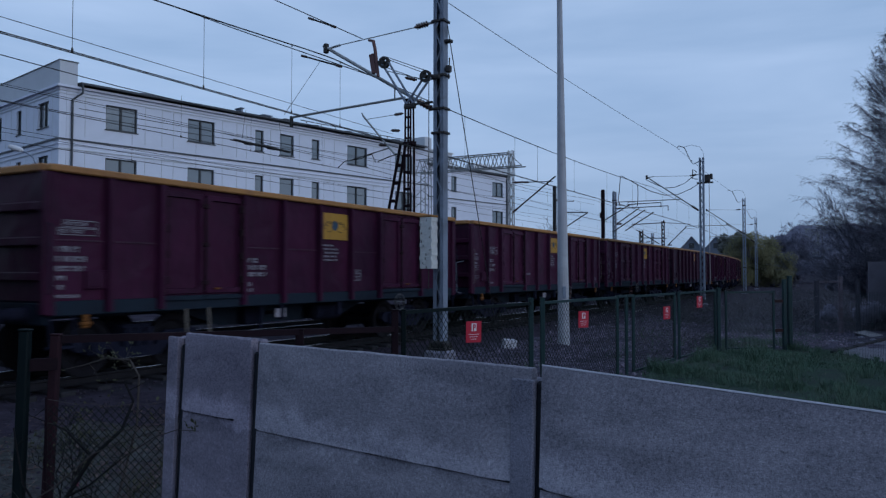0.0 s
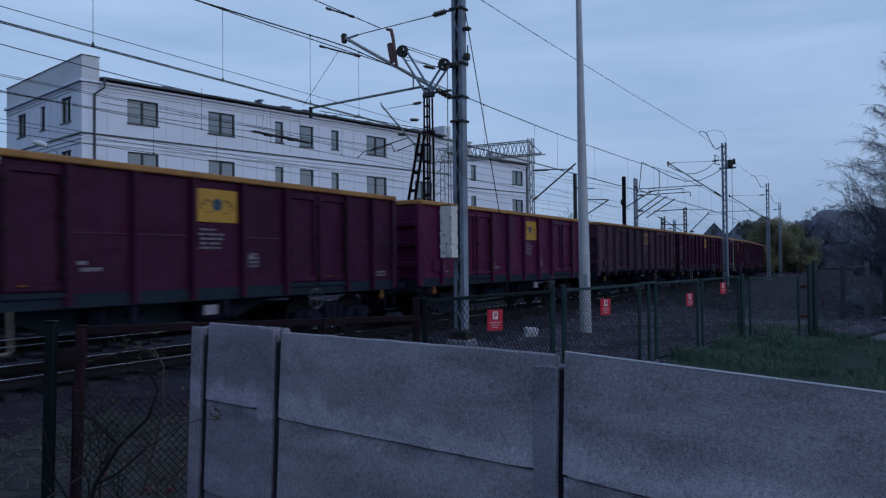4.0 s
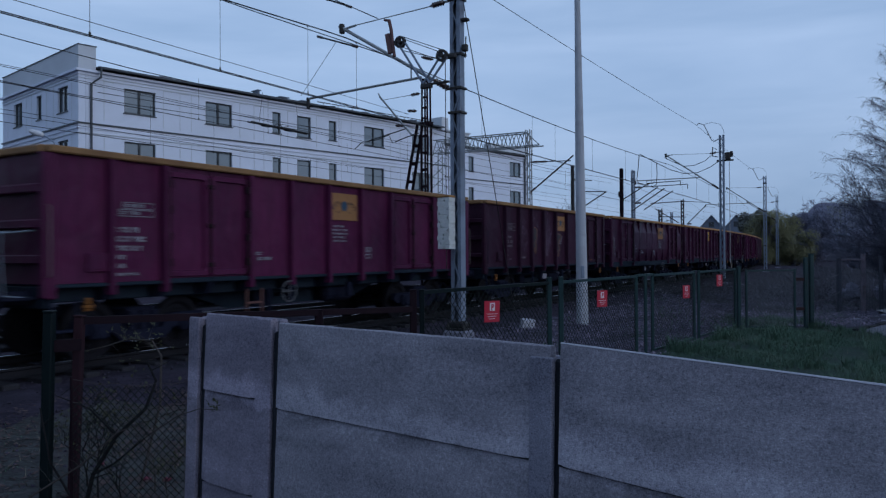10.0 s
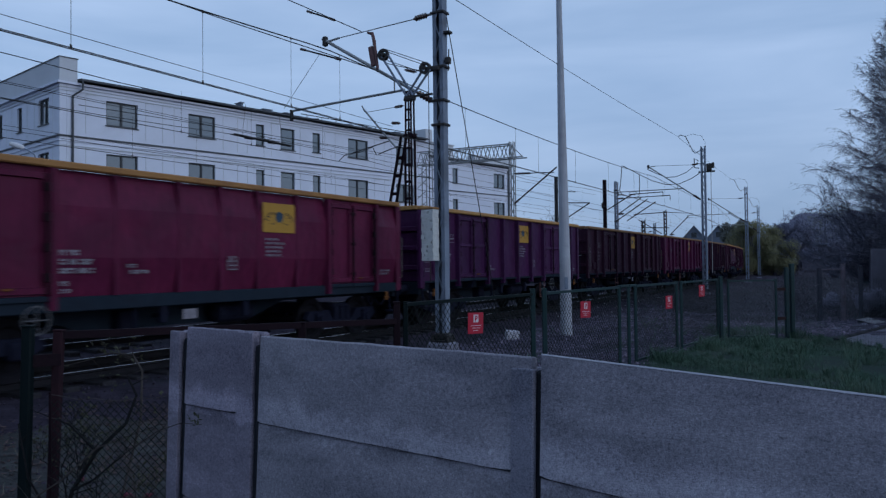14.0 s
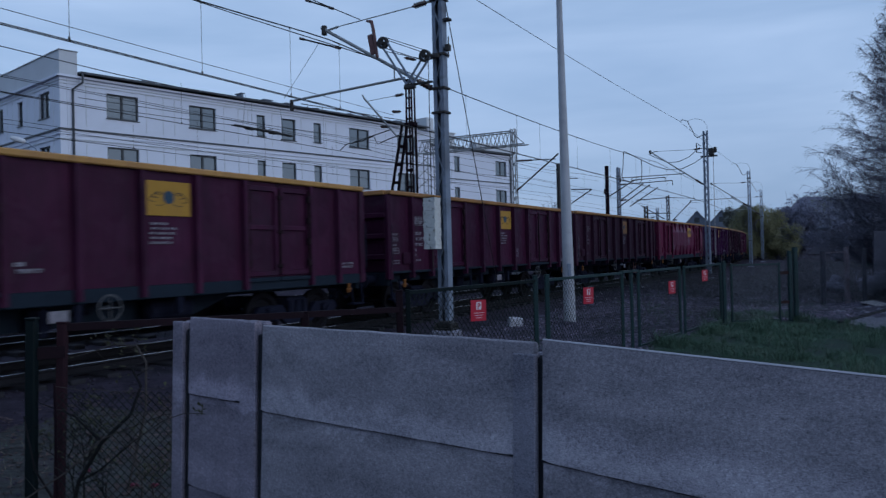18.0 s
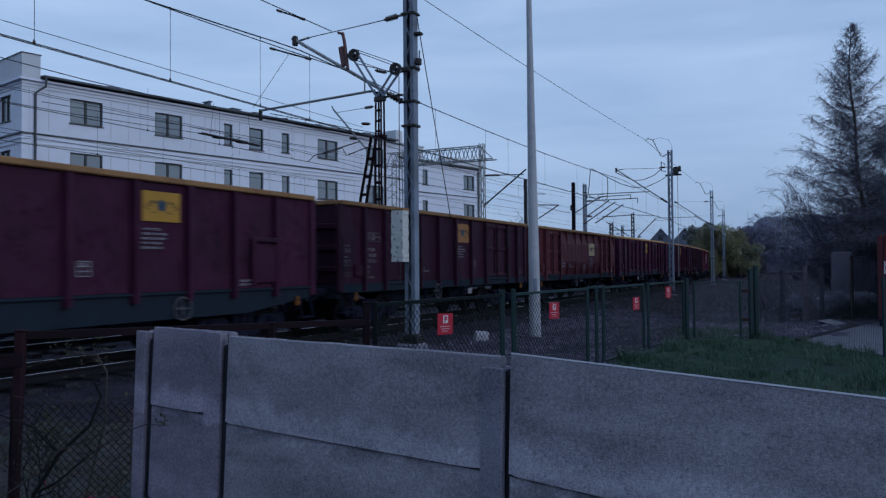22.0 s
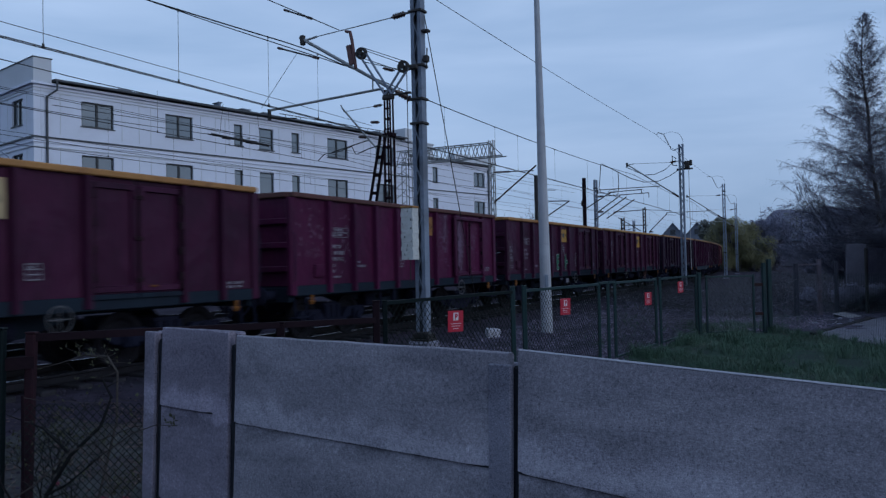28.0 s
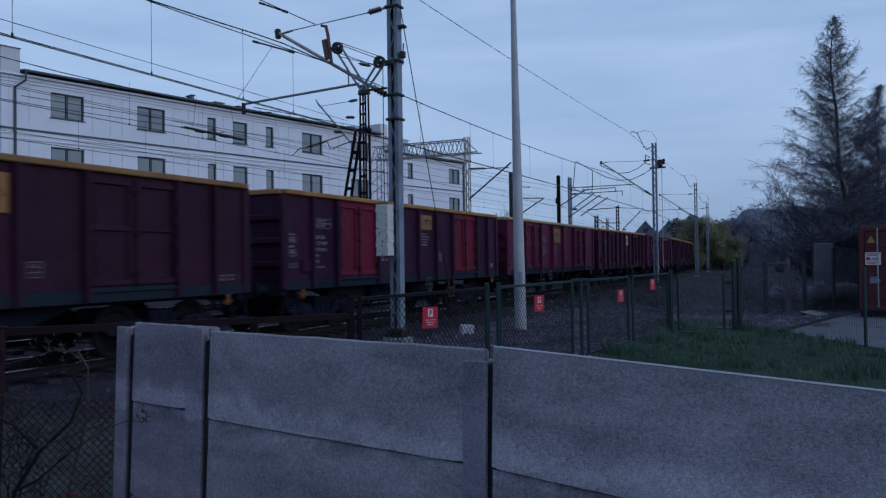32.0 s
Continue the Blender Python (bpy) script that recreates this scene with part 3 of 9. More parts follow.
        a, b = Vector(a), Vector(b)
        d = b - a
        m = Matrix.Translation((a + b) / 2) @ d.to_track_quat("X", "Z").to_matrix().to_4x4()
        return self.box(-d.length / 2, d.length / 2, -w / 2, w / 2, -h / 2, h / 2, m)

    def disc_ring(self, c, axis, r0, r1, t, n=20):
        """A flat ring about an axis: inner and outer radius, thickness."""
        c, d = Vector(c), Vector(axis).normalized()
        u = d.orthogonal().normalized()
        w = d.cross(u)
        p = []
        for r, s in ((r0, -1), (r1, -1), (r1, 1), (r0, 1)):
            for i in range(n):
                a = 2 * math.pi * i / n
                p.append(c + r * (math.cos(a) * u + math.sin(a) * w) + d * s * t / 2)
        f = []
        for j in range(4):
            for i in range(n):
                f.append((j * n + i, j * n + (i + 1) % n, ((j + 1) % 4) * n + (i + 1) % n, ((j + 1) % 4) * n + i))
        return self.add(p, f)

    def lathe(self, profile, axis_m, n=14):
        """Turned shape: (radius, height) rows about local z of axis_m."""
        p = []
        for r, h in profile:
            for i in range(n):
                a = 2 * math.pi * i / n
                p.append(axis_m @ Vector((r * math.cos(a), r * math.sin(a), h)))
        f = []
        for j in range(len(profile) - 1):
            for i in range(n):
                f.append((j * n + i, j * n + (i + 1) % n, (j + 1) * n + (i + 1) % n, (j + 1) * n + i))
        f += [tuple(reversed(range(n))), tuple(range(len(p) - n, len(p)))]
        return self.add(p, f)

    def data(self, name):
        me = bpy.data.meshes.new(name)
        me.from_pydata(self.v, [], self.f)
        me.update()
        return me


def part(name, mesh, mat, parent=None, label="", m=None):
    """Links a Mesh (or ready mesh data) as one object, under parent if given; the material sits on the object."""
    me = mesh.data(name) if isinstance(mesh, Mesh) else mesh
    if not me.materials:
        me.materials.append(mat)
    ob = new(name, me)
    if me.materials[0] is not mat:
        ob.material_slots[0].link = "OBJECT"
        ob.material_slots[0].material = mat
    if parent is not None:
        ob.parent = parent
    if m is not None:
        ob.matrix_basis = m
    return tagged(ob, label) if label else ob


def thing(name, label, category, m=None, group="", kind=""):
    ob = new(name)
    ob.empty_display_size = 0.2
    if m is not None:
        ob.matrix_basis = m
    return tagged(ob, label, category, group, kind)


def letters(text, size, fat=0.0, thick=0.002):
    """Mesh data of built-in lettering, standing in the x-z plane, facing -y."""
    cu = bpy.data.curves.new("letters", "FONT")
    cu.body, cu.size, cu.offset, cu.extrude, cu.align_x = text, size, fat, thick, "CENTER"
    ob = bpy.data.objects.new("letters", cu)
    scene.collection.objects.link(ob)
    me = bpy.data.meshes.new_from_object(ob.evaluated_get(bpy.context.evaluated_depsgraph_get()))
    bpy.data.objects.remove(ob)
    me.transform(Matrix.Rotation(radians(90), 4, "X"))
    me.materials.clear()
    return me


CACHE = {}


def shared(key, make):
    """Mesh data that alike pieces share."""
    if key not in CACHE:
        CACHE[key] = make().data(key[0])
    return CACHE[key]


# ---- the line: straight past the viewer, then bending to the left ----
TURN = radians(30.75)
AHEAD = Vector((math.sin(TURN), math.cos(TURN), 0))
LEFT = Vector((-math.cos(TURN), math.sin(TURN), 0))
BEND, RADIUS, NEAR_TRACK = 50.0, 420.0, 12.05


def on_line(s, n, z=0.0):
    """A point s metres along the near track's line and n metres from the viewer's side, and the heading there."""
    if s <= BEND:
        p, a = AHEAD * s + LEFT * n, 0.0
    else:
        a = (s - BEND) / RADIUS
        r = RADIUS - (n - NEAR_TRACK)
        c = AHEAD * BEND + LEFT * (NEAR_TRACK + RADIUS)
        p = c + r * (math.sin(a) * AHEAD - math.cos(a) * LEFT)
    return Vector((p.x, p.y, z)), a


def heading(s, n, z=0.0):
    """The pose at that point, x ahead along the line, y to the left."""
    p, a = on_line(s, n, z)
    return Matrix.Translation(p) @ Matrix.Rotation(math.pi / 2 - TURN + a, 4, "Z")


# ---- ground ----
def ground_height(x, y):
    p = Vector((x, y, 0))
    s, n = p.dot(AHEAD), p.dot(LEFT)
    base = -0.40 + 0.05 * noise.noise(p * 0.35) + 0.02 * noise.noise(p * 1.7)
    if s > BEND:
        c = AHEAD * BEND + LEFT * (NEAR_TRACK + RADIUS)
        n = NEAR_TRACK + RADIUS - (p - c).length
    rise = min(1.0, max(0.0, (n - 8.6) / 1.3))
    fall = min(1.0, max(0.0, (33.0 - n) / 2.0))
    z = base + 0.17 * min(rise, fall)
    far = math.hypot(x, y)
    if far > 140:
        z += 0.02 * (far - 140) * min(1, max(0, (x - 25) / 60))
    return z


def build_ground():
    def steps(lo, hi, fine, near0, near1):
        out, v = [], near0
        while v < near1:
            out.append(v)
            v += fine
        v, d = near1, fine
        while v < hi:
            out.append(v)
            d *= 1.22
            v += d
        out.append(hi)
        v, d = near0, fine
        while v > lo:
            d *= 1.22
            v -= d
            out.append(max(v, lo))
        return sorted(set(out))

    xs, ys = steps(-1500, 1500, 0.45, -14, 22), steps(-1500, 1800, 0.45, -3, 36)
    m = Mesh()
    m.v = [(x, y, ground_height(x, y)) for y in ys for x in xs]
    w = len(xs)
    m.f = [(j * w + i, j * w + i + 1, (j + 1) * w + i + 1, (j + 1) * w + i) for j in range(len(ys) - 1) for i in range(w - 1)]
    g = part("ground", m, EARTH)
    for q in g.data.polygons:
        q.use_smooth = True
    tagged(g, "dark stony earth beside the railway tracks", "ground", kind="structure")
    sheet("gravel_ground", -2, 78, 6, 124, 0.5, beyond_fence, 0.018, GRAVEL, "purple grey gravel ground behind the fence")
    sheet("moss_ground", -7, -0.4, 3.5, 10.5, 0.25, near_moss, 0.014, MOSS, "mossy earth with dead leaves by the wall")
    sheet("grass_ground", 0.5, 12, 4, 21.5, 0.25, by_the_fence, 0.016, GRASS_SOIL, "grassy soil beside the mesh fence")


def sheet(name, x0, x1, y0, y1, step, inside, lift, mat, label):
    """A thin layer that follows the ground wherever inside(x, y) holds."""
    m, at = Mesh(), {}
    nx, ny = int((x1 - x0) / step), int((y1 - y0) / step)

    def vert(i, j):
        if (i, j) not in at:
            x, y = x0 + i * step, y0 + j * step
            at[i, j] = len(m.v)
            m.v.append((x, y, ground_height(x, y) + lift))
        return at[i, j]

    for i in range(nx):
        for j in range(ny):
            if inside(x0 + (i + 0.5) * step, y0 + (j + 0.5) * step):
                m.f.append((vert(i, j), vert(i + 1, j), vert(i + 1, j + 1), vert(i, j + 1)))
    ob = part(name, m, mat)
    for q in ob.data.polygons:
        q.use_smooth = True
    return tagged(ob, label, "ground", kind="structure")


def beyond_fence(x, y):
    p = Vector((x, y, 0))
    s, n = p.dot(AHEAD), p.dot(LEFT)
    d = (p - FENCE_AT).cross(FENCE_WAY).z
    ragged = 0.35 * noise.noise(Vector((x * 0.8, y * 0.8, 2)))
    return n < 9.0 + ragged and s > 5 and (d < 0.2 + ragged or y > 20.6 + ragged) and s < 52 + 3 * ragged and x > -0.3


def by_the_fence(x, y):
    d = (Vector((x, y, 0)) - FENCE_AT).cross(FENCE_WAY).z
    ragged = 0.5 * noise.noise(Vector((x * 0.9, y * 0.9, 6)))
    return d > 0.25 + ragged and y < 20.5 + ragged and x < 11.4 + ragged


def near_moss(x, y):
    n = Vector((x, y, 0)).dot(LEFT)
    return n < 9.0 + 0.5 * noise.noise(Vector((x * 0.9, y * 0.9, 12)))


def strip(name, points, z, thick, mat, label):
    """A flat slab over a polygon."""
    m = Mesh()
    k = len(points)
    m.v = [(x, y, z) for x, y in points] + [(x, y, z - thick) for x, y in points]
    m.f = [tuple(range(k)), tuple(reversed(range(k, 2 * k)))] + [(i, k + i, k + (i + 1) % k, (i + 1) % k) for i in range(k)]
    ob = part(name, m, mat)
    return tagged(ob, label, name.replace("_", " "), kind="structure")


def build_tracks():
    """Three tracks: rails on sleepers, with the ballast stones between and beside them."""
    rng = random.Random(4)
    for n, far in ((NEAR_TRACK, False), (16.6, True), (21.2, True)):
        track = thing("railway_track", "steel rails on concrete sleepers in dark ballast", "railway track", group="tracks", kind="structure")
        for side in (-0.753, 0.753):
            m = Mesh()
            ss = [-90 + 6 * i for i in range(52)]
            profile = [(-0.036, 0.0), (-0.036, -0.03), (-0.01, -0.045), (-0.01, -0.13), (-0.07, -0.15), (0.07, -0.15), (0.01, -0.13), (0.01, -0.045), (0.036, -0.03), (0.036, 0.0)]
            for s in ss:
                for dy, dz in profile:
                    p, _ = on_line(s, n + side + dy, dz)
                    m.v.append(tuple(p))
            k = len(profile)
            for i in range(len(ss) - 1):
                for j in range(k):
                    m.f.append((i * k + j, i * k + (j + 1) % k, (i + 1) * k + (j + 1) % k, (i + 1) * k + j))
            part("rail", m, RAIL_SIDE, track)
            head = Mesh()
            for s in ss:
                for dy, dz in ((-0.03, 0.004), (0.03, 0.004), (0.03, -0.004), (-0.03, -0.004)):
                    head.v.append(tuple(on_line(s, n + side + dy, dz)[0]))
            for i in range(len(ss) - 1):
                for j in range(4):
                    head.f.append((i * 4 + j, i * 4 + (j + 1) % 4, (i + 1) * 4 + (j + 1) % 4, (i + 1) * 4 + j))
            part("rail_head", head, RAIL_STEEL, track, "polished running surface")
        sl = Mesh().soft_box(-0.13, 0.13, -1.25, 1.25, -0.30, -0.155, 0.02).data("sleeper")
        for i in range(60 if not far else 30):
            part("sleeper", sl, SLEEPER, track, m=heading(-6 + 0.65 * i, n))
    stones = Mesh()
    for _ in range(19000):
        s, n = rng.uniform(-8, 45), rng.uniform(8.4, 24) if rng.random() < 0.8 else rng.uniform(6.5, 9)
        p, _a = on_line(s, n)
        r = rng.uniform(0.012, 0.034)
        z = ground_height(p.x, p.y) + r * 0.3
        q = Euler((rng.uniform(0, 6), rng.uniform(0, 6), rng.uniform(0, 6))).to_matrix()
        vs = [p + Vector((0, 0, z)) + q @ (Vector(d) * r * rng.uniform(0.7, 1.3)) for d in ((1, 0, 0), (-1, 0, 0), (0, 1, 0), (0, -1, 0), (0, 0, 1), (0, 0, -1))]
        stones.add(vs, [(0, 2, 4), (2, 1, 4), (1, 3, 4), (3, 0, 4), (2, 0, 5), (1, 2, 5), (3, 1, 5), (0, 3, 5)])
    tagged(part("ballast", stones, STONE), "loose grey brown ballast stones", "ballast", kind="stuff")
    gravel = Mesh()
    for _ in range(34000):
        s, n = 4 + 56 * rng.random() ** 1.5, rng.uniform(0.5, 9.4)
        p, _a = on_line(s, n)
        if not beyond_fence(p.x, p.y):
            continue
        if noise.noise(Vector((p.x * 0.9, p.y * 0.9, 4))) < rng.uniform(-0.5, 0.25):
            continue
        r = rng.uniform(0.012, 0.030) if rng.random() < 0.96 else rng.uniform(0.03, 0.06)
        z = ground_height(p.x, p.y) + 0.02 + r * 0.3
        q = Euler((rng.uniform(0, 6), rng.uniform(0, 6), rng.uniform(0, 6))).to_matrix()
        vs = [p + Vector((0, 0, z)) + q @ (Vector(d) * r * rng.uniform(0.6, 1.4)) for d in ((1, 0, 0), (-1, 0, 0), (0, 1, 0), (0, -1, 0), (0, 0, 1), (0, 0, -1))]
        gravel.add(vs, [(0, 2, 4), (2, 1, 4), (1, 3, 4), (3, 0, 4), (2, 0, 5), (1, 2, 5), (3, 1, 5), (0, 3, 5)])
    tagged(part("loose_gravel", gravel, GRAVEL_STONE), "pale loose stones scattered behind the fence", "gravel", kind="stuff")


# ---- concrete panel wall close to the viewer ----
WALL_FROM, WALL_ALONG = Vector((0.57, 3.43, 0)), Vector((-0.757, 0.653, 0)).normalized()
WALL_LEAN = radians(2.0)   # the wall has settled away from the viewer
WALL_M = Matrix.Translation(WALL_FROM) @ Matrix.Rotation(math.atan2(WALL_ALONG.y, WALL_ALONG.x), 4, "Z") @ Matrix.Translation((0, 0, 1.26)) @ Matrix.Rotation(WALL_LEAN, 4, "X") @ Matrix.Translation((0, 0, -1.26))   # x along the wall, +y towards the viewer


WALL_PARTS = {}


def concrete_slab(q0, q1, z0, z1, drop=0.0):
    """One slab of the wall with a ragged upper edge, a worn lower lip and chamfered rims; drop lowers it towards q0."""
    m = Mesh()
    k, c, t = 26, 0.012, 0.045
    rng = random.Random(int((q0 * 100 + z0 * 37)))
    rows = []
    for i in range(k + 1):
        q = q0 + (q1 - q0) * i / k
        d = -drop * (q1 - q) / (q1 - q0)
        e = 0.004 * noise.noise(Vector((q * 3, z1, 1))) + rng.uniform(-0.0015, 0.0015)
        top, low = z1 + d + e, z0 + d + 0.014
        fade = min(1.0, max(0.0, (q - q0 - (0.15 if q0 > 2 else 0.10 if q0 > 0 else 0.0)) / 0.10), (q1 - q) / 0.05)
        u = 0.010 + 0.018 * fade + 0.004 * noise.noise(Vector((q * 2, z0, 5)))
        chip = max(0.0, noise.noise(Vector((q * 6.0, z0 * 3, 2))) - 0.25) * 0.02 + 0.002 * noise.noise(Vector((q * 30.0, z0, 7)))
        lip = z0 + d - 0.009 + chip
        up = [(q, u * (1 - f), lip + 0.003 + (top - lip - 0.009) * f) for f in (0.0, 0.25, 0.5, 0.75, 1.0)]
        rows.append(up + [(q, -0.006, top), (q, -t + c, top), (q, -t, top - c), (q, -t, low + 0.012), (q, 0.0035, low + 0.004), (q, 0.0045, lip + 0.001), (q, u - 0.003, lip)])
    w = len(rows[0])
    for r in rows:
        m.v.extend(r)
    for i in range(k):
        for j in range(w):
            m.f.append((i * w + j, (i + 1) * w + j, (i + 1) * w + (j + 1) % w, i * w + (j + 1) % w))
    m.f += [tuple(range(w)), tuple(reversed(range(k * w, k * w + w)))]
    return m


def build_wall():
    wall = thing("panel_wall", "grey cast-concrete panel wall with slotted posts", "wall", WALL_M, kind="structure")
    WALL_PARTS["wall"] = wall
    for q0, q1, tops, drop in ((-2.02, 0.006, (1.266, 0.735, 0.185), 0.084), (0.058, 2.023, (1.25, 0.736, 0.186), 0.0), (2.092, 2.815, (1.272, 0.767, 0.157), 0.0)):
        for z in tops:
            h = tops[0] - tops[1] if z == tops[0] else tops[1] - tops[2]
            part("slab", concrete_slab(q0, q1, z - h, z, drop), CONCRETE if q0 < 2 else CONCRETE_PURPLISH, wall, "" if q0 < 2 else "darker, more purplish grey slab")
            if z > 0.4:
                a, b = q0 + (0.15 if q0 > 2 else 0.10 if q0 > 0 else 0.03), q1 - 0.004
                za, zb = (z - h - drop * (q1 - q) / (q1 - q0) for q in (a, b))
                # the lip's shadow line, put in as a thin dark strip along the joint
                part("joint", Mesh().add([(a, -0.004, za - 0.006), (a, 0.0155, za - 0.0135), (a, 0.0155, za - 0.004), (a, -0.004, za - 0.004), (b, -0.004, zb - 0.006), (b, 0.0155, zb - 0.0135), (b, 0.0155, zb - 0.004), (b, -0.004, zb - 0.004)], [(0, 3, 2, 1), (4, 5, 6, 7), (0, 1, 5, 4), (1, 2, 6, 5), (2, 3, 7, 6), (3, 0, 4, 7)]), SLOT, wall, "dark strip imitating the shadow below the slab lip")
        if drop:
            rim, n = Mesh(), 60
            for i in range(n + 1):
                q = q0 + (q1 - q0) * i / n
                z = tops[0] - drop * (q1 - q) / (q1 - q0)
                w = 0.0015 * noise.noise(Vector((i * 0.5, 0, 3)))
                rim.v += [(q, 0.0015, z - 0.002 + w), (q, -0.002, z + 0.0035), (q, -0.009 + w * 3, z + 0.0035), (q, -0.009 + w * 3, z - 0.005)]
            for i in range(n):
                for k in range(4):
                    rim.f.append((i * 4 + k, i * 4 + (k + 1) % 4, i * 4 + 4 + (k + 1) % 4, i * 4 + 4 + k))
            part("worn_rim", rim, RIM, wall, "pale worn upper edge")
    for q0, q1, top, out in ((0.036, 0.156, 1.197, 0.024), (2.086, 2.240, 1.266, 0.013), (2.880, 3.000, 1.240, 0.02), (-2.2, -2.06, 1.16, 0.02)):
        m = Mesh()
        m.soft_box(q0, q1, -0.012, out, -0.6, top, 0.005)
        m.soft_box(q0 + 0.05, q1 - 0.05, -0.07, 0.0, -0.6, top - 0.004, 0.008)
        m.soft_box(q0, q1, -0.13, -0.065, -0.6, top, 0.014)
        part("post", m, CONCRETE_POST if q0 < 1 else CONCRETE_PURPLISH, wall, "rough weathered post")
    for q0, q1 in ((0.002, 0.052), (2.019, 2.10), (2.811, 2.895)):
        part("slot_filler", Mesh().soft_box(q0, q1, -0.06, -0.018, -0.6, 1.19, 0.012), SLOT, wall, "dark filler strip in the slot between slab and post")


def wall_scars():
    """Chips, scuffs and long scratches on the slabs, each a thin patch of paler broken cement."""
    rng = random.Random(17)
    spots = [("chip", -0.674, 1.09, 0.05, 0.03, 40), ("chip", 0.85, 1.165, 0.11, 0.012, 36), ("chip", 1.25, 1.15, 0.03, 0.02, 14), ("chip", -0.25, 0.98, 0.06, 0.02, 16), ("chip", -1.2, 1.02, 0.05, 0.03, 18), ("chip", 1.6, 1.05, 0.04, 0.03, 14), ("chip", 2.6, 1.02, 0.04, 0.03, 12), ("chip", 2.5, 0.62, 0.05, 0.05, 18), ("chip", 1.1, 0.55, 0.05, 0.03, 14), ("chip", -0.9, 0.62, 0.07, 0.03, 18)]
    for _n, q, z, w, h, count in spots:
        m = Mesh()
        for _ in range(count):
            a, b, r = q + rng.gauss(0, w * 0.55), z + rng.gauss(0, h * 0.6), rng.uniform(0.0015, 0.0045)
            y = 0.0275 * min(1.0, max(0.0, (1.26 - b) / 0.55)) + 0.0015 if b > 0.715 else 0.0275 * min(1.0, max(0.0, (0.71 - b) / 0.55)) + 0.0015
            ring = [(a + r * rng.uniform(0.5, 1.4) * math.cos(k * 1.05), y, b + r * rng.uniform(0.4, 1.1) * math.sin(k * 1.05)) for k in range(6)]
            m.add(ring, [tuple(range(6))])
        tagged(part("cement_chip", m, SCAR, WALL_PARTS["wall"], "pale chipped cement"), kind="stuff")
    for q0, z0, q1, z1 in ((0.738, 1.02, 0.517, 0.88), (0.688, 1.03, 0.475, 0.88), (1.241, 1.07, 1.042, 0.97), (2.75, 1.05, 2.62, 0.93), (-0.4, 1.12, -0.52, 1.02)):
        pts = [(q0 + (q1 - q0) * t / 6 + rng.uniform(-0.006, 0.006), 0.028 * (1.26 - z0 - (z1 - z0) * t / 6) / 0.55, z0 + (z1 - z0) * t / 6 + rng.uniform(-0.004, 0.004)) for t in range(7)]
        part("scratch", Mesh().tube(pts, [0.0003, 0.0007, 0.0006, 0.0008, 0.0005, 0.0006, 0.0002], 4), SCAR, WALL_PARTS["wall"])


# ---- fences ----
FENCE_AT, FENCE_WAY = Vector((-0.166, 9.37, 0)), Vector((0.588, 0.809, 0))


def diamond_mesh(a, b, z0, z1, pitch=0.075, r=0.0022, lean=1.0):
    """Chain-link netting between two points: crossing wires."""
    m = Mesh()
    a, b = Vector((a[0], a[1], 0)), Vector((b[0], b[1], 0))
    run = (b - a).length
    u = (b - a) / run
    h = z1 - z0
    g = h * lean
    for i in range(int((run + g) / pitch) + 2):
        c = i * pitch - g
        t0, t1 = max(0.0, -c / g), min(1.0, (run - c) / g)
        if t1 <= t0:
            continue
        for za, zb in ((z0, z1), (z1, z0)):
            ends = [a + u * (c + g * f) + Vector((0, 0, za + (zb - za) * f)) for f in (t0, t1)]
            m.rod(ends[0], ends[1], r, None, 3, False)
    return m


def steel_post(x, y, z0, z1, w, mat, parent, name="post"):
    m = Mesh().soft_box(x - w / 2, x + w / 2, y - w / 2, y + w / 2, z0, z1, w * 0.12)
    m.soft_box(x - w * 0.56, x + w * 0.56, y - w * 0.56, y + w * 0.56, z1, z1 + 0.018, 0.006)
    return part(name, m, mat, parent)


def red_sign(p, way, parent_group="signs on the fence"):
    """A red notice with a white square that holds a P, and three bars of small print."""
    ang = math.atan2(way.y, way.x)
    s = thing("notice_sign", "small red notice with a white P, wired to the fence", "sign", Matrix.Translation(p) @ Matrix.Rotation(ang - radians(9), 4, "Z") @ pose(0, 0, 0, 0, random.Random(int(p.x * 9)).uniform(-3, 3), 0), group=parent_group)
    part("plate", Mesh().soft_box(-0.16, 0.16, -0.003, 0.003, -0.145, 0.145, 0.002), SIGN_RED, s)
    part("symbol_field", Mesh().box(-0.05, 0.05, -0.0065, -0.003, 0.012, 0.118), SIGN_WHITE, s, "white field")
    part("letter", letters("P", 0.115, 0.004, 0.001), SIGN_RED, s, "red letter P", Matrix.Translation((0, -0.009, 0.022)))
    for i, w in enumerate((0.11, 0.085, 0.06)):
        part("print_line", Mesh().box(-w, w, -0.005, -0.003, -0.036 - 0.033 * i, -0.030 - 0.033 * i), SIGN_WHITE, s)
    return s


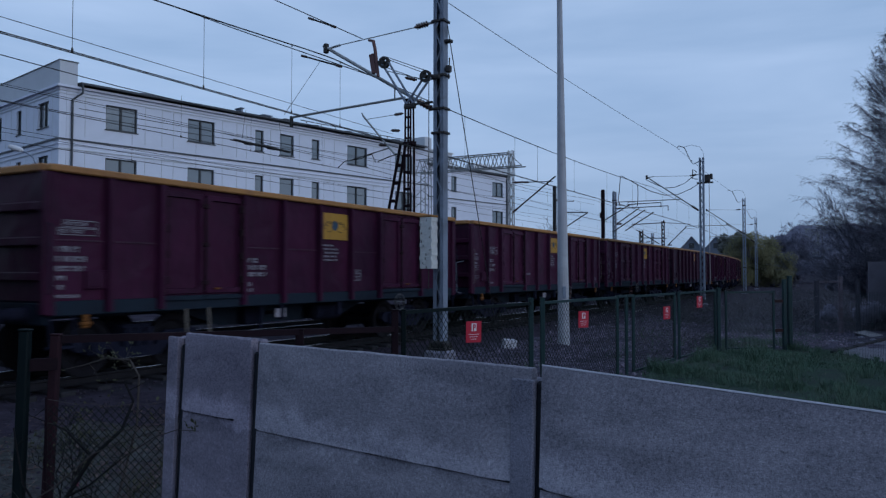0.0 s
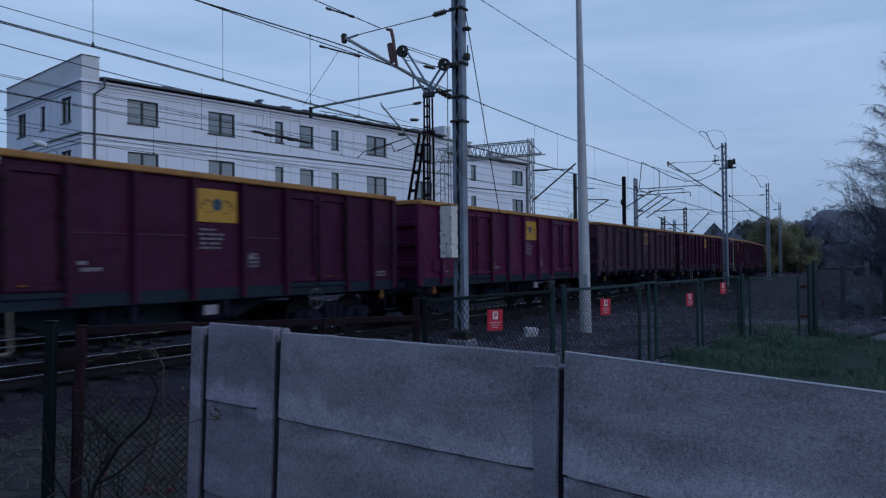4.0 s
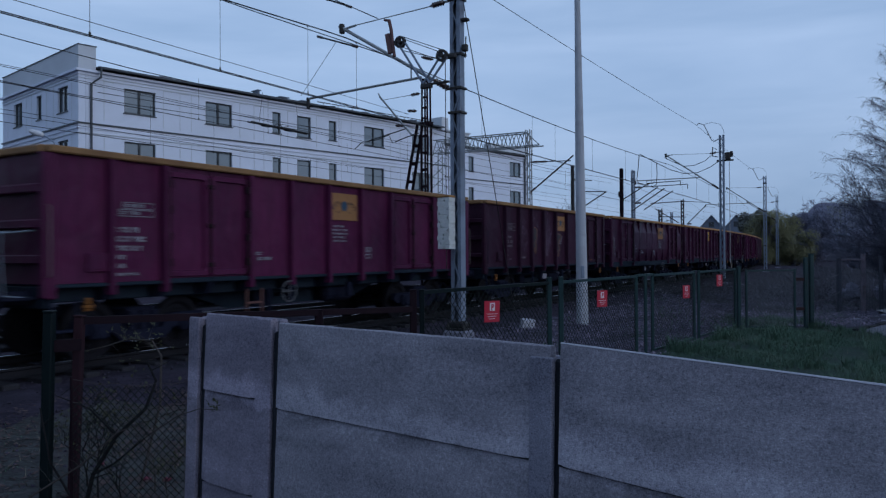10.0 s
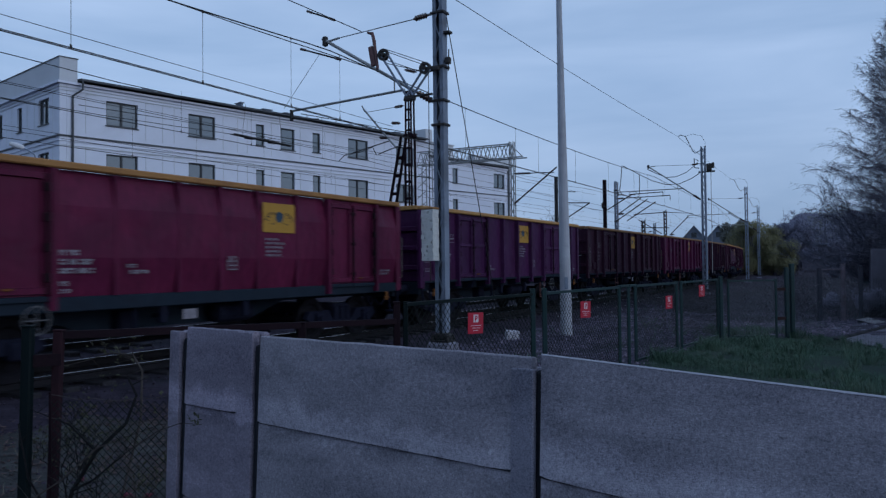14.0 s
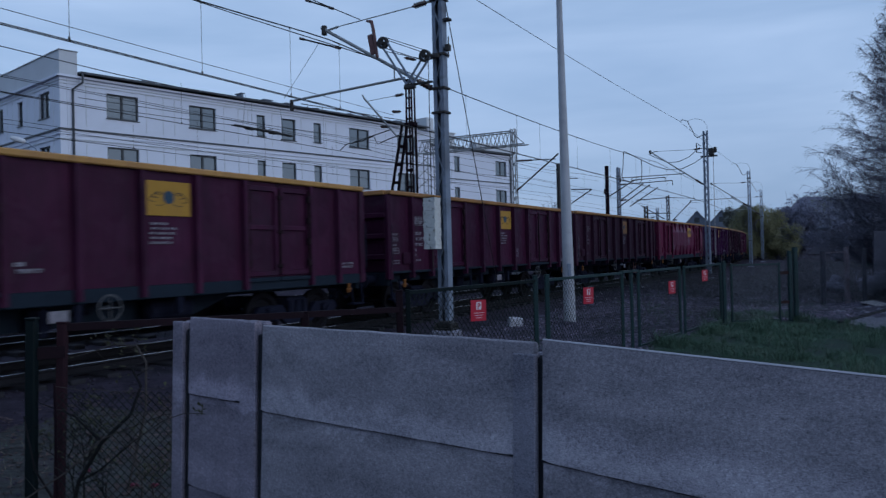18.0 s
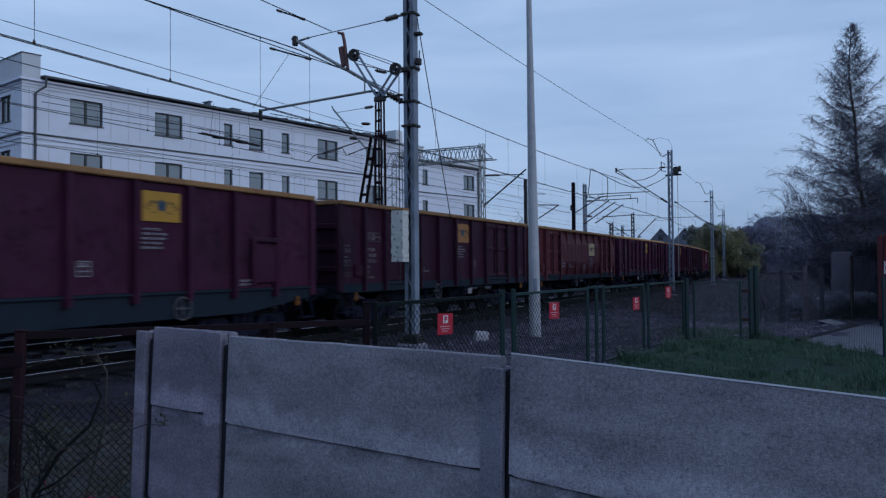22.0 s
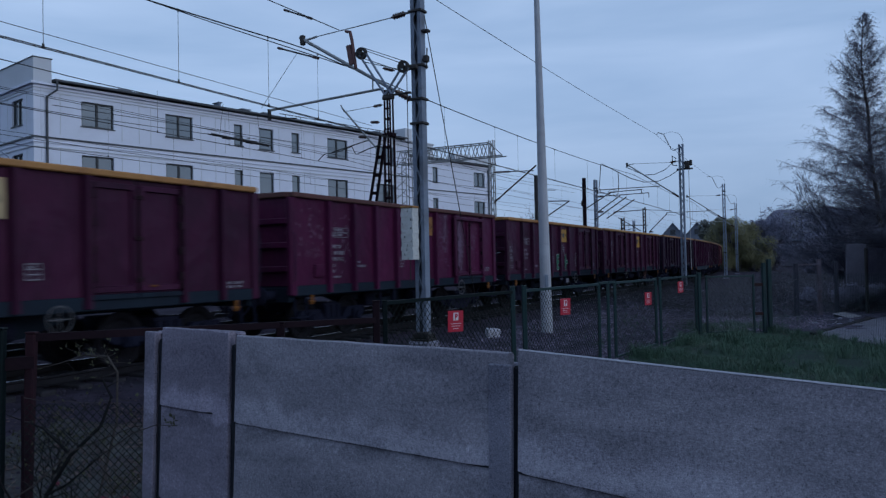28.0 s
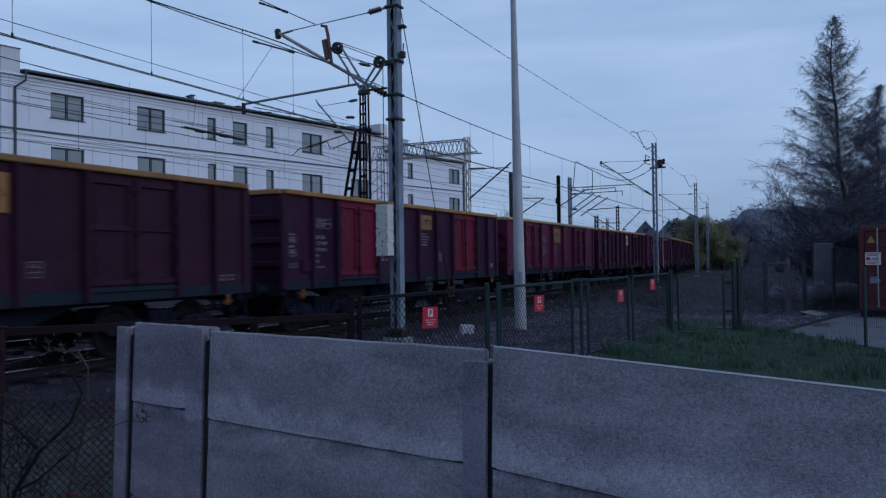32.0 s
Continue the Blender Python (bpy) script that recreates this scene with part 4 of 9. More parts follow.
def build_fences():
    base, top = -0.45, 1.22
    ks = (0.0, 3.32, 3.72, 6.95, 7.45, 7.84, 10.55, 10.9, 14.1)
    at = [FENCE_AT + FENCE_WAY * k for k in ks]
    fence = thing("mesh_fence", "green steel fence panels with chain-link netting", "fence", kind="")
    for i, p in enumerate(at):
        thick = 0.075 if i in (1, 2) else 0.06
        steel_post(p.x, p.y, base, top + (0.05 if i in (1, 2) else 0.0), thick, GREEN if i else GREEN_SHADED, fence)
    for i, j in ((0, 1), (2, 3), (5, 6), (7, 8)):
        a, b = at[i], at[j]
        part("top_rail", Mesh().bar(a + Vector((0, 0, top - 0.02)), b + Vector((0, 0, top - 0.02)), 0.045, 0.045), GREEN if i else GREEN_SHADED, fence)
        part("bottom_rail", Mesh().bar(a + Vector((0, 0, base + 0.12)), b + Vector((0, 0, base + 0.12)), 0.04, 0.04), GREEN, fence)
        part("netting", diamond_mesh(a, b, base + 0.12, top - 0.03, 0.105, 0.0044), MESH_WIRE, fence, "diamond wire netting")
    part("top_rail", Mesh().bar(at[3] + Vector((0, 0, top)), at[5] + Vector((0, 0, top)), 0.045, 0.045), GREEN, fence)
    for x, y, z in ((0.71, 10.61, 0.87), (2.89, 13.58, 0.86), (5.80, 17.16, 0.78), (7.18, 19.39, 0.95)):
        p = Vector((x, y, z))
        back = FENCE_AT + FENCE_WAY * ((p - FENCE_AT).dot(FENCE_WAY))
        red_sign(Vector((back.x, back.y, z)) + Vector((0.809, -0.588, 0)) * 0.06, FENCE_WAY)

    gate = thing("fence_gate", "green chain-link gate hung on a square post", "gate")
    g0, g1 = Vector((8.25, 20.33, 0)), Vector((9.6, 20.45, 0))
    for g in (g0, g1):
        steel_post(g.x, g.y, -0.4, 1.2, 0.055, GREEN, gate, "stile")
    for z in (1.17, -0.33):
        part("rail", Mesh().bar(g0 + Vector((0, 0, z)), g1 + Vector((0, 0, z)), 0.045, 0.045), GREEN, gate)
    part("netting", diamond_mesh(g0, g1, -0.33, 1.15, 0.10, 0.0055), GATE_WIRE, gate, "diamond wire netting")
    for z in (0.93, 0.14):
        part("hinge", Mesh().bar((9.6, 20.45, z), (9.86, 20.47, z), 0.05, 0.08), HINGE_RED, gate, "rust red hinge bracket")
    posts = thing("gate_posts", "pair of square green gate posts", "fence post")
    steel_post(7.98, 20.15, -0.45, 1.28, 0.09, GREEN, posts)
    steel_post(9.91, 20.48, -0.45, 1.50, 0.10, GREEN, posts)
    steel_post(10.08, 20.52, -0.45, 1.60, 0.11, GREEN, posts)

    # welded panel fence to the right, nearer and nearer
    panel = thing("wire_panel_fence", "green welded wire panel fence on thin posts", "fence")
    pts = [Vector((10.06, 20.5, 0)), Vector((10.5, 15.65, 0)), Vector((10.94, 10.8, 0))]
    for i in range(1, len(pts)):
        steel_post(pts[i].x, pts[i].y, -0.45, 1.36, 0.055, GREEN, panel)
    for a, b in zip(pts, pts[1:]):
        run = (b - a).length
        ang = math.atan2(b.y - a.y, b.x - a.x)
        up = shared(("upright_wire",), lambda: Mesh().rod((0, 0, -0.38), (0, 0, 1.26), 0.0026, None, 3, False))
        along = shared(("cross_wire", round(run, 2)), lambda: Mesh().rod((0, 0.006, 0), (run, 0.006, 0), 0.003, None, 3, False))
        for i in range(90):
            q = a.lerp(b, i / 89)
            part("upright_wire", up, GREEN, panel, "", Matrix.Translation((q.x, q.y, 0)))
        for i in range(8):
            part("cross_wire", along, GREEN, panel, "", Matrix.Translation((a.x, a.y, -0.3 + 0.21 * i)) @ Matrix.Rotation(ang, 4, "Z"))
    old = thing("old_fence_posts", "weathered concrete posts with a rusty top rail", "fence post")
    for x, y, h, mt, w in ((13.72, 26.0, 1.42, WORN_POST, 0.13), (14.55, 26.0, 1.56, PALE_POST, 0.12), (15.16, 26.0, 1.48, WORN_POST, 0.11), (16.26, 26.0, 1.9, DARK_STEEL, 0.09)):
        steel_post(x, y, -0.45, h, w, mt, old)
    part("top_rail", Mesh().bar((13.7, 25.96, 1.38), (14.5, 25.96, 1.40), 0.03, 0.04), PALE_POST, old)
    for z in (0.9, 0.3):
        part("line_wire", Mesh().tube([(10.1, 20.6, z), (12.0, 23.4, z - 0.06), (13.72, 25.94, z), (14.55, 25.94, z - 0.02), (15.16, 25.94, z)], 0.005, 4), WIRE, old)

    # rusty frame fence in front of the track, to the left
    rusty = thing("rusty_fence", "rusty angle-iron fence frame with netting", "fence")
    a, b = Vector((-3.02, 6.55, 0)), Vector((-0.27, 9.32, 0))
    z0, z1 = 1.15, 1.03
    lean = Matrix.Translation((a.x, a.y, z0)) @ Matrix.Rotation(radians(1.4), 4, "Y") @ Matrix.Rotation(radians(-2), 4, "X") @ Matrix.Translation((-a.x, -a.y, -z0))
    steel_post(a.x, a.y, -0.5, z0, 0.075, OLD_RED_POST, rusty).matrix_basis = lean
    c = a.lerp(b, 0.64)
    steel_post(c.x, c.y, -0.5, 1.06, 0.085, RUST, rusty)
    steel_post(b.x, b.y, -0.5, 1.22, 0.085, RUST, rusty)
    part("top_rail", Mesh().bar(a + Vector((0, 0, z0 - 0.03)), b + Vector((0, 0, z1 - 0.03)), 0.06, 0.065), RUST, rusty)
    part("netting", diamond_mesh(c, b, -0.4, 0.98, 0.10, 0.0025), MESH_WIRE, rusty)
    part("bracket", Mesh().bar((-3.18, 6.42, 0.92), (-3.0, 6.53, 0.92), 0.05, 0.10), RUST, rusty)
    left = thing("green_post", "square green steel fence post beside the rusty frame", "fence post")
    steel_post(-3.2, 6.4, -0.5, 1.2, 0.08, GREEN_SHADED, left).matrix_basis = Matrix.Translation((-3.2, 6.4, 1.2)) @ Matrix.Rotation(radians(0.9), 4, "Y") @ Matrix.Rotation(radians(-1), 4, "X") @ Matrix.Translation((3.2, -6.4, -1.2))
    low = thing("low_netting", "sagging chain-link netting tied to the concrete wall", "fence")
    e = WALL_FROM + WALL_ALONG * 3.08
    stake = Vector((-2.62, 5.55, 0))
    part("stake", Mesh().rod((stake.x, stake.y, -0.5), (stake.x, stake.y, 0.80), 0.012, 0.010, 6), RUST, low)
    part("netting", diamond_mesh(stake, e, -0.4, 0.74, 0.060, 0.0026), MESH_WIRE, low)
    for z, sag in ((0.775, 0.03), (0.62, 0.05)):
        pts = [stake.lerp(e, t / 8) + Vector((0, 0.01, z - sag * math.sin(math.pi * t / 8) + 0.010 * math.sin(t * 2.3 + z * 9))) for t in range(9)]
        part("line_wire", Mesh().tube(pts, 0.0024, 4), TWIG, low)


# ---- house with white walls ----
HOUSE_AT, HOUSE_TURN = Vector((-18.3, 39.5, 0)), math.pi / 2 - radians(43.1)
HOUSE_M = Matrix.Translation(HOUSE_AT) @ Matrix.Rotation(HOUSE_TURN, 4, "Z")   # x along the long front, -y faces the tracks


def house_window(parent, x, z, w, h, panes, m, group="windows"):
    """A recessed window: frame, panes, sill and lintel shade; x, z are the middle of its head."""
    win = part("window", Mesh().box(x - w / 2, x + w / 2, 0.17, 0.19, z - h, z, m), FRAME, parent, "graphite framed window")
    f = Mesh()
    for x0, x1, z0, z1 in ((x - w / 2, x + w / 2, z - 0.07, z), (x - w / 2, x + w / 2, z - h, z - h + 0.07), (x - w / 2, x - w / 2 + 0.07, z - h + 0.07, z - 0.07), (x + w / 2 - 0.07, x + w / 2, z - h + 0.07, z - 0.07)):
        f.box(x0, x1, 0.10, 0.17, z0, z1, m)
    for i in range(1, panes):
        c = x - w / 2 + w * i / panes
        f.box(c - 0.06, c + 0.06, 0.095, 0.17, z - h + 0.07, z - 0.07, m)
    part("window_frame", f, FRAME, win)
    for i in range(panes):
        c0, c1 = x - w / 2 + w * i / panes + 0.06, x - w / 2 + w * (i + 1) / panes - 0.06
        part("pane", Mesh().box(c0, c1, 0.145, 0.15, z - h + 0.07, z - 0.07, m), GLASS, win)
    part("window_sill", Mesh().box(x - w / 2 - 0.06, x + w / 2 + 0.06, -0.06, 0.12, z - h - 0.05, z - h, m), TRIM, win)


def wall_with_holes(x0, x1, z0, z1, holes, m, thick=0.35):
    """A wall in the x-z plane, one closed shell whose openings go through it; holes: x middle, head z, width, height."""
    mesh, at = Mesh(), {}
    xs = sorted({x0, x1, *[h[0] - h[2] / 2 for h in holes], *[h[0] + h[2] / 2 for h in holes]})
    zs = sorted({z0, z1, *[h[1] for h in holes], *[h[1] - h[3] for h in holes]})

    def vert(i, y, k):
        if (i, y, k) not in at:
            at[i, y, k] = len(mesh.v)
            mesh.v.append(tuple(m @ Vector((xs[i], y * thick, zs[k]))))
        return at[i, y, k]

    def solid(i, k):
        if not (0 <= i < len(xs) - 1 and 0 <= k < len(zs) - 1):
            return False
        cx, cz = (xs[i] + xs[i + 1]) / 2, (zs[k] + zs[k + 1]) / 2
        return not any(abs(cx - h[0]) < h[2] / 2 and h[1] - h[3] < cz < h[1] for h in holes)

    for i in range(len(xs) - 1):
        for k in range(len(zs) - 1):
            if not solid(i, k):
                continue
            mesh.f.append((vert(i, 0, k), vert(i + 1, 0, k), vert(i + 1, 0, k + 1), vert(i, 0, k + 1)))
            mesh.f.append((vert(i, 1, k + 1), vert(i + 1, 1, k + 1), vert(i + 1, 1, k), vert(i, 1, k)))
            for di, dk, p, q in ((-1, 0, (i, k), (i, k + 1)), (1, 0, (i + 1, k + 1), (i + 1, k)), (0, -1, (i + 1, k), (i, k)), (0, 1, (i, k + 1), (i + 1, k + 1))):
                if not solid(i + di, k + dk):
                    mesh.f.append((vert(p[0], 0, p[1]), vert(q[0], 0, q[1]), vert(q[0], 1, q[1]), vert(p[0], 1, p[1])))
    return mesh


def build_house():
    rows_z = (10.65, 7.80, 4.93, 2.06)
    house = thing("apartment_house", "white rendered three-storey apartment house with graphite windows", "house", HOUSE_M)
    ident = Matrix.Identity(4)
    gable = Matrix.Rotation(radians(90), 4, "Z")       # x runs away from the corner along the gable, -y faces outwards
    gable = Matrix(((0, 1, 0, 0), (1, 0, 0, 0), (0, 0, 1, 0), (0, 0, 0, 1)))
    front = [(3.28, 1.75), (8.1, 1.75), (12.17, 0.62), (14.3, 1.12), (16.68, 0.65), (20.45, 1.9), (25.2, 1.9)]
    tall = {0: 1.32, 1: 1.32, 2: 1.32, 3: 1.38, 4: 1.32, 5: 1.35, 6: 1.35}
    holes = [(x, z, w, tall[i]) for z in rows_z for i, (x, w) in enumerate(front)]
    part("front_wall", wall_with_holes(0.36, 27.8, -0.5, 11.35, holes, ident), RENDER_WHITE, house)
    for x, z, w, h in holes:
        house_window(house, x, z, w, h, 2 if w > 1.2 else 1, ident)
    side = [(2.0, 1.35), (5.3, 0.7), (8.55, 1.3)]
    gholes = [(x, z, w, 1.35) for z in rows_z for x, w in side]
    part("gable_wall", wall_with_holes(0.0, 11.1, -0.5, 11.35, gholes, gable), RENDER_WHITE, house)
    for x, z, w, h in gholes:
        house_window(house, x, z, w, h, 2 if w > 1.2 else 1, gable)
    part("back_wall", Mesh().box(0.36, 27.8, 10.75, 11.1, -0.5, 11.35), RENDER_WHITE, house)
    part("far_wall", Mesh().box(27.45, 27.8, 0.36, 10.74, -0.5, 11.35), RENDER_WHITE, house)
    floors = Mesh()
    for z in (2.7, 5.6, 8.45):
        floors.box(0.4, 27.4, 0.4, 10.7, z - 0.25, z)
    part("floor_slabs", floors, RENDER_GREY, house)
    # cornices and string courses
    for z, out, h, mt in ((11.20, 0.16, 0.12, RENDER_WHITE), (11.02, 0.05, 0.04, RENDER_GREY), (10.86, 0.04, 0.04, RENDER_GREY), (8.50, 0.09, 0.07, TRIM), (8.26, 0.06, 0.06, RENDER_WHITE), (8.02, 0.05, 0.05, RENDER_GREY), (5.6, 0.09, 0.07, TRIM)):
        part("string_course", Mesh().box(-out, 27.82, -out, 0.0, z, z + h).box(-out, 0.0, 0.004, 11.15, z, z + h), mt, house)
    # raised panels on the render between the windows
    for x in (1.3, 4.6, 5.6, 6.3, 9.5, 10.5, 11.2, 13.0, 15.3, 17.4, 18.3, 22.0, 23.0, 26.6):
        for z in (8.75, 5.9):
            part("render_joint", shared(("joint",), lambda: Mesh().box(0, 0.035, -0.012, 0.0, 0, 2.1)), RENDER_GREY, house, "", Matrix.Translation((x, 0, z)))
            part("render_joint", shared(("joint_top",), lambda: Mesh().box(0.036, 0.55, -0.012, 0.0, 2.065, 2.1)), RENDER_GREY, house, "", Matrix.Translation((x, 0, z)))
    for y in (0.8, 3.2, 4.2, 6.4, 7.2, 10.2):
        for z in (8.75, 5.9):
            part("render_joint", shared(("joint_side",), lambda: Mesh().box(-0.012, 0.0, 0, 0.035, 0, 2.1)), RENDER_GREY, house, "", Matrix.Translation((0, y, z)))
    # roof, eave and parapets
    part("roof", Mesh().box(0.95, 27.4, -0.38, 11.3, 11.42, 11.52).add([(0.95, -0.38, 11.52), (27.4, -0.38, 11.52), (27.4, 5.5, 12.0), (0.95, 5.5, 12.0), (0.95, 11.3, 11.52), (27.4, 11.3, 11.52)], [(0, 1, 2, 3), (3, 2, 5, 4), (0, 3, 4), (1, 5, 2)]), ROOF_TIN, house)
    part("gutter", Mesh().rod((0.95, -0.42, 11.42), (27.4, -0.42, 11.42), 0.045, None, 8), TRIM, house)
    part("parapet", Mesh().box(0.0, 0.9, 0.0, 11.1, 11.36, 12.55), RENDER_GREY, house, "grey gable parapet")
    part("coping", Mesh().box(-0.04, 0.94, -0.04, 11.14, 12.555, 12.6), TRIM, house)
    part("parapet", Mesh().box(27.42, 28.2, -0.1, 11.1, 11.36, 12.3), RENDER_GREY, house, "grey end parapet")
    pipe = Mesh().tube([(1.0, -0.42, 11.4), (1.0, -0.40, 10.95), (0.62, -0.10, 10.6), (0.62, -0.10, 0.0)], 0.06, 8)
    part("downpipe", pipe, TRIM, house)
    for x, w, h in ((4.8, 0.6, 0.0), (11.2, 0.16, 0.22), (12.9, 0.6, 0.06), (14.6, 0.4, 0.05), (20.0, 0.4, 0.0), (24.8, 0.5, 0.05)):
        part("roof_vent", Mesh().soft_box(x, x + w, 0.6, 1.2, 11.45, 11.75 + h, 0.03).box(x - 0.06, x + w + 0.06, 0.54, 1.26, 11.75 + h, 11.80 + h), GREY_STEEL, house)
    for i in range(9):
        part("snow_guard", Mesh().bar((15.2 + i * 1.25, -0.25, 11.72), (16.35 + i * 1.25, -0.25, 11.72), 0.03, 0.05).bar((15.7 + i * 1.25, -0.25, 11.5), (15.7 + i * 1.25, -0.25, 11.74), 0.03, 0.03), DARK_STEEL, house)

    wing = thing("apartment_wing", "set-back white wing of the apartment house", "house", HOUSE_M @ Matrix.Translation((0, 5.6, 0)))
    wfront = [(33.5, 1.0), (37.6, 0.75), (44.3, 1.75)]
    wholes = [(x, z, w, 1.4) for z in rows_z for x, w in wfront]
    part("front_wall", wall_with_holes(27.9, 46.3, -0.5, 11.3, wholes, ident), RENDER_WHITE, wing)
    for x, z, w, h in wholes:
        house_window(wing, x, z, w, h, 2 if w > 1.2 else 1, ident)
    part("end_wall", Mesh().box(45.95, 46.3, 0.36, 9.0, -0.5, 11.3), RENDER_WHITE, wing)
    part("back_wall", Mesh().box(27.9, 45.9, 8.6, 9.0, -0.5, 11.3), RENDER_WHITE, wing)
    part("roof", Mesh().box(27.9, 46.0, -0.35, 9.2, 11.32, 11.5), ROOF_TIN, wing)
    part("parapet", Mesh().box(40.5, 46.35, -0.02, 0.9, 11.52, 12.2).box(45.4, 46.35, 0.9, 9.0, 11.52, 12.2), RENDER_GREY, wing)
    part("stair_head", Mesh().box(34.0, 38.5, 1.0, 4.5, 11.5, 12.9).box(33.9, 38.6, 0.9, 4.6, 12.9, 13.0), RENDER_GREY, wing)
    for z, out, h in ((11.1, 0.12, 0.12), (8.5, 0.08, 0.07), (8.2, 0.05, 0.06), (5.6, 0.08, 0.07)):
        part("string_course", Mesh().box(27.9, 46.34, -out, 0.0, z, z + h), TRIM if h == 0.07 else RENDER_WHITE, wing)
    part("downpipe", Mesh().rod((45.7, -0.1, 0), (45.7, -0.1, 11.3), 0.06), TRIM, wing)

    lamp = thing("street_lamp", "grey street lamp with a pale curved head", "street lamp", Matrix.Translation((-16.75, 34.0, -0.4)))
    part("pole", Mesh().rod((0, 0, 0), (0, 0, 6.9), 0.09, 0.05), GREY_STEEL, lamp)
    part("arm", Mesh().tube([(0, 0, 6.85), (-0.08, 0, 7.1), (-0.35, 0, 7.3), (-0.6, 0, 7.42)], 0.03), GREY_STEEL, lamp)
    part("lamp_head", Mesh().lathe([(0.02, 0), (0.11, 0.1), (0.13, 0.4), (0.09, 0.65), (0.02, 0.72)], Matrix.Translation((-0.5, 0, 7.40)) @ Matrix.Rotation(radians(-72), 4, "Y"), 12), SIGN_WHITE, lamp)


# ---- masts and wires of the overhead line ----
def lattice_mast(name, label, h, w=0.31, mat=GREY_STEEL, foot=True, depth=0.3, zig=0.42, apart=False):
    """Two channels joined by zigzag flats, on a concrete foot; x across the line, y along it."""
    t = thing(name, label, "mast")
    for sx in (-1, 1):
        x, g = sx * w / 2, 0.014
        ring = [(x, -depth / 2), (x, depth / 2), (x - sx * 0.09, depth / 2), (x - sx * 0.09, depth / 2 - g), (x - sx * g, depth / 2 - g), (x - sx * g, -depth / 2 + g), (x - sx * 0.09, -depth / 2 + g), (x - sx * 0.09, -depth / 2)]
        m = Mesh().add([(p, q, 0) for p, q in ring] + [(p, q, h) for p, q in ring], [(i, (i + 1) % 8, 8 + (i + 1) % 8, 8 + i) for i in range(8)] + [tuple(range(8, 16))])
        part("channel", m, mat, t)
    rest = Mesh()
    for sy in (-1, 1):
        y = sy * (depth / 2 + 0.006)
        for i in range(int(h / zig)):
            p, q = (-w / 2 + 0.05, w / 2 - 0.05) if i % 2 else (w / 2 - 0.05, -w / 2 + 0.05)
            ends = (p, y, 0.15 + i * zig), (q, y, 0.15 + (i + 1) * zig)
            if apart:
                part("lacing_bar", Mesh().bar(*ends, 0.010, 0.030), mat, t)
            else:
                rest.bar(*ends, 0.010, 0.045)
    if not apart:
        tagged(part("lacing", rest, mat, t), kind="stuff")
    for z in (() if apart else (h * 0.25, h * 0.62, h * 0.92)):
        part("collar", Mesh().soft_box(-w / 2 - 0.03, w / 2 + 0.03, -depth / 2 - 0.03, depth / 2 + 0.03, z - 0.03, z + 0.03, 0.01), DARK_STEEL, t)
    if foot:
        part("foundation", Mesh().soft_box(-0.30, 0.30, -0.27, 0.27, -0.75, -0.22, 0.05), CONCRETE_POST, t, "stained concrete footing")
    return t


def insulator(a, b, r=0.065, sheds=5):
    """A ribbed porcelain insulator between two points."""
    a, b = Vector(a), Vector(b)
    L = (b - a).length
    prof = [(0.02, 0.0)]
    for i in range(sheds):
        z = L * (0.12 + 0.76 * i / sheds)
        d = L * 0.76 / sheds
        prof += [(r * 0.55, z), (r, z + d * 0.45), (r * 0.55, z + d * 0.9)]
    prof.append((0.02, L))
    return Mesh().lathe(prof, Matrix.Translation(a) @ (b - a).to_track_quat("Z", "X").to_matrix().to_4x4(), 10)


def cantilever(mast, tip=3.38, tube_z=5.54, top_z=7.5, stay_z=7.64, arm=(1.02, 5.94, 4.55, 5.8), side=-1):
    """Inclined tube, stay and registration arm, reaching out over the track (towards side * x)."""
    e = side * 0.18
    k = (top_z - tube_z) / (tip - 0.18)
    part("tube_insulator", insulator((e, 0, tube_z), (e + side * 0.5, 0, tube_z + 0.5 * k), 0.085), PORCELAIN, mast)
    part("inclined_tube", Mesh().rod((e + side * 0.48, 0, tube_z + 0.48 * k), (side * (tip + 0.08), 0, top_z + 0.04), 0.042, None, 8), GALV, mast)
    part("stay_insulator", insulator((e + side * 0.12, 0, stay_z), (e + side * 0.55, 0, stay_z - 0.04), 0.075), PORCELAIN, mast)
    part("stay", Mesh().rod((e, 0, stay_z), (e + side * 0.14, 0, stay_z), 0.03, None, 6).rod((e + side * 0.5, 0, stay_z - 0.04), (side * (tip - 0.42), 0, top_z - 0.01), 0.013, None, 6).rod((side * (tip - 0.45), 0, top_z - 0.01), (side * (tip - 0.1), 0, top_z - 0.05), 0.028, None, 6), GALV, mast)
    part("clamp", Mesh().soft_box(side * tip - 0.06, side * tip + 0.06, -0.06, 0.06, top_z - 0.16, top_z + 0.09, 0.02), DARK_STEEL, mast)
    x0, z0, x1, z1 = arm
    part("registration_arm", Mesh().rod((side * x0, 0.05, z0), (side * x1, 0.05, z1), 0.032, None, 8), GALV, mast)
    part("arm_hanger", Mesh().rod((side * (x0 + 0.28), 0.03, z0), (side * (x0 + 0.28), 0.03, tube_z + (x0 + 0.1) * k), 0.018, None, 6), GALV, mast)
    part("drop_bracket", Mesh().soft_box(side * x1 - 0.03, side * x1 + 0.03, 0.0, 0.1, z1 - 0.26, z1 + 0.03, 0.01).rod((side * (x1 - 0.02), 0.05, z1 - 0.2), (side * (x1 - 0.9), 0.05, z1 - 0.30), 0.014, None, 6), DARK_STEEL, mast)


def across(s, n, z):
    """A pose whose y runs along the line and x to the viewer's side."""
    return heading(s, n, z) @ Matrix.Rotation(radians(-90), 4, "Z")


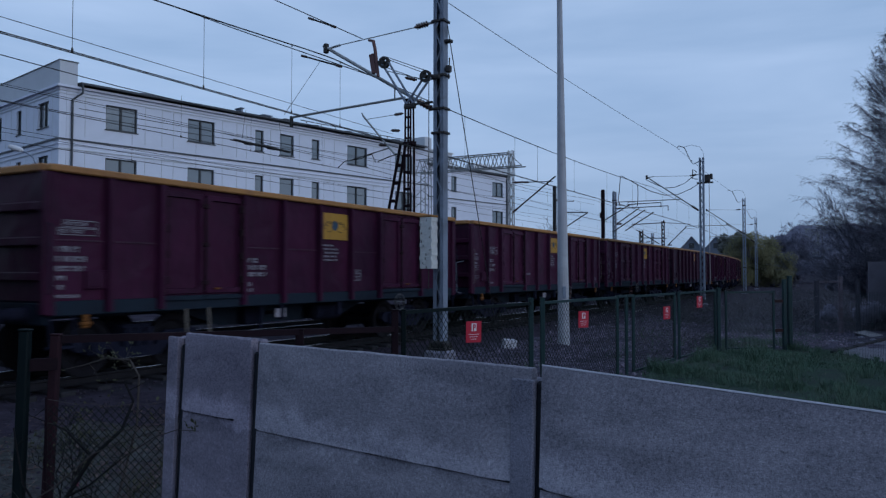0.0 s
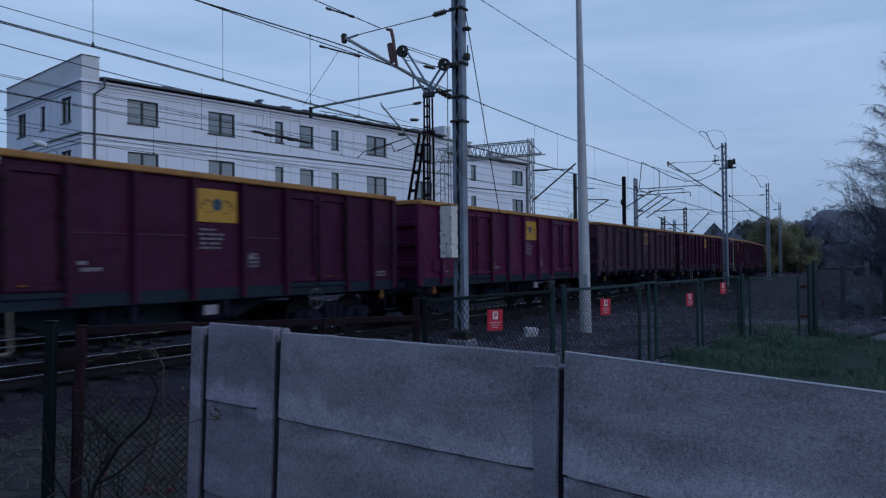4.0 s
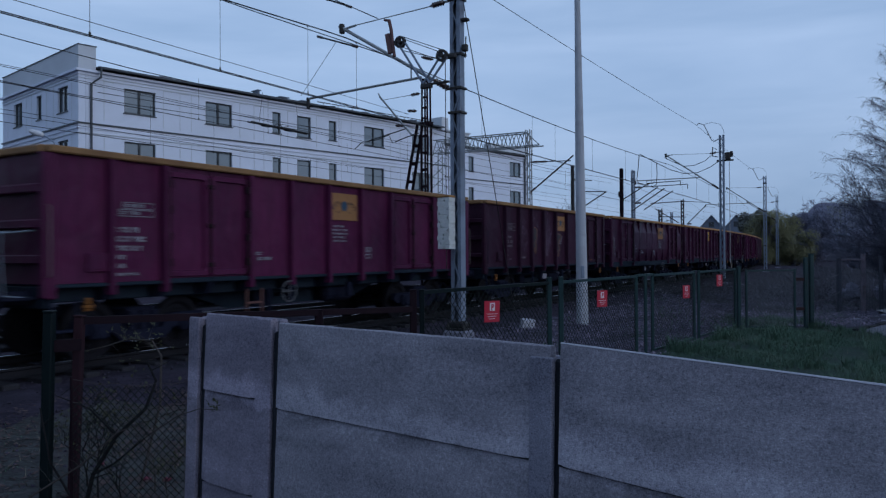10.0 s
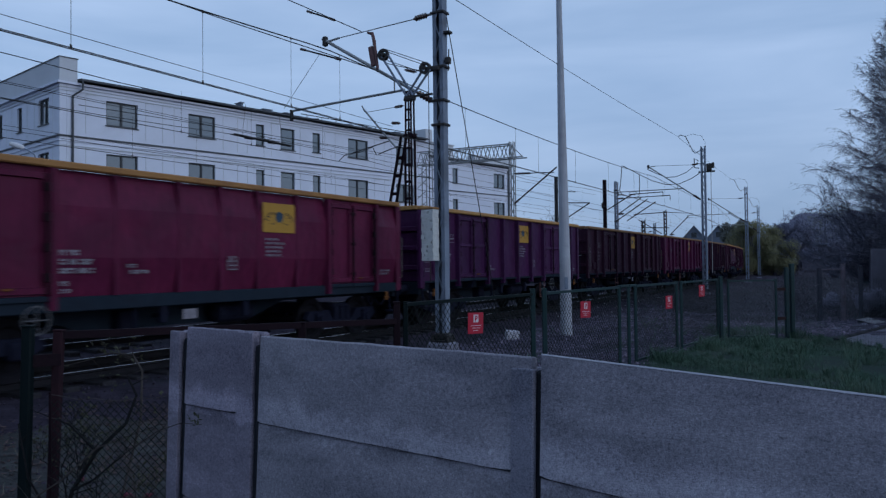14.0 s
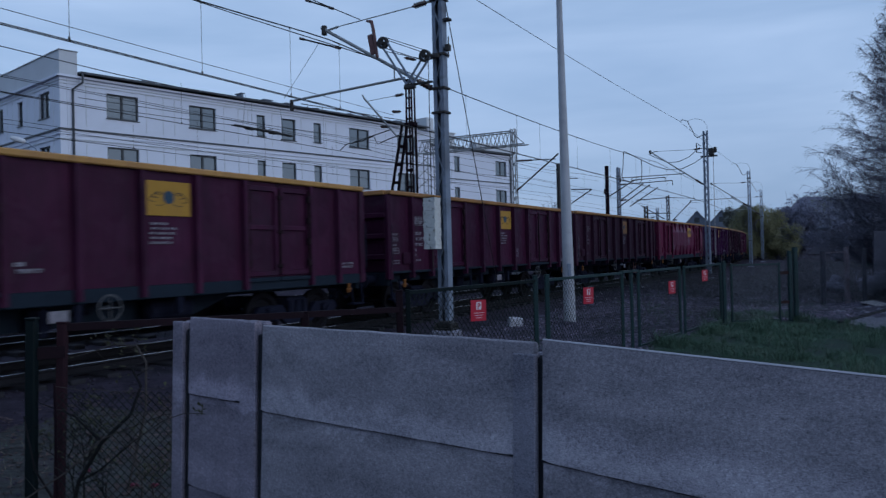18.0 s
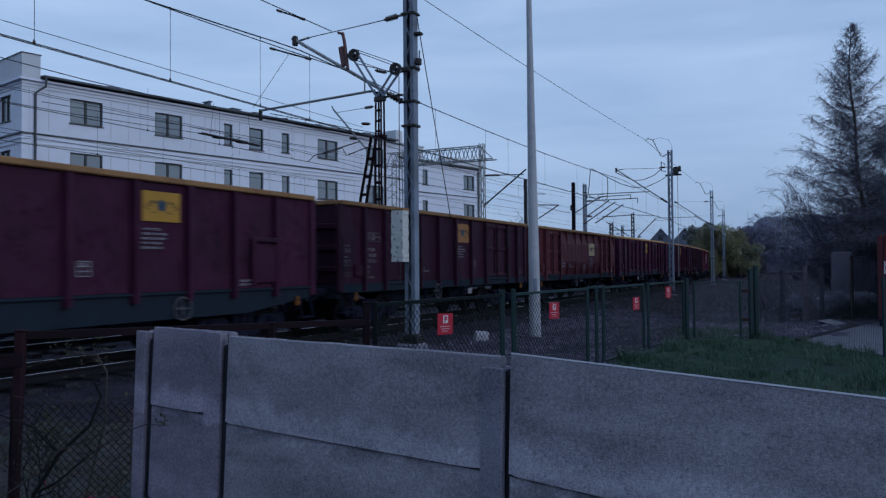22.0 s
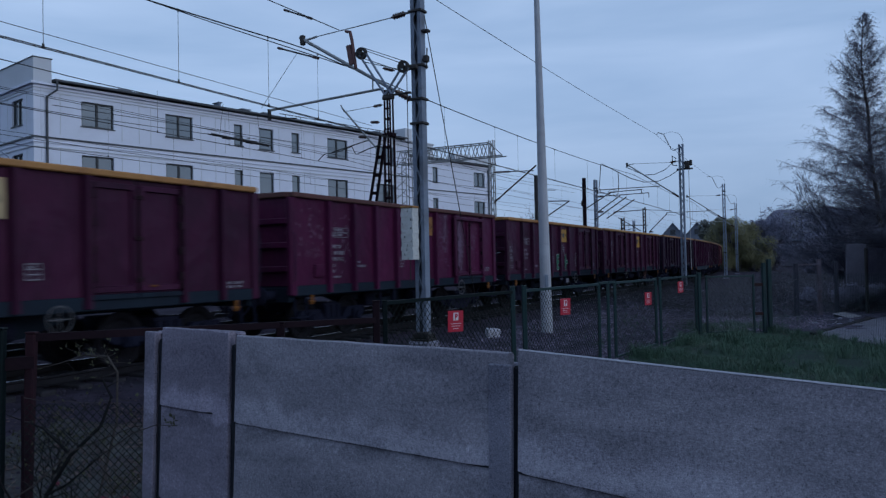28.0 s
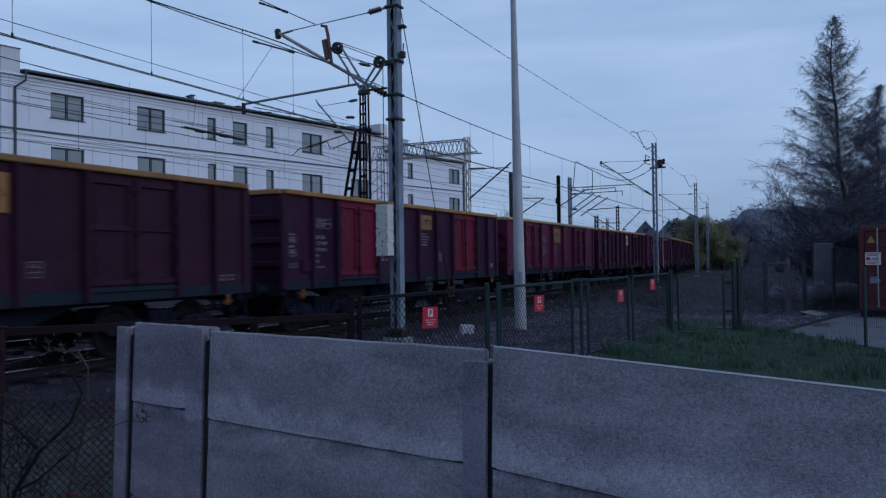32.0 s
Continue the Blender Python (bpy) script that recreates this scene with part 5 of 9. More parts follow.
def wire_run(name, label, pts, r=0.008, group="overhead wires"):
    w = tagged(part(name, Mesh().tube(pts, r, 5), WIRE), label, "wire", group)
    return w


def build_overhead():
    MAST_S, MAST_N = 15.7, 8.78
    supports = [(-22.0, 0), (MAST_S, 1), (50.3, 1), (79.5, 1), (104.0, 1), (130.0, 0)]
    for s, n, h in ((MAST_S, MAST_N, 9.6), (50.3, 9.05, 9.0), (79.5, 9.35, 9.0), (104.0, 8.72, 8.7)):
        main = s < 20
        m = lattice_mast("catenary_mast", "grey lattice mast with a cantilever over the track" if not main else "grey lattice catenary mast in a concrete foot", h, 0.27 if main else 0.30, GREY_STEEL, depth=0.22 if main else 0.26, apart=s < 60)
        m.matrix_basis = Matrix.Translation((0.05 if main else 0.0, 0, 0)) @ across(s, n, 0.1 if main else 0.0)
        if main:
            cantilever(m, 3.38, 5.44, 7.4, 7.54, (1.02, 5.84, 4.55, 5.7))
            part("base_plate", Mesh().soft_box(-0.24, 0.24, -0.20, 0.20, -0.22, -0.17, 0.01).soft_box(-0.20, 0.20, -0.16, 0.16, -0.17, -0.02, 0.03), DARK_STEEL, m, "dark stained base plate")
            for bx in (-0.2, 0.2):
                for by in (-0.16, 0.16):
                    part("anchor_bolt", Mesh().rod((bx, by, -0.18), (bx, by, -0.05), 0.022, None, 6).soft_box(bx - 0.035, bx + 0.035, by - 0.035, by + 0.035, -0.17, -0.13, 0.008), DARK_STEEL, m)
            part("earth_clamp", Mesh().soft_box(0.17, 0.30, -0.10, 0.02, 6.28, 6.44, 0.02).rod((0.24, -0.04, 6.12), (0.26, -0.04, 6.62), 0.016, None, 6).soft_box(0.10, 0.18, -0.05, 0.0, 6.33, 6.38, 0.005), DARK_STEEL, m)
            part("rope_anchor", Mesh().soft_box(0.12, 0.30, -0.08, 0.08, 7.0, 7.06, 0.01), DARK_STEEL, m)
            for z in (4.87, 5.44, 6.23, 7.52):
                part("collar", Mesh().soft_box(-0.18, 0.18, -0.15, 0.15, z - 0.028, z + 0.028, 0.008), DARK_STEEL, m)
        else:
            cantilever(m, 3.46, 5.64, 7.99, 7.93, (1.35, 6.42, 5.5, 6.42))
            part("horn", Mesh().tube([(0.0, 0, 8.85), (-0.48, 0, 8.62), (-0.62, 0, 8.75), (-1.06, 0, 9.73), (-1.4, 0, 9.87), (-1.5, 0, 9.75)], 0.03), GALV, m)
            part("horn_loop", Mesh().tube([(-1.1, 0, 9.75), (-0.6, 0, 9.85), (-0.1, 0, 9.7), (0.12, 0, 9.3), (0.15, 0, 8.95)], 0.010), DARK_STEEL, m)
        if s == 50.3:
            part("switch_box", Mesh().soft_box(0.2, 0.5, -0.15, 0.15, 7.45, 7.9, 0.03).soft_box(0.5, 0.66, -0.1, 0.1, 7.6, 7.95, 0.03).soft_box(-0.3, 0.7, -0.06, 0.06, 7.35, 7.45, 0.01), DARK_STEEL, m)
            part("switch_arm", Mesh().tube([(-0.3, 0, 8.1), (-0.55, 0, 8.3), (-0.55, 0, 7.7), (-0.25, 0, 7.65)], 0.035), DARK_STEEL, m)
            part("drive_rod", Mesh().rod((0.45, 0, 1.0), (0.45, 0, 7.5), 0.02, None, 6), GALV, m)
    lead = across(MAST_S, MAST_N, 0.0)

    # tensioner: struts with wheels, the anchor plate, ropes and the weight stack
    tens = thing("wire_tensioner", "wheel tensioner with struts, ropes and an anchor plate", "tensioner", lead @ Matrix.Translation((0.14, -0.26, -0.09)))
    for x0, x1, z1 in ((-0.86, -1.56, 6.83), (-0.68, -1.36, 6.83), (-0.86, -0.38, 6.38), (-0.68, -0.20, 6.34)):
        part("strut", Mesh().rod((x0, 0, 5.78), (x1, 0, z1), 0.028, None, 8), GREY_STEEL, tens)
    for x, z in ((-1.50, 6.86), (-0.34, 6.38)):
        part("wheel", Mesh().disc_ring((x, 0, z), (0, 1, 0), 0.085, 0.145, 0.09, 18).rod((x, -0.08, z), (x, 0.08, z), 0.05, None, 10).bar((x - 0.13, 0, z), (x + 0.13, 0, z), 0.03, 0.03).bar((x, 0, z - 0.13), (x, 0, z + 0.13), 0.03, 0.03), DARK_STEEL, tens, "dark spoked pulley wheel")
    part("base_bracket", Mesh().soft_box(-0.92, -0.15, -0.03, 0.03, 5.73, 5.78, 0.01).soft_box(-0.92, -0.62, -0.05, 0.05, 5.66, 5.74, 0.015), DARK_STEEL, tens)
    part("wheel_bracket", Mesh().soft_box(-0.34, 0.0, 0.02, 0.12, 6.30, 6.40, 0.02), DARK_STEEL, tens)
    part("anchor_plate", Mesh().tube([(-1.96, 0, 7.47), (-1.82, 0, 7.43), (-1.77, 0, 7.23), (-1.67, 0, 6.53)], [0.03, 0.045, 0.045, 0.04], 6), OLD_RED, tens, "rust red anchor lever")
    part("counter_plate", Mesh().bar((-1.87, 0, 7.11), (-1.78, 0, 6.63), 0.07, 0.12), OLD_RED, tens, "rust red plate")
    part("link", Mesh().bar((-1.8, 0, 6.9), (-1.5, 0, 6.86), 0.03, 0.06), DARK_STEEL, tens)
    for za, zb in ((7.0, 6.52), (6.95, 6.45), (6.74, 6.26), (6.66, 6.3)):
        part("rope", Mesh().rod((-1.46, 0.03, za), (-0.34, 0.03, zb), 0.009, None, 5), WIRE, tens)
    part("rope_insulator", insulator((-0.92, 0.03, 6.43), (-0.6, 0.03, 6.33), 0.045), PORCELAIN, tens)

    weights = thing("tension_weights", "stack of pale slotted tension weights with a yellow cap", "weights", lead @ Matrix.Translation((-0.10, -0.28, 0.08)))
    slots = (0.01, -0.09, 0.0, 0.0, 0.11, -0.06, -0.12, 0.11, -0.11, 0.10, -0.13, 0.02)

    def slotted_weight(z, h, x0):
        """A cast disc seen edge on, with the slot by which it hangs on the rod."""
        m, w, c = Mesh(), 0.015, 0.58 * h
        m.soft_box(-0.155, x0 - w, -0.14, 0.14, z, z + c, 0.004)
        m.soft_box(x0 + w, 0.155, -0.14, 0.14, z, z + c, 0.004)
        m.soft_box(-0.155, 0.155, -0.14, 0.14, z + c, z + h, 0.004)
        m.box(x0 - w - 0.004, x0 + w + 0.004, -0.05, 0.135, z + 0.004, z + c + 0.002)
        return m

    for i, x0 in enumerate(slots):
        z = 1.70 + i * 0.0992
        part("weight", slotted_weight(z, 0.0965, x0), BOX_WHITE, weights, "", Matrix.Translation((0.010 * math.sin(i * 2.3), 0.004 * math.cos(i * 1.7), 0)))
    part("cap", Mesh().soft_box(-0.17, 0.17, -0.15, 0.15, 2.892, 2.94, 0.01), YELLOW, weights, "yellow cap plate")
    part("hanger", Mesh().rod((0.0, 0, 2.9), (0.0, 0, 6.3), 0.010, None, 6), DARK_STEEL, weights)
    part("guide_rod", Mesh().rod((0.0, 0, 1.2), (0.0, 0, 1.7), 0.012, None, 6), DARK_STEEL, weights)

    # rusty lattice tower farther back, with its own bracket
    tower = thing("lattice_tower", "dark rusty lattice tower with a braced back leg", "mast", across(26.5, 17.0, 0.0) @ Matrix.Translation((0.82, 0, 0)))
    for sx in (-1, 1):
        for sy in (-1, 1):
            part("leg", Mesh().bar((sx * 0.15, sy * 0.16, -0.3), (sx * 0.14, sy * 0.14, 6.95), 0.07, 0.07), RUST, tower)
            part("upper_leg", Mesh().bar((sx * 0.13, sy * 0.12, 6.9), (sx * 0.12, sy * 0.11, 8.75), 0.065, 0.065), RUST, tower)
    for i in range(10):
        z = 0.3 + i * 0.68
        part("lacing", Mesh().bar((-0.15, -0.17, z), (0.15, -0.17, z), 0.03, 0.11), RUST, tower)
    for i in range(4):
        part("lacing", Mesh().bar((-0.13, -0.12, 7.15 + i * 0.42), (0.13, -0.12, 7.15 + i * 0.42), 0.03, 0.08), RUST, tower)
    part("head_plate", Mesh().soft_box(-0.24, 0.24, -0.16, 0.16, 6.85, 7.0, 0.02), RUST, tower)
    part("cap_plate", Mesh().soft_box(-0.2, 0.2, -0.15, 0.15, 8.66, 8.76, 0.02), RUST, tower)
    for dx, dy in ((0, 0), (0.36, 0.1)):
        part("back_leg", Mesh().bar((-1.95 + dx, dy, -0.3), (-0.42 + dx * 0.5, dy, 6.95), 0.08, 0.09), RUST, tower)
    for i in range(9):
        t = 0.08 + i * 0.10
        p, q = Vector((-1.95, 0, -0.3)).lerp(Vector((-0.42, 0, 6.95)), t), Vector((-1.59, 0.1, -0.3)).lerp(Vector((-0.24, 0.1, 6.95)), t)
        part("back_lacing", Mesh().bar(p, q, 0.04, 0.13), RUST, tower)
    part("bracket_tube", Mesh().rod((-2.35, 0, 8.42), (-2.2, 0, 8.15), 0.03, None, 6).rod((-2.28, 0, 8.28), (-0.62, 0, 6.45), 0.04, None, 8), GALV, tower)
    part("bracket_stay", Mesh().rod((-2.2, 0, 8.12), (-0.2, 0, 8.2), 0.013, None, 5), GALV, tower)
    part("bracket_insulator", insulator((-0.75, 0, 8.18), (-0.3, 0, 8.2), 0.07), PORCELAIN, tower)
    part("steady_arm", Mesh().rod((-2.9, 0.1, 6.5), (-1.0, 0.1, 6.85), 0.022, None, 6), DARK_STEEL, tower)
    part("steady_arm", Mesh().tube([(-3.65, 0.1, 6.2), (-3.3, 0.1, 6.45), (-2.5, 0.1, 6.5), (-1.9, 0.1, 6.65), (-1.7, 0.1, 6.3)], 0.018), DARK_STEEL, tower)
    part("steady_arm", Mesh().tube([(-0.2, -2.0, 5.96), (0.3, -2.0, 6.1), (0.9, -2.0, 6.22)], 0.02, 6), DARK_STEEL, tower)
    for z, x in ((6.95, -1.5), (7.5, -0.9)):
        part("anchor_insulator", insulator((x, 0, z + 0.05), (x + 0.45, 0, z), 0.07), PORCELAIN, tower)

    # guy rope of the near mast
    p0 = lead @ Vector((0.24, 0, 7.5))
    wire_run("guy_rope", "steel guy rope from the mast to the ground", [p0, (2.44, 23.5, -0.3)], 0.012)

    # near track: messenger, contact wire and droppers
    def messenger(s):
        for (a, _), (b, _) in zip(supports, supports[1:]):
            if a <= s <= b:
                t = (s - a) / (b - a)
                return 7.30 - (0.25 if a > 0 else 0.55) * 4 * t * (1 - t)
        return 7.2

    ss = [-24 + 1.0 * i for i in range(150)]
    wire_run("messenger_wire", "twisted messenger wire over the near track", [on_line(s, NEAR_TRACK + 0.1, messenger(s))[0] for s in ss], 0.016)
    for d in (-0.04, 0.04):
        wire_run("contact_wire", "grooved contact wire over the near track", [on_line(s, NEAR_TRACK + 0.1 + d, 5.55)[0] for s in ss], 0.011)
    stations = (-16.0, -10.5, -5.0, 0.2, 5.4, 8.55, 11.6, 14.42, 16.38, 19.8, 23.6, 27.93, 30.32, 35.0, 40.25, 45.4, 48.6, 53.2, 58.0, 63.0, 68.0, 73.5, 77.6, 82.0, 87.5, 93.0, 99.0)
    for s in stations:
        p, _ = on_line(s, NEAR_TRACK + 0.1)
        drop = thing("dropper", "thin dropper wire between messenger and contact wire", "wire", Matrix.Translation(p), group="droppers")
        part("wire", Mesh().rod((0, 0, 5.55), (0, 0, messenger(s)), 0.0055, None, 4), WIRE, drop)
        part("clip", Mesh().soft_box(-0.012, 0.012, -0.03, 0.03, 5.53, 5.62, 0.005), DARK_STEEL, drop)
        part("upper_clip", Mesh().soft_box(-0.012, 0.012, -0.025, 0.025, messenger(s) - 0.05, messenger(s) + 0.02, 0.005), DARK_STEEL, drop)
    # the second pair over the near track ends at the lever
    end_a, end_b = lead @ Vector((-2.0, -0.26, 7.44)), lead @ Vector((-1.75, -0.26, 6.5))
    wire_run("anchored_wire", "wire anchored to the tensioner lever", [on_line(-22, 13.4, 8.7)[0], on_line(0, 13.4, 8.65)[0], on_line(13.5, 13.1, 8.62)[0], end_a], 0.012)
    wire_run("anchored_wire", "wire anchored to the tensioner lever", [on_line(-22, 13.4, 7.4)[0], on_line(0, 13.4, 7.4)[0], on_line(13.5, 13.1, 7.5)[0], end_b], 0.012)
    for p, q in ((lead @ Vector((-3.61, -0.26, 8.2)), lead @ Vector((-2.89, -0.26, 7.89))), (lead @ Vector((-3.83, -0.26, 7.26)), lead @ Vector((-2.71, -0.26, 6.86)))):
        rod = thing("rod_insulator", "dark rod insulator in an anchored wire", "insulator", group="rod insulators")
        part("rod", Mesh().rod(p, q, 0.022, None, 8), DARK_STEEL, rod)
        for w in (p, q):
            part("end_cap", Mesh().rod(w - (q - p).normalized() * 0.08, w + (q - p).normalized() * 0.08, 0.034, None, 8), PORCELAIN, rod)
    slant = [on_line(15.55, 12.15, 7.12)[0], on_line(14.1, 12.1, 5.45)[0]]
    wire_run("slanting_dropper", "thin slanting dropper below the cantilever tip", slant, 0.006)
    # feeder along the masts
    wire_run("feeder_wire", "bare feeder wire strung along the masts", [on_line(s, 10.62, 9.58 + 0.22 * ((s - 26) / 24) ** 2)[0] for s in range(-10, 51, 2)] + [on_line(s, 10.62, 9.8 - 0.9 * 4 * ((s - 50) / 29.5) * (1 - (s - 50) / 29.5) * 0.35)[0] for s in range(52, 80, 3)], 0.011)
    # sagging jumper loops near the second mast
    for hang in (((42.7, 12.05, 7.17), (45.0, 11.76, 6.91), (47.0, 11.46, 6.68), (48.5, 10.98, 6.55), (49.5, 10.36, 6.65), (50.0, 9.71, 7.0), (50.3, 9.2, 7.38)),
                 ((50.3, 12.6, 7.82), (50.3, 12.04, 7.52), (50.3, 11.38, 7.19), (50.3, 10.73, 7.2), (50.3, 10.08, 7.44), (50.3, 9.4, 8.0)),
                 ((42.7, 12.1, 7.17), (42.45, 12.1, 6.3), (42.2, 12.1, 5.75), (42.6, 12.12, 5.56), (43.6, 12.14, 5.58)),
                 ((46.4, 12.1, 7.1), (46.5, 12.1, 6.4), (46.3, 12.1, 5.75), (45.6, 12.12, 5.56))):
        wire_run("jumper_wire", "dark sagging jumper cable between wires", [on_line(*p)[0] for p in hang], 0.023)
    # farther tracks
    for n, zc, zm in ((16.6, 5.45, 6.6), (21.2, 5.4, 6.7)):
        for z, r in ((zc, 0.011), (zm, 0.012), (zc + 0.35, 0.008)):
            wire_run("contact_wire" if z == zc else "messenger_wire", "overhead wire over a farther track", [on_line(s, n, z + (0.18 * math.cos(s / 4.2) if z == zm else 0.0))[0] for s in range(-26, 126, 3)], r)
        for s in (-12, -5, 2, 8.6, 15.04, 17.8, 21.34, 25.74, 31, 37, 43, 49, 55, 61, 67, 73, 80, 87, 94):
            p, _ = on_line(s + (0.0 if n < 18 else 2.1), n)
            drop = thing("dropper", "thin dropper wire between messenger and contact wire", "wire", Matrix.Translation(p), group="droppers")
            part("wire", Mesh().rod((0, 0, zc), (0, 0, zm), 0.004, None, 4), WIRE, drop)
            part("clip", Mesh().soft_box(-0.012, 0.012, -0.03, 0.03, zc - 0.02, zc + 0.04, 0.005), DARK_STEEL, drop)
    # section insulator in a wire of the second track: thick rods, horns and hangers
    sect = thing("section_insulator", "dark section insulator with horns in a contact wire", "insulator", heading(18.3, 16.6, 5.66))
    for y in (-0.07, 0.07):
        part("rod", Mesh().rod((-1.3, y, 0.02), (1.4, y, 0.0), 0.022, None, 6), DARK_STEEL, sect)
    for x in (-0.55, 0.5):
        part("cross_plate", Mesh().soft_box(x - 0.16, x + 0.16, -0.11, 0.11, -0.03, 0.03, 0.01), DARK_STEEL, sect)
    for x, dx in ((-0.3, 0.35), (-0.1, 0.3), (0.35, -0.3), (0.1, 0.45)):
        part("horn", Mesh().tube([(x, 0.05, 0), (x + dx * 0.5, 0.07, 0.09), (x + dx, 0.1, 0.15)], 0.011, 5), DARK_STEEL, sect)
    for x in (-0.9, 0.95):
        part("hanger", Mesh().rod((x, 0, 0.0), (x * 0.82, 0, 1.0), 0.005, None, 4), WIRE, sect)
    wire_run("cross_span_wire", "wire running diagonally across the tracks", [on_line(11.6, 16.2, 5.55)[0], on_line(46, 17.5, 7.0)[0]], 0.009)
    for a, b in (((-14, 24.0, 7.6), (60, 19.0, 7.2)), ((-14, 25.0, 6.4), (60, 20.0, 5.9)), ((-14, 14.6, 7.3), (26.5, 17.0, 7.4))):
        wire_run("line_wire", "overhead wire behind the train", [on_line(*a)[0], on_line((a[0] + b[0]) / 2, (a[1] + b[1]) / 2, (a[2] + b[2]) / 2 - 0.3)[0], on_line(*b)[0]], 0.009)

    # portal with a lattice beam over the farther tracks
    portal = thing("signal_portal", "pale grey lattice portal over the farther tracks", "gantry", across(38.2, 19.5, 0.0))
    for x, w in ((2.65, 0.14), (-2.9, 0.42)):
        leg = Mesh()
        for sx in (-1, 1):
            for sy in (-1, 1):
                leg.bar((x + sx * w, sy * w, -0.3), (x + sx * w * 0.8, sy * w * 0.8, 7.6 if x < 0 else 8.35), 0.05, 0.05)
        for i in range(12):
            z = 0.4 + i * 0.62
            leg.bar((x - w, -w, z), (x + w, -w, z + 0.6), 0.025, 0.03)
            leg.bar((x + w, w, z), (x - w, w, z + 0.6), 0.025, 0.03)
        part("lattice_leg", leg, GALV, portal)
    beam = Mesh()
    for z, y in ((7.45, -0.28), (7.45, 0.28), (8.2, -0.28), (8.2, 0.28)):
        beam.bar((-3.2, y, z), (3.4 if z < 8 else 2.6, y, z), 0.06, 0.06)
    for i in range(12):
        x = -3.2 + i * 0.5
        for y in (-0.28, 0.28):
            beam.bar((x, y, 7.45), (x + 0.25, y, 8.2), 0.035, 0.035)
            beam.bar((x + 0.25, y, 8.2), (x + 0.5, y, 7.45), 0.035, 0.035)
        beam.bar((x, -0.28, 7.45), (x + 0.5, 0.28, 7.45), 0.03, 0.03)
    beam.bar((2.6, -0.28, 8.2), (3.4, -0.28, 7.45), 0.04, 0.04)
    part("lattice_beam", beam, GALV, portal)

    part("inclined_tube", Mesh().rod((2.73, 0, 4.95), (5.2, 0, 6.79), 0.042, None, 8), DARK_STEEL, portal)
    part("tube_insulator", insulator((2.66, 0, 4.92), (3.1, 0, 5.22), 0.075), PORCELAIN, portal)
    part("level_arm", Mesh().rod((2.75, 0, 6.6), (5.05, 0, 6.52), 0.026, None, 6), DARK_STEEL, portal)
    part("arm_insulator", insulator((2.75, 0, 6.6), (3.8, 0, 6.56), 0.07, 8), PORCELAIN, portal)

    # masts on the far side of the tracks
    far_masts = {}
    for s, n, h, mt, w, sd in ((56.0, 20.95, 8.6, DARK_STEEL, 0.20, 0), (65.0, 18.63, 8.85, GREY_STEEL, 0.30, 0), (86.0, 18.0, 7.56, RUST, 0.34, 0), (92.0, 20.0, 6.6, GREY_STEEL, 0.3, -1), (74.5, 18.3, 6.0, DARK_STEEL, 0.36, 0)):
        m = lattice_mast("catenary_mast", "far lattice mast with an angled cantilever", h, w, mt, False)
        m.matrix_basis = across(s, n, -0.2)
        far_masts[s] = m
        if sd:
            cantilever(m, 3.2, h - 3.0, h - 1.0, h - 1.0, (0.9, h - 2.3, 4.2, h - 2.1), sd)
    # brackets that reach from these masts towards the viewer's side; rows: mast, from x, z, to x, z, radius
    for s, x0, z0, x1, z1, r in ((56.0, 0.05, 7.48, 1.55, 7.35, 0.03), (56.0, 1.0, 6.54, 2.64, 6.46, 0.04), (56.0, 0.05, 4.9, 2.64, 6.46, 0.045),
                                 (65.0, 0.1, 6.05, 2.1, 7.4, 0.045), (65.0, 0.1, 7.42, 4.5, 7.50, 0.035), (65.0, 0.9, 5.5, 3.3, 7.0, 0.045), (65.0, 4.5, 7.5, 4.5, 7.1, 0.03),
                                 (86.0, -3.4, 7.31, 0.3, 7.44, 0.05), (86.0, 0.5, 4.95, 2.45, 6.92, 0.05), (86.0, -2.9, 6.7, -0.4, 5.1, 0.045), (86.0, 0.1, 7.44, 2.9, 7.2, 0.03), (74.5, -0.1, 5.3, 2.4, 5.2, 0.04)):
        part("bracket_tube", Mesh().rod((x0, 0, z0), (x1, 0, z1), r, None, 8), DARK_STEEL, far_masts[s])
    for s, x, z in ((56.0, 0.1, 7.48), (65.0, 0.15, 7.42), (65.0, 0.15, 6.08), (86.0, -3.3, 7.31), (86.0, 0.45, 4.95)):
        part("bracket_insulator", insulator((x, 0, z), (x + 0.5, 0, z + 0.02), 0.1), PORCELAIN, far_masts[s])
    dark = thing("dark_pole", "thick brown weathered pole behind the train", "pole", across(61.7, 18.75, -0.3))
    part("pole", Mesh().soft_box(-0.14, 0.14, -0.13, 0.13, 0, 8.85, 0.04), RUST, dark)
    part("tube", Mesh().rod((0.15, 0, 6.34), (2.23, 0, 7.54), 0.045, None, 8), DARK_STEEL, dark)
    part("tube", Mesh().rod((0.9, 0, 5.4), (3.45, 0, 7.07), 0.045, None, 8), DARK_STEEL, dark)
    part("level_arm", Mesh().rod((2.0, 0, 7.54), (4.7, 0, 7.61), 0.035, None, 8).rod((4.69, 0, 7.61), (4.69, 0, 7.23), 0.03, None, 6), DARK_STEEL, dark)
    part("coil", Mesh().tube([(2.3 + 0.35 * math.cos(a * 0.8), 0.1, 7.62 + 0.13 * math.sin(a * 0.8)) for a in range(17)], 0.014, 4), WIRE, dark, "coiled cable at the bracket")
    part("insulator", insulator((-0.2, 0, 6.5), (-0.2, 0, 7.0), 0.11), PORCELAIN, dark)
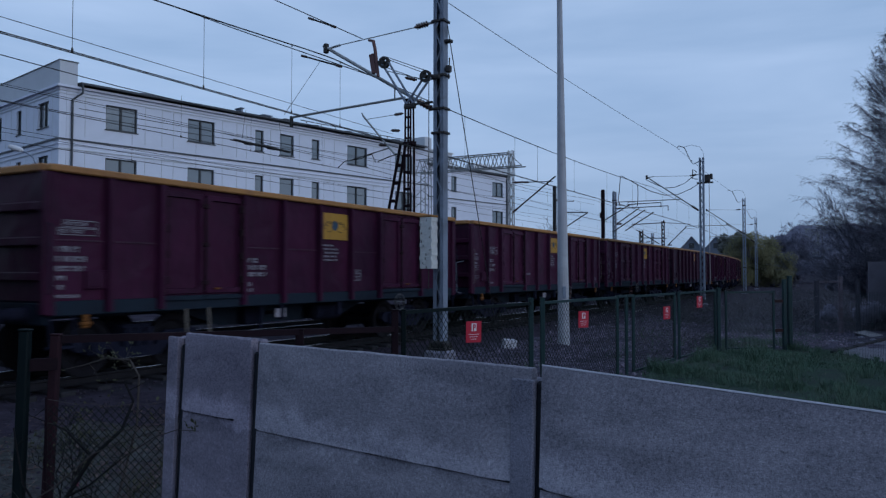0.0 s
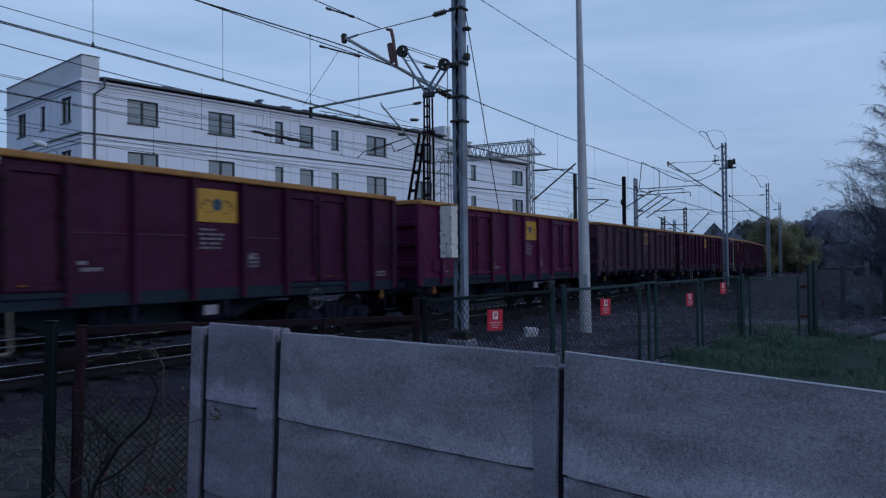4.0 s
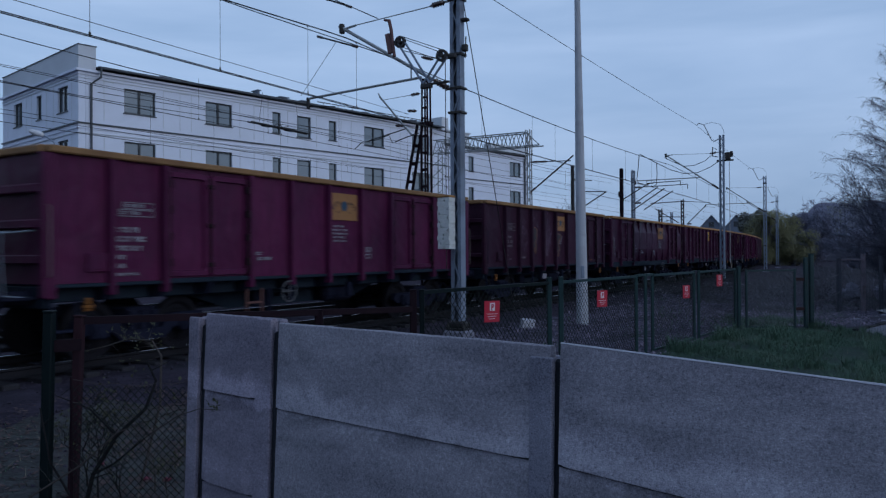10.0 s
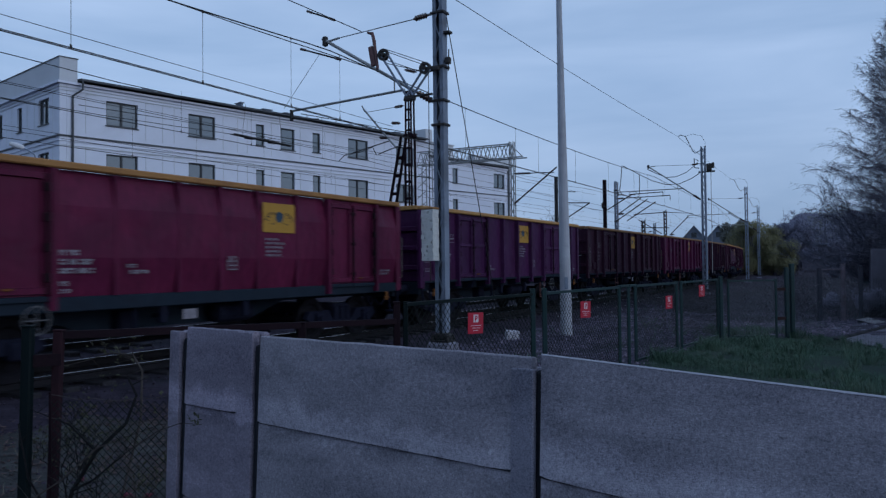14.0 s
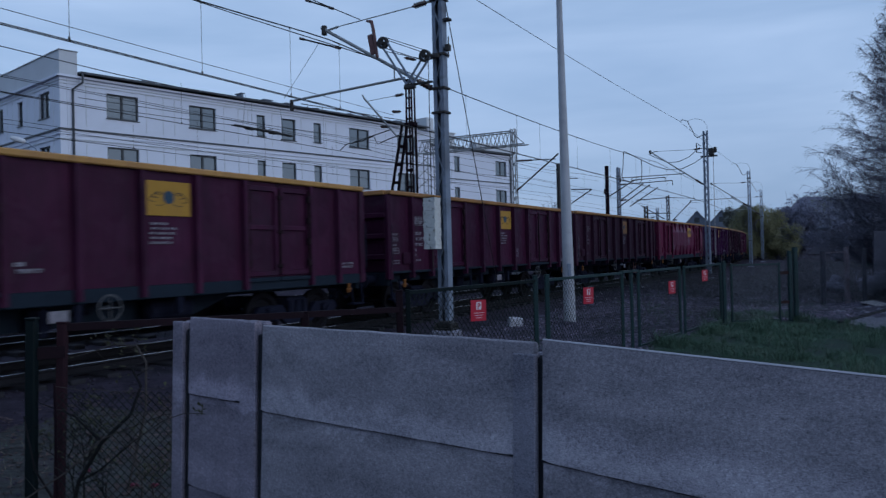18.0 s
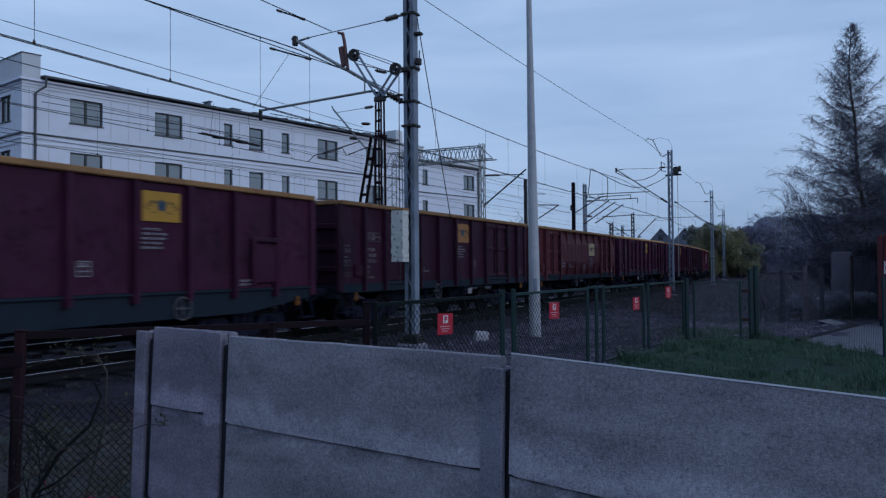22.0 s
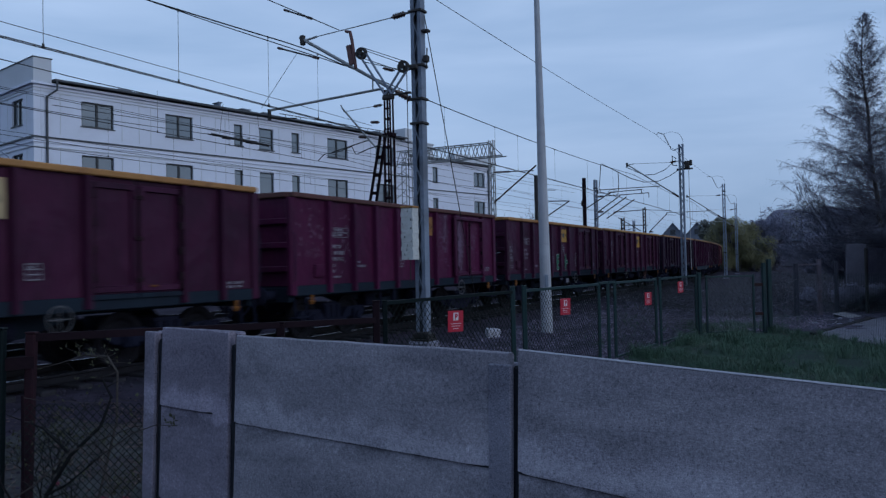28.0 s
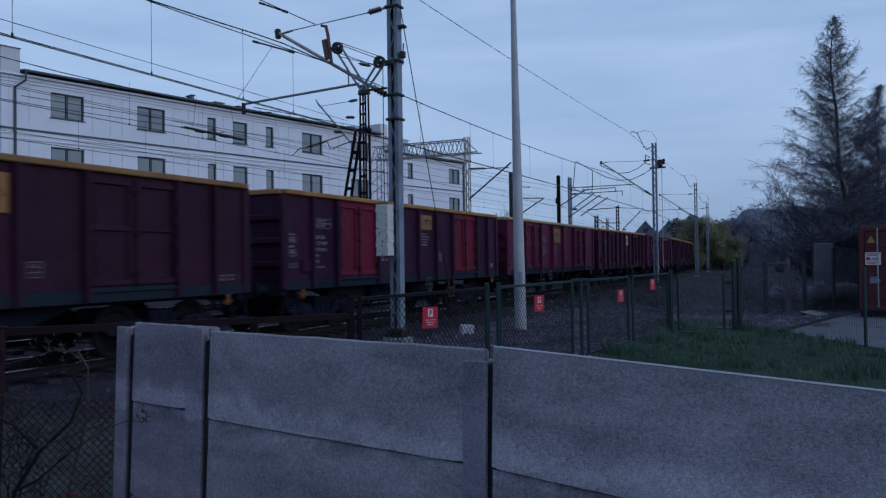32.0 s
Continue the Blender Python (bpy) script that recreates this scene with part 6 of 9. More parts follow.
    pole = thing("lamp_pole", "tall tapered pale concrete pole beside the track", "pole", Matrix.Translation((4.2, 22.0, -0.45)) @ Matrix.Rotation(radians(-0.5), 4, "Y"))
    part("shaft", Mesh().lathe([(0.175, 0), (0.172, 0.4), (0.155, 2.5), (0.13, 5.0), (0.085, 9.0), (0.07, 11.5)], Matrix.Identity(4), 18), POLE, pole)
    part("hatch", Mesh().soft_box(-0.05, 0.05, -0.185, -0.15, 1.4, 1.75, 0.01), GREY_STEEL, pole)


# ---- the goods train ----
SIDE, FLOOR_Z, TOP_Z = -1.37, 1.25, 3.20
BULGE = ((1.25, -1.30), (1.85, -1.42), (2.65, -1.42), (3.20, -1.30))
BAYS = {
    "doors": (("plain", 1.03), ("plain", 1.03), ("door", 1.0), ("door", 1.0), ("plain", 1.17), ("plain", 1.2), ("logo", 1.2), ("plain", 1.2), ("door", 1.0), ("door", 1.0), ("plain", 0.98), ("plain", 0.97)),
    "wide": (("plain", 1.9), ("door", 1.05), ("door", 0.98), ("plain", 1.65), ("logo", 1.64), ("plain", 1.73), ("door", 0.95), ("door", 1.04), ("plain", 1.86)),
    "round": (("plain", 1.2), ("door", 0.95), ("door", 1.0), ("swell", 1.13), ("swell", 1.3), ("swell", 1.0), ("swell", 1.0), ("logo_swell", 1.19), ("swell", 1.05), ("door", 0.95), ("door", 0.95), ("swell", 1.08)),
    "plain": (("plain", 1.31), ("plain", 1.04), ("plain", 1.0), ("plain", 1.04), ("plain", 1.1), ("logo", 1.13), ("plain", 1.28), ("door", 1.0), ("door", 1.0), ("plain", 1.04)),
    "deep": (("plain", 1.27), ("plain", 1.27), ("plain", 1.21), ("plain", 1.28), ("plain", 1.28), ("logo", 1.22), ("plain", 1.19), ("plain", 1.25), ("plain", 1.33)),
}


def bay_panel(w, swell):
    """A side sheet: slightly dished when flat, folded in three when the side swells."""
    m = Mesh()
    rows = BULGE if swell else ((FLOOR_Z, SIDE), (1.7, SIDE + 0.008), (2.7, SIDE + 0.008), (TOP_Z, SIDE))
    k = len(rows)
    for x in (0.0, w / 2, w):
        dish = 0.006 if (x == w / 2 and not swell) else 0.0
        m.v += [(x, y + dish, z) for z, y in rows]
        m.v += [(x, y + 0.05, z) for z, y in rows]
    for c in range(2):
        o, q = c * 2 * k, (c + 1) * 2 * k
        for i in range(k - 1):
            m.f.append((o + i, q + i, q + i + 1, o + i + 1))
            m.f.append((q + k + i, o + k + i, o + k + i + 1, q + k + i + 1))
        m.f.append((o, o + k, q + k, q))
        m.f.append((o + k - 1, q + k - 1, q + 2 * k - 1, o + 2 * k - 1))
    for o, flip in ((0, False), (4 * k, True)):
        ring = tuple(range(o, o + k)) + tuple(reversed(range(o + k, o + 2 * k)))
        m.f.append(tuple(reversed(ring)) if flip else ring)
    return m


def rib_mesh(swell):
    m = Mesh()
    rows = ((1.06, SIDE + 0.01), (3.19, SIDE + 0.01)) if not swell else [(z, y + 0.02) for z, y in BULGE]
    out, b, c = (-1.492, 0.062, 0.046) if not swell else (-1.426, 0.035, 0.03)
    for i, (z, y) in enumerate(rows):
        m.v += [(-b, y, z), (b, y, z), (c, out, z), (-c, out, z)]
    n = len(rows)
    for i in range(n - 1):
        for j in range(4):
            m.f.append((i * 4 + j, i * 4 + (j + 1) % 4, i * 4 + 4 + (j + 1) % 4, i * 4 + 4 + j))
    m.f += [(3, 2, 1, 0), (4 * n - 4, 4 * n - 3, 4 * n - 2, 4 * n - 1)]
    return m


def door_mesh(w):
    """The sheet of a door leaf."""
    return Mesh().box(0.02, w - 0.02, SIDE, SIDE + 0.05, FLOOR_Z + 0.03, TOP_Z)


def door_frame(w):
    """The raised frame of a door leaf with cut corners, as one ring."""
    m = Mesh()
    x0, x1, z0, z1, b, c = 0.03, w - 0.03, FLOOR_Z + 0.05, TOP_Z - 0.08, 0.11, 0.025

    def ring(x0, x1, z0, z1, c):
        return [(x0 + c, z0), (x1 - c, z0), (x1, z0 + c), (x1, z1 - c), (x1 - c, z1), (x0 + c, z1), (x0, z1 - c), (x0, z0 + c)]

    loops = [(ring(x0, x1, z0, z1, c), SIDE), (ring(x0 + 0.012, x1 - 0.012, z0 + 0.012, z1 - 0.012, c), SIDE - 0.06), (ring(x0 + b - 0.012, x1 - b + 0.012, z0 + b - 0.012, z1 - b + 0.012, c), SIDE - 0.06), (ring(x0 + b, x1 - b, z0 + b, z1 - b, c), SIDE)]
    for pts, y in loops:
        m.v += [(x, y, z) for x, z in pts]
    for k in range(3):
        for i in range(8):
            j = (i + 1) % 8
            m.f.append((k * 8 + i, k * 8 + j, k * 8 + 8 + j, k * 8 + 8 + i))
    return m


def latch_mesh():
    m = Mesh().rod((0, SIDE - 0.075, FLOOR_Z + 0.1), (0, SIDE - 0.075, TOP_Z - 0.15), 0.022, None, 6)
    for z in (FLOOR_Z + 0.25, FLOOR_Z + 0.95, TOP_Z - 0.3):
        m.soft_box(-0.07, 0.07, SIDE - 0.1, SIDE - 0.04, z - 0.04, z + 0.04, 0.01)
    return m


def hinge_mesh():
    """The hinge rod of a door leaf with its barrels and straps."""
    m = Mesh().rod((0, SIDE - 0.085, FLOOR_Z + 0.06), (0, SIDE - 0.085, TOP_Z - 0.1), 0.026, None, 6)
    for z in (FLOOR_Z + 0.3, FLOOR_Z + 0.75, FLOOR_Z + 1.2, TOP_Z - 0.3):
        m.soft_box(-0.05, 0.05, SIDE - 0.115, SIDE - 0.05, z - 0.07, z + 0.07, 0.012)
    return m


def buffer_mesh():
    m = Matrix.Rotation(radians(90), 4, "Y")
    return Mesh().lathe([(0.13, 0), (0.13, 0.03), (0.10, 0.05), (0.10, 0.32), (0.075, 0.34), (0.075, 0.48), (0.21, 0.50), (0.225, 0.53), (0.20, 0.56)], m, 16)


def bogie_frame():
    m = Mesh()
    for sy in (-1, 1):
        y = sy * 1.0
        p = [(-1.35, 0.50), (-1.25, 0.66), (-0.55, 0.66), (-0.35, 0.42), (0.35, 0.42), (0.55, 0.66), (1.25, 0.66), (1.35, 0.50), (1.2, 0.40), (0.62, 0.42), (0.42, 0.24), (-0.42, 0.24), (-0.62, 0.42), (-1.2, 0.40)]
        k = len(p)
        m.add([(x, y - 0.06, z) for x, z in p] + [(x, y + 0.06, z) for x, z in p],
              [(i, (i + 1) % k, k + (i + 1) % k, k + i) for i in range(k)] + [tuple(reversed(range(k))), tuple(range(k, 2 * k))])
        for x in (-0.9, 0.9):
            m.soft_box(x - 0.16, x + 0.16, y - 0.16, y + 0.12, 0.33, 0.62, 0.03)
            m.rod((x, y - 0.2, 0.46), (x, y - 0.10, 0.46), 0.11, None, 12)
        for x in (-0.22, 0.0, 0.22):
            m.rod((x, y, 0.42), (x, y, 0.74), 0.085, None, 10)
    m.soft_box(-0.3, 0.3, -1.0, 1.0, 0.55, 0.80, 0.03)
    return m


def wheelset_mesh():
    m = Mesh().rod((0, -0.95, 0), (0, 0.95, 0), 0.08, None, 10)
    for y in (-0.753, 0.753):
        k = -1 if y > 0 else 1
        m.lathe([(0.10, -0.09), (0.16, -0.07), (0.34, -0.03), (0.38, -0.07), (0.46, -0.068), (0.463, 0.045), (0.495, 0.066), (0.49, 0.08), (0.38, 0.08), (0.33, 0.02), (0.15, 0.07), (0.10, 0.09)],
                Matrix.Translation((0, y, 0)) @ Matrix.Rotation(radians(90 * k), 4, "X"), 28)
    for y in (-0.83, 0.83):
        for i in range(6):
            a = i * math.pi / 3
            m.rod((0.25 * math.cos(a), y, 0.25 * math.sin(a)), (0.25 * math.cos(a), y + (0.02 if y > 0 else -0.02), 0.25 * math.sin(a)), 0.03, None, 6)
    return m


def words(m, x, z, h, lengths, rng):
    """One stencilled line as bars: a bar for each sign, a gap between words; (x, z) is its upper left."""
    for n in lengths:
        for _ in range(n):
            w = h * rng.uniform(0.42, 0.62)
            cut = rng.random()
            if cut < 0.45:
                m.box(x, x + w, -0.003, 0.0, z - h, z)
            elif cut < 0.75:
                m.box(x, x + w * 0.45, -0.003, 0.0, z - h, z)
                m.box(x + w * 0.45, x + w, -0.003, 0.0, z - h * 0.4, z)
            else:
                m.box(x, x + w, -0.003, 0.0, z - h * 0.38, z)
                m.box(x, x + w, -0.003, 0.0, z - h, z - h * 0.62)
            x += w + h * 0.16
        x += h * 0.55


def frame_lines(m, x0, x1, z0, z1, columns, rows, r=0.006):
    """A ruled table."""
    for i in range(columns + 1):
        x = x0 + (x1 - x0) * i / columns
        m.box(x - r, x + r, -0.003, 0.0, z0, z1)
    for i in range(rows + 1):
        z = z0 + (z1 - z0) * i / rows
        m.box(x0, x1, -0.0034, 0.0, z - r, z + r)


def stencil(kind, rng):
    """The stencilled blocks of a goods wagon, their upper left at the origin."""
    m = Mesh()
    if kind == "block":
        # two boxed rows, then the wagon's long number and its marks
        frame_lines(m, 0.08, 0.66, -0.10, 0.0, 1, 1)
        words(m, 0.11, -0.02, 0.055, (2, 4, 2), rng)
        frame_lines(m, 0.0, 0.66, -0.22, -0.12, 1, 1)
        words(m, 0.03, -0.14, 0.055, (3, 1, 5), rng)
        for z, h, row in ((-0.40, 0.085, (1, 3, 2)), (-0.55, 0.085, (2, 2, 4)), (-0.70, 0.08, (5, 2, 1)), (-0.85, 0.07, (4,)), (-0.99, 0.07, (1, 2)), (-1.14, 0.045, (5, 4, 3))):
            words(m, -0.06, z, h, row, rng)
    elif kind == "number":
        for z, h, row in ((0.0, 0.085, (2, 3)), (-0.14, 0.085, (2, 2, 4)), (-0.28, 0.08, (5, 3, 1)), (-0.48, 0.07, (3,)), (-0.60, 0.06, (2, 2))):
            words(m, -0.06, z, h, row, rng)
    elif kind == "boxes":
        words(m, 0.0, 0.0, 0.05, (2, 1, 2), rng)
        frame_lines(m, 0.0, 0.26, -0.20, -0.10, 1, 1)
        words(m, 0.04, -0.125, 0.05, (3, 2), rng)
        words(m, 0.0, -0.28, 0.045, (6,), rng)
        frame_lines(m, 0.0, 0.28, -0.52, -0.38, 2, 2)
        words(m, 0.03, -0.40, 0.04, (2, 2), rng)
        frame_lines(m, 0.0, 0.30, -0.78, -0.70, 3, 1)
    elif kind == "paragraph":
        for i, row in enumerate(((7, 6), (8, 5, 6), (4, 9, 5), (6, 10), (9, 4, 3))):
            words(m, rng.uniform(0.0, 0.06), -i * 0.082, 0.040, row, rng)
    elif kind == "square":
        frame_lines(m, 0, 0.24, -0.24, 0.0, 2, 3, 0.008)
        words(m, 0.03, -0.03, 0.05, (2, 1), rng)
    elif kind == "small":
        words(m, 0, 0, 0.06, (4,), rng)
        words(m, 0.05, -0.10, 0.06, (9,), rng)
    else:
        words(m, 0, 0, 0.045, (6, 8), rng)
        words(m, 0, -0.075, 0.045, (7, 6), rng)
    return m


def flakes(rng, w, h, count):
    """Pale paint left in upright flakes, from the origin to w, h."""
    m = Mesh()
    for _ in range(count * 2):
        x, z = rng.gauss(w / 2, w / 4), rng.gauss(h / 2, h / 4)
        a, b = rng.uniform(0.004, 0.014), rng.uniform(0.01, 0.06)
        m.add([(x - a, 0, z - b * 0.6), (x + a * 0.7, 0, z - b), (x + a, 0, z + b * 0.5), (x - a * 0.4, 0, z + b)], [(0, 1, 2, 3)])
    return m


def outline_figure(points, parent, x, y, z):
    """A sprayed figure: dark fill with an orange outline."""
    k = len(points)
    fill = Mesh().add([(a, 0, b) for a, b in points] + [(a, -0.002, b) for a, b in points], [tuple(range(k, 2 * k))] + [(i, (i + 1) % k, k + (i + 1) % k, k + i) for i in range(k)])
    f = part("spray_fill", fill, LOGO_DARK, parent, "dark sprayed fill", Matrix.Translation((x, y, z)))
    part("spray_edge", Mesh().tube([(a, -0.004, b) for a, b in points] + [(points[0][0], -0.004, points[0][1])], 0.011, 4), GRAF_ORANGE, f, "orange sprayed outline")


def wagon(spec):
    """One open goods wagon; x ahead, -y towards the viewer, z from the rail."""
    k, shape, length, paint, door_paint, rail_mat, logo_mat, logo_size, two, platform, extra, label = spec
    rng = random.Random(100 + k)
    body = PAINT[paint]
    half = (length - 1.24) / 2
    g = thing("goods_wagon", label, "wagon", group="wagons of the goods train")
    bays = BAYS[shape]
    scale_x = 2 * half / sum(w for _, w in bays)
    x = -half
    swell = shape == "round"
    edges = [x]
    text_spots = []
    fish = shape == "deep"
    recessed = k in (0, 5, 6, 7, 8, 10, 11, 16)
    for i, (kind, w) in enumerate(bays):
        w *= scale_x
        if kind == "door":
            d = part("door", shared(("door", round(w, 3)), lambda: door_mesh(w)), PAINT[door_paint], g, "" if door_paint == paint else "bright red door leaf", Matrix.Translation((x, 0, 0)))
            part("door_frame", shared(("door_frame", round(w, 3)), lambda: door_frame(w)), PAINT[door_paint], d)
            if two:
                part("middle_bar", shared(("middle_bar", round(w, 3)), lambda: Mesh().soft_box(0.145, w - 0.145, SIDE - 0.045, SIDE, FLOOR_Z + 0.98, FLOOR_Z + 1.08, 0.012)), PAINT[door_paint], d)
            outer = not (i and bays[i - 1][0] == "door")
            part("hinge", shared(("hinge",), hinge_mesh), SPOT, d, "dark hinge rod", Matrix.Translation((0.085 if outer else w - 0.085, 0, 0)))
            part("door_sill", shared(("door_sill", round(w, 3)), lambda: Mesh().soft_box(0.02, w - 0.02, SIDE - 0.07, SIDE, FLOOR_Z - 0.06, FLOOR_Z + 0.02, 0.01)), SILL, d)
            if i and bays[i - 1][0] == "door":
                part("latch", shared(("latch",), latch_mesh), SPOT, g, "dark locking rod", Matrix.Translation((x, 0, 0)))
                if rng.random() < 0.7:
                    part("catch", Mesh().soft_box(-0.07, 0.07, SIDE - 0.10, SIDE - 0.06, 0, 0.035, 0.01), TAG, g, "orange door catch", Matrix.Translation((x + 0.3, 0, FLOOR_Z + 0.12)))
        else:
            part("side_panel", shared(("side_panel", round(w, 3), "swell" in kind), lambda: bay_panel(w, "swell" in kind)), body, g, "", Matrix.Translation((x, 0, 0)))
            if "logo" in kind and logo_mat:
                y = (SIDE if not swell else -1.425) - 0.016
                lw = min(w - 0.14, 1.02 * logo_size)
                lh = lw * 0.62
                c, z = x + w / 2, TOP_Z - 0.16 - lh / 2
                if swell:
                    z -= 0.06 if k != 13 else 0.30
                plate = part("emblem_plate", Mesh().soft_box(-lw / 2, lw / 2, -0.004, 0.004, -lh / 2, lh / 2, 0.002), logo_mat, g, "yellow plate with a blue disc emblem", Matrix.Translation((c, y, z)))
                part("emblem_disc", Mesh().rod((0, -0.005, 0.02), (0, -0.009, 0.02), lh * 0.19, None, 16), LOGO_BLUE, plate)
                wing = Mesh()
                for sgn in (-1, 1):
                    arc = [(sgn * lw * (0.10 + 0.034 * j), lh * (0.10 + 0.10 * math.sin(j * 0.36) - 0.0012 * j * j)) for j in range(11)]
                    wing.tube([(a, -0.007, b) for a, b in arc], 0.009, 4)
                    for j in (6, 8, 10):
                        a, b = arc[j]
                        wing.bar((a, -0.007, b), (a - sgn * lw * 0.12, -0.007, b - 0.03), 0.004, 0.014)
                    wing.tube([(sgn * lw * 0.12, -0.007, -lh * 0.16), (sgn * lw * 0.2, -0.007, -lh * 0.22), (sgn * lw * 0.3, -0.007, -lh * 0.2)], 0.007, 4)
                part("emblem_marks", wing, LOGO_DARK, plate)
                tagged(part("lettering", stencil("paragraph", rng), WHITE_PAINT, g, "white stencilled lines", Matrix.Translation((x + 0.16, y - 0.002, z - lh / 2 - 0.12))), kind="stuff")
            else:
                text_spots.append((x, w, "swell" in kind))
        x += w
        edges.append(x)
    for e in edges[1:-1]:
        j = edges.index(e)
        near_door = bays[j - 1][0] == "door" and bays[j][0] == "door"
        if near_door:
            continue
        sw = "swell" in bays[j - 1][0] and "swell" in bays[j][0]
        part("rib", shared(("rib", sw), lambda: rib_mesh(sw)), body, g, "", Matrix.Translation((e, 0, 0)))
    for e in (edges[0] + 0.05, edges[-1] - 0.05):
        part("corner_post", shared(("corner_post",), lambda: Mesh().soft_box(-0.06, 0.06, SIDE - 0.06, SIDE + 0.04, 1.03, TOP_Z, 0.015)), body, g, "", Matrix.Translation((e, 0, 0)))
    if k in (-1, 1, 2, 7, 17):
        for tx, tw, _sw in text_spots:
            part("seam", shared(("seam", round(tw, 3)), lambda: Mesh().box(0.06, tw - 0.06, SIDE - 0.006, SIDE + 0.004, 2.17, 2.19)), PAINT["faded"], g, "", Matrix.Translation((tx, 0, 0)))
    # stencils
    for spot, (kind, z) in enumerate((("boxes", 2.32), ("block", 2.62), ("small", 1.72), ("", 0), ("square", 1.80), ("", 0), ("foot", 1.50))):
        if not kind or spot >= len(text_spots) or rng.random() < 0.08:
            continue
        tx, tw, sw = text_spots[spot]
        y = -1.428 if sw else SIDE - 0.014
        if sw and kind in ("block", "boxes"):
            kind, z = "number", 2.02
        if k == -1 and spot < 3:
            if spot == 1:
                continue
            kind, z = ("block", 2.42) if spot == 0 else ("number", 2.02)
        elif spot == 0 and k in (1, 2, 3, 5, 9, 19, 20, 21):
            continue
        tagged(part("lettering", stencil(kind, rng), PALE_PRINT if k in (0, 5, 7, 10, 14, 16, 23) else WHITE_PAINT, g, "white stencilled lines", Matrix.Translation((tx + tw * 0.16, y, z + rng.uniform(-0.1, 0.1)))), kind="stuff")
    # a small hatch frame in the second panel
    hx, hw, sw = text_spots[0]
    part("hatch", shared(("hatch",), lambda: Mesh().soft_box(0, 0.36, SIDE - 0.05, SIDE, 1.42, 1.72, 0.012).soft_box(0.04, 0.32, SIDE - 0.06, SIDE - 0.05, 1.46, 1.68, 0.004)), body, g, "", Matrix.Translation((hx + hw * 0.6, 0, 0)))
    # tub: far side, ends, floor, rims
    part("far_side_wall", Mesh().box(-half, half, 1.32, 1.37, FLOOR_Z, TOP_Z), body, g)
    for sgn in (-1, 1):
        ew = part("end_wall", shared(("end_wall",), lambda: Mesh().box(-0.025, 0.025, -1.36, 1.36, FLOOR_Z, TOP_Z)), body, g, "", Matrix.Translation((sgn * (half - 0.025), 0, 0)))
        for z in (1.62, 2.15, 2.68):
            part("end_beam", shared(("end_beam",), lambda: Mesh().soft_box(-0.05, 0.05, -1.3, 1.3, -0.07, 0.07, 0.02)), body, ew, "", Matrix.Translation((sgn * 0.06, 0, z)))
        for y in (-1.36, 1.36):
            part("end_post", shared(("end_post",), lambda: Mesh().soft_box(-0.045, 0.045, -0.06, 0.06, 1.05, TOP_Z, 0.012)), body, ew, "", Matrix.Translation((sgn * 0.07, y, 0)))
    part("floor", shared(("floor", round(half, 3)), lambda: Mesh().box(-half + 0.02, half - 0.02, -1.3, 1.3, FLOOR_Z - 0.08, FLOOR_Z)), SOOT, g)
    for y0, y1 in ((SIDE - 0.10, SIDE + (0.15 if swell else 0.06)), (1.31, 1.47)):
        part("top_rail", shared(("top_rail", round(half, 3), y0), lambda: Mesh().soft_box(-half - 0.02, half + 0.02, y0, y1, TOP_Z + 0.002, TOP_Z + 0.112, 0.02)), rail_mat, g, "yellow painted rim")
    for sgn in (-1, 1):
        a, b = sorted((sgn * (half + 0.08), sgn * (half - 0.06)))
        part("end_rail", shared(("end_rail", sgn, round(half, 3)), lambda: Mesh().soft_box(a, b, SIDE + 0.065, 1.305, TOP_Z + 0.002, TOP_Z + 0.12, 0.02)), rail_mat, g, "yellow painted rim")
    # underframe
    def solebar():
        m = Mesh()
        if fish:
            for y in (-1.36,):
                p = [(-half, 1.24), (half, 1.24), (half, 1.0), (half - 2.2, 0.74), (-half + 2.2, 0.74), (-half, 1.0)]
                kk = len(p)
                m.add([(a, y, z) for a, z in p] + [(a, y + 0.05, z) for a, z in p], [(i, (i + 1) % kk, kk + (i + 1) % kk, kk + i) for i in range(kk)] + [tuple(reversed(range(kk))), tuple(range(kk, 2 * kk))])
            m.soft_box(-half, half, -1.42, -1.36, 1.19, 1.245, 0.01)
        elif recessed:
            m.soft_box(-half, half, -1.42, -1.30, 1.19, 1.245, 0.010)
            m.soft_box(-half, half, -1.06, -0.98, 0.96, 1.18, 0.012)
        else:
            m.soft_box(-half, half, -1.39, -1.31, 1.02, 1.245, 0.012)
        m.soft_box(-half, half, 1.31, 1.39, 1.02, 1.245, 0.012)
        for y in (-0.45, 0.45):
            m.box(-half, half, y - 0.05, y + 0.05, 0.92, 1.17)
            m.add([(-half + 3.4, y, 0.92), (-half + 4.4, y, 0.60), (half - 4.4, y, 0.60), (half - 3.4, y, 0.92), (-half + 3.4, y + 0.04, 0.92), (-half + 4.4, y + 0.04, 0.60), (half - 4.4, y + 0.04, 0.60), (half - 3.4, y + 0.04, 0.92)], [(0, 1, 2, 3), (7, 6, 5, 4), (0, 4, 5, 1), (1, 5, 6, 2), (2, 6, 7, 3)])
        return m
    part("underframe", shared(("underframe", fish, recessed, round(half, 3)), solebar), SILL, g, "dark underframe beams")
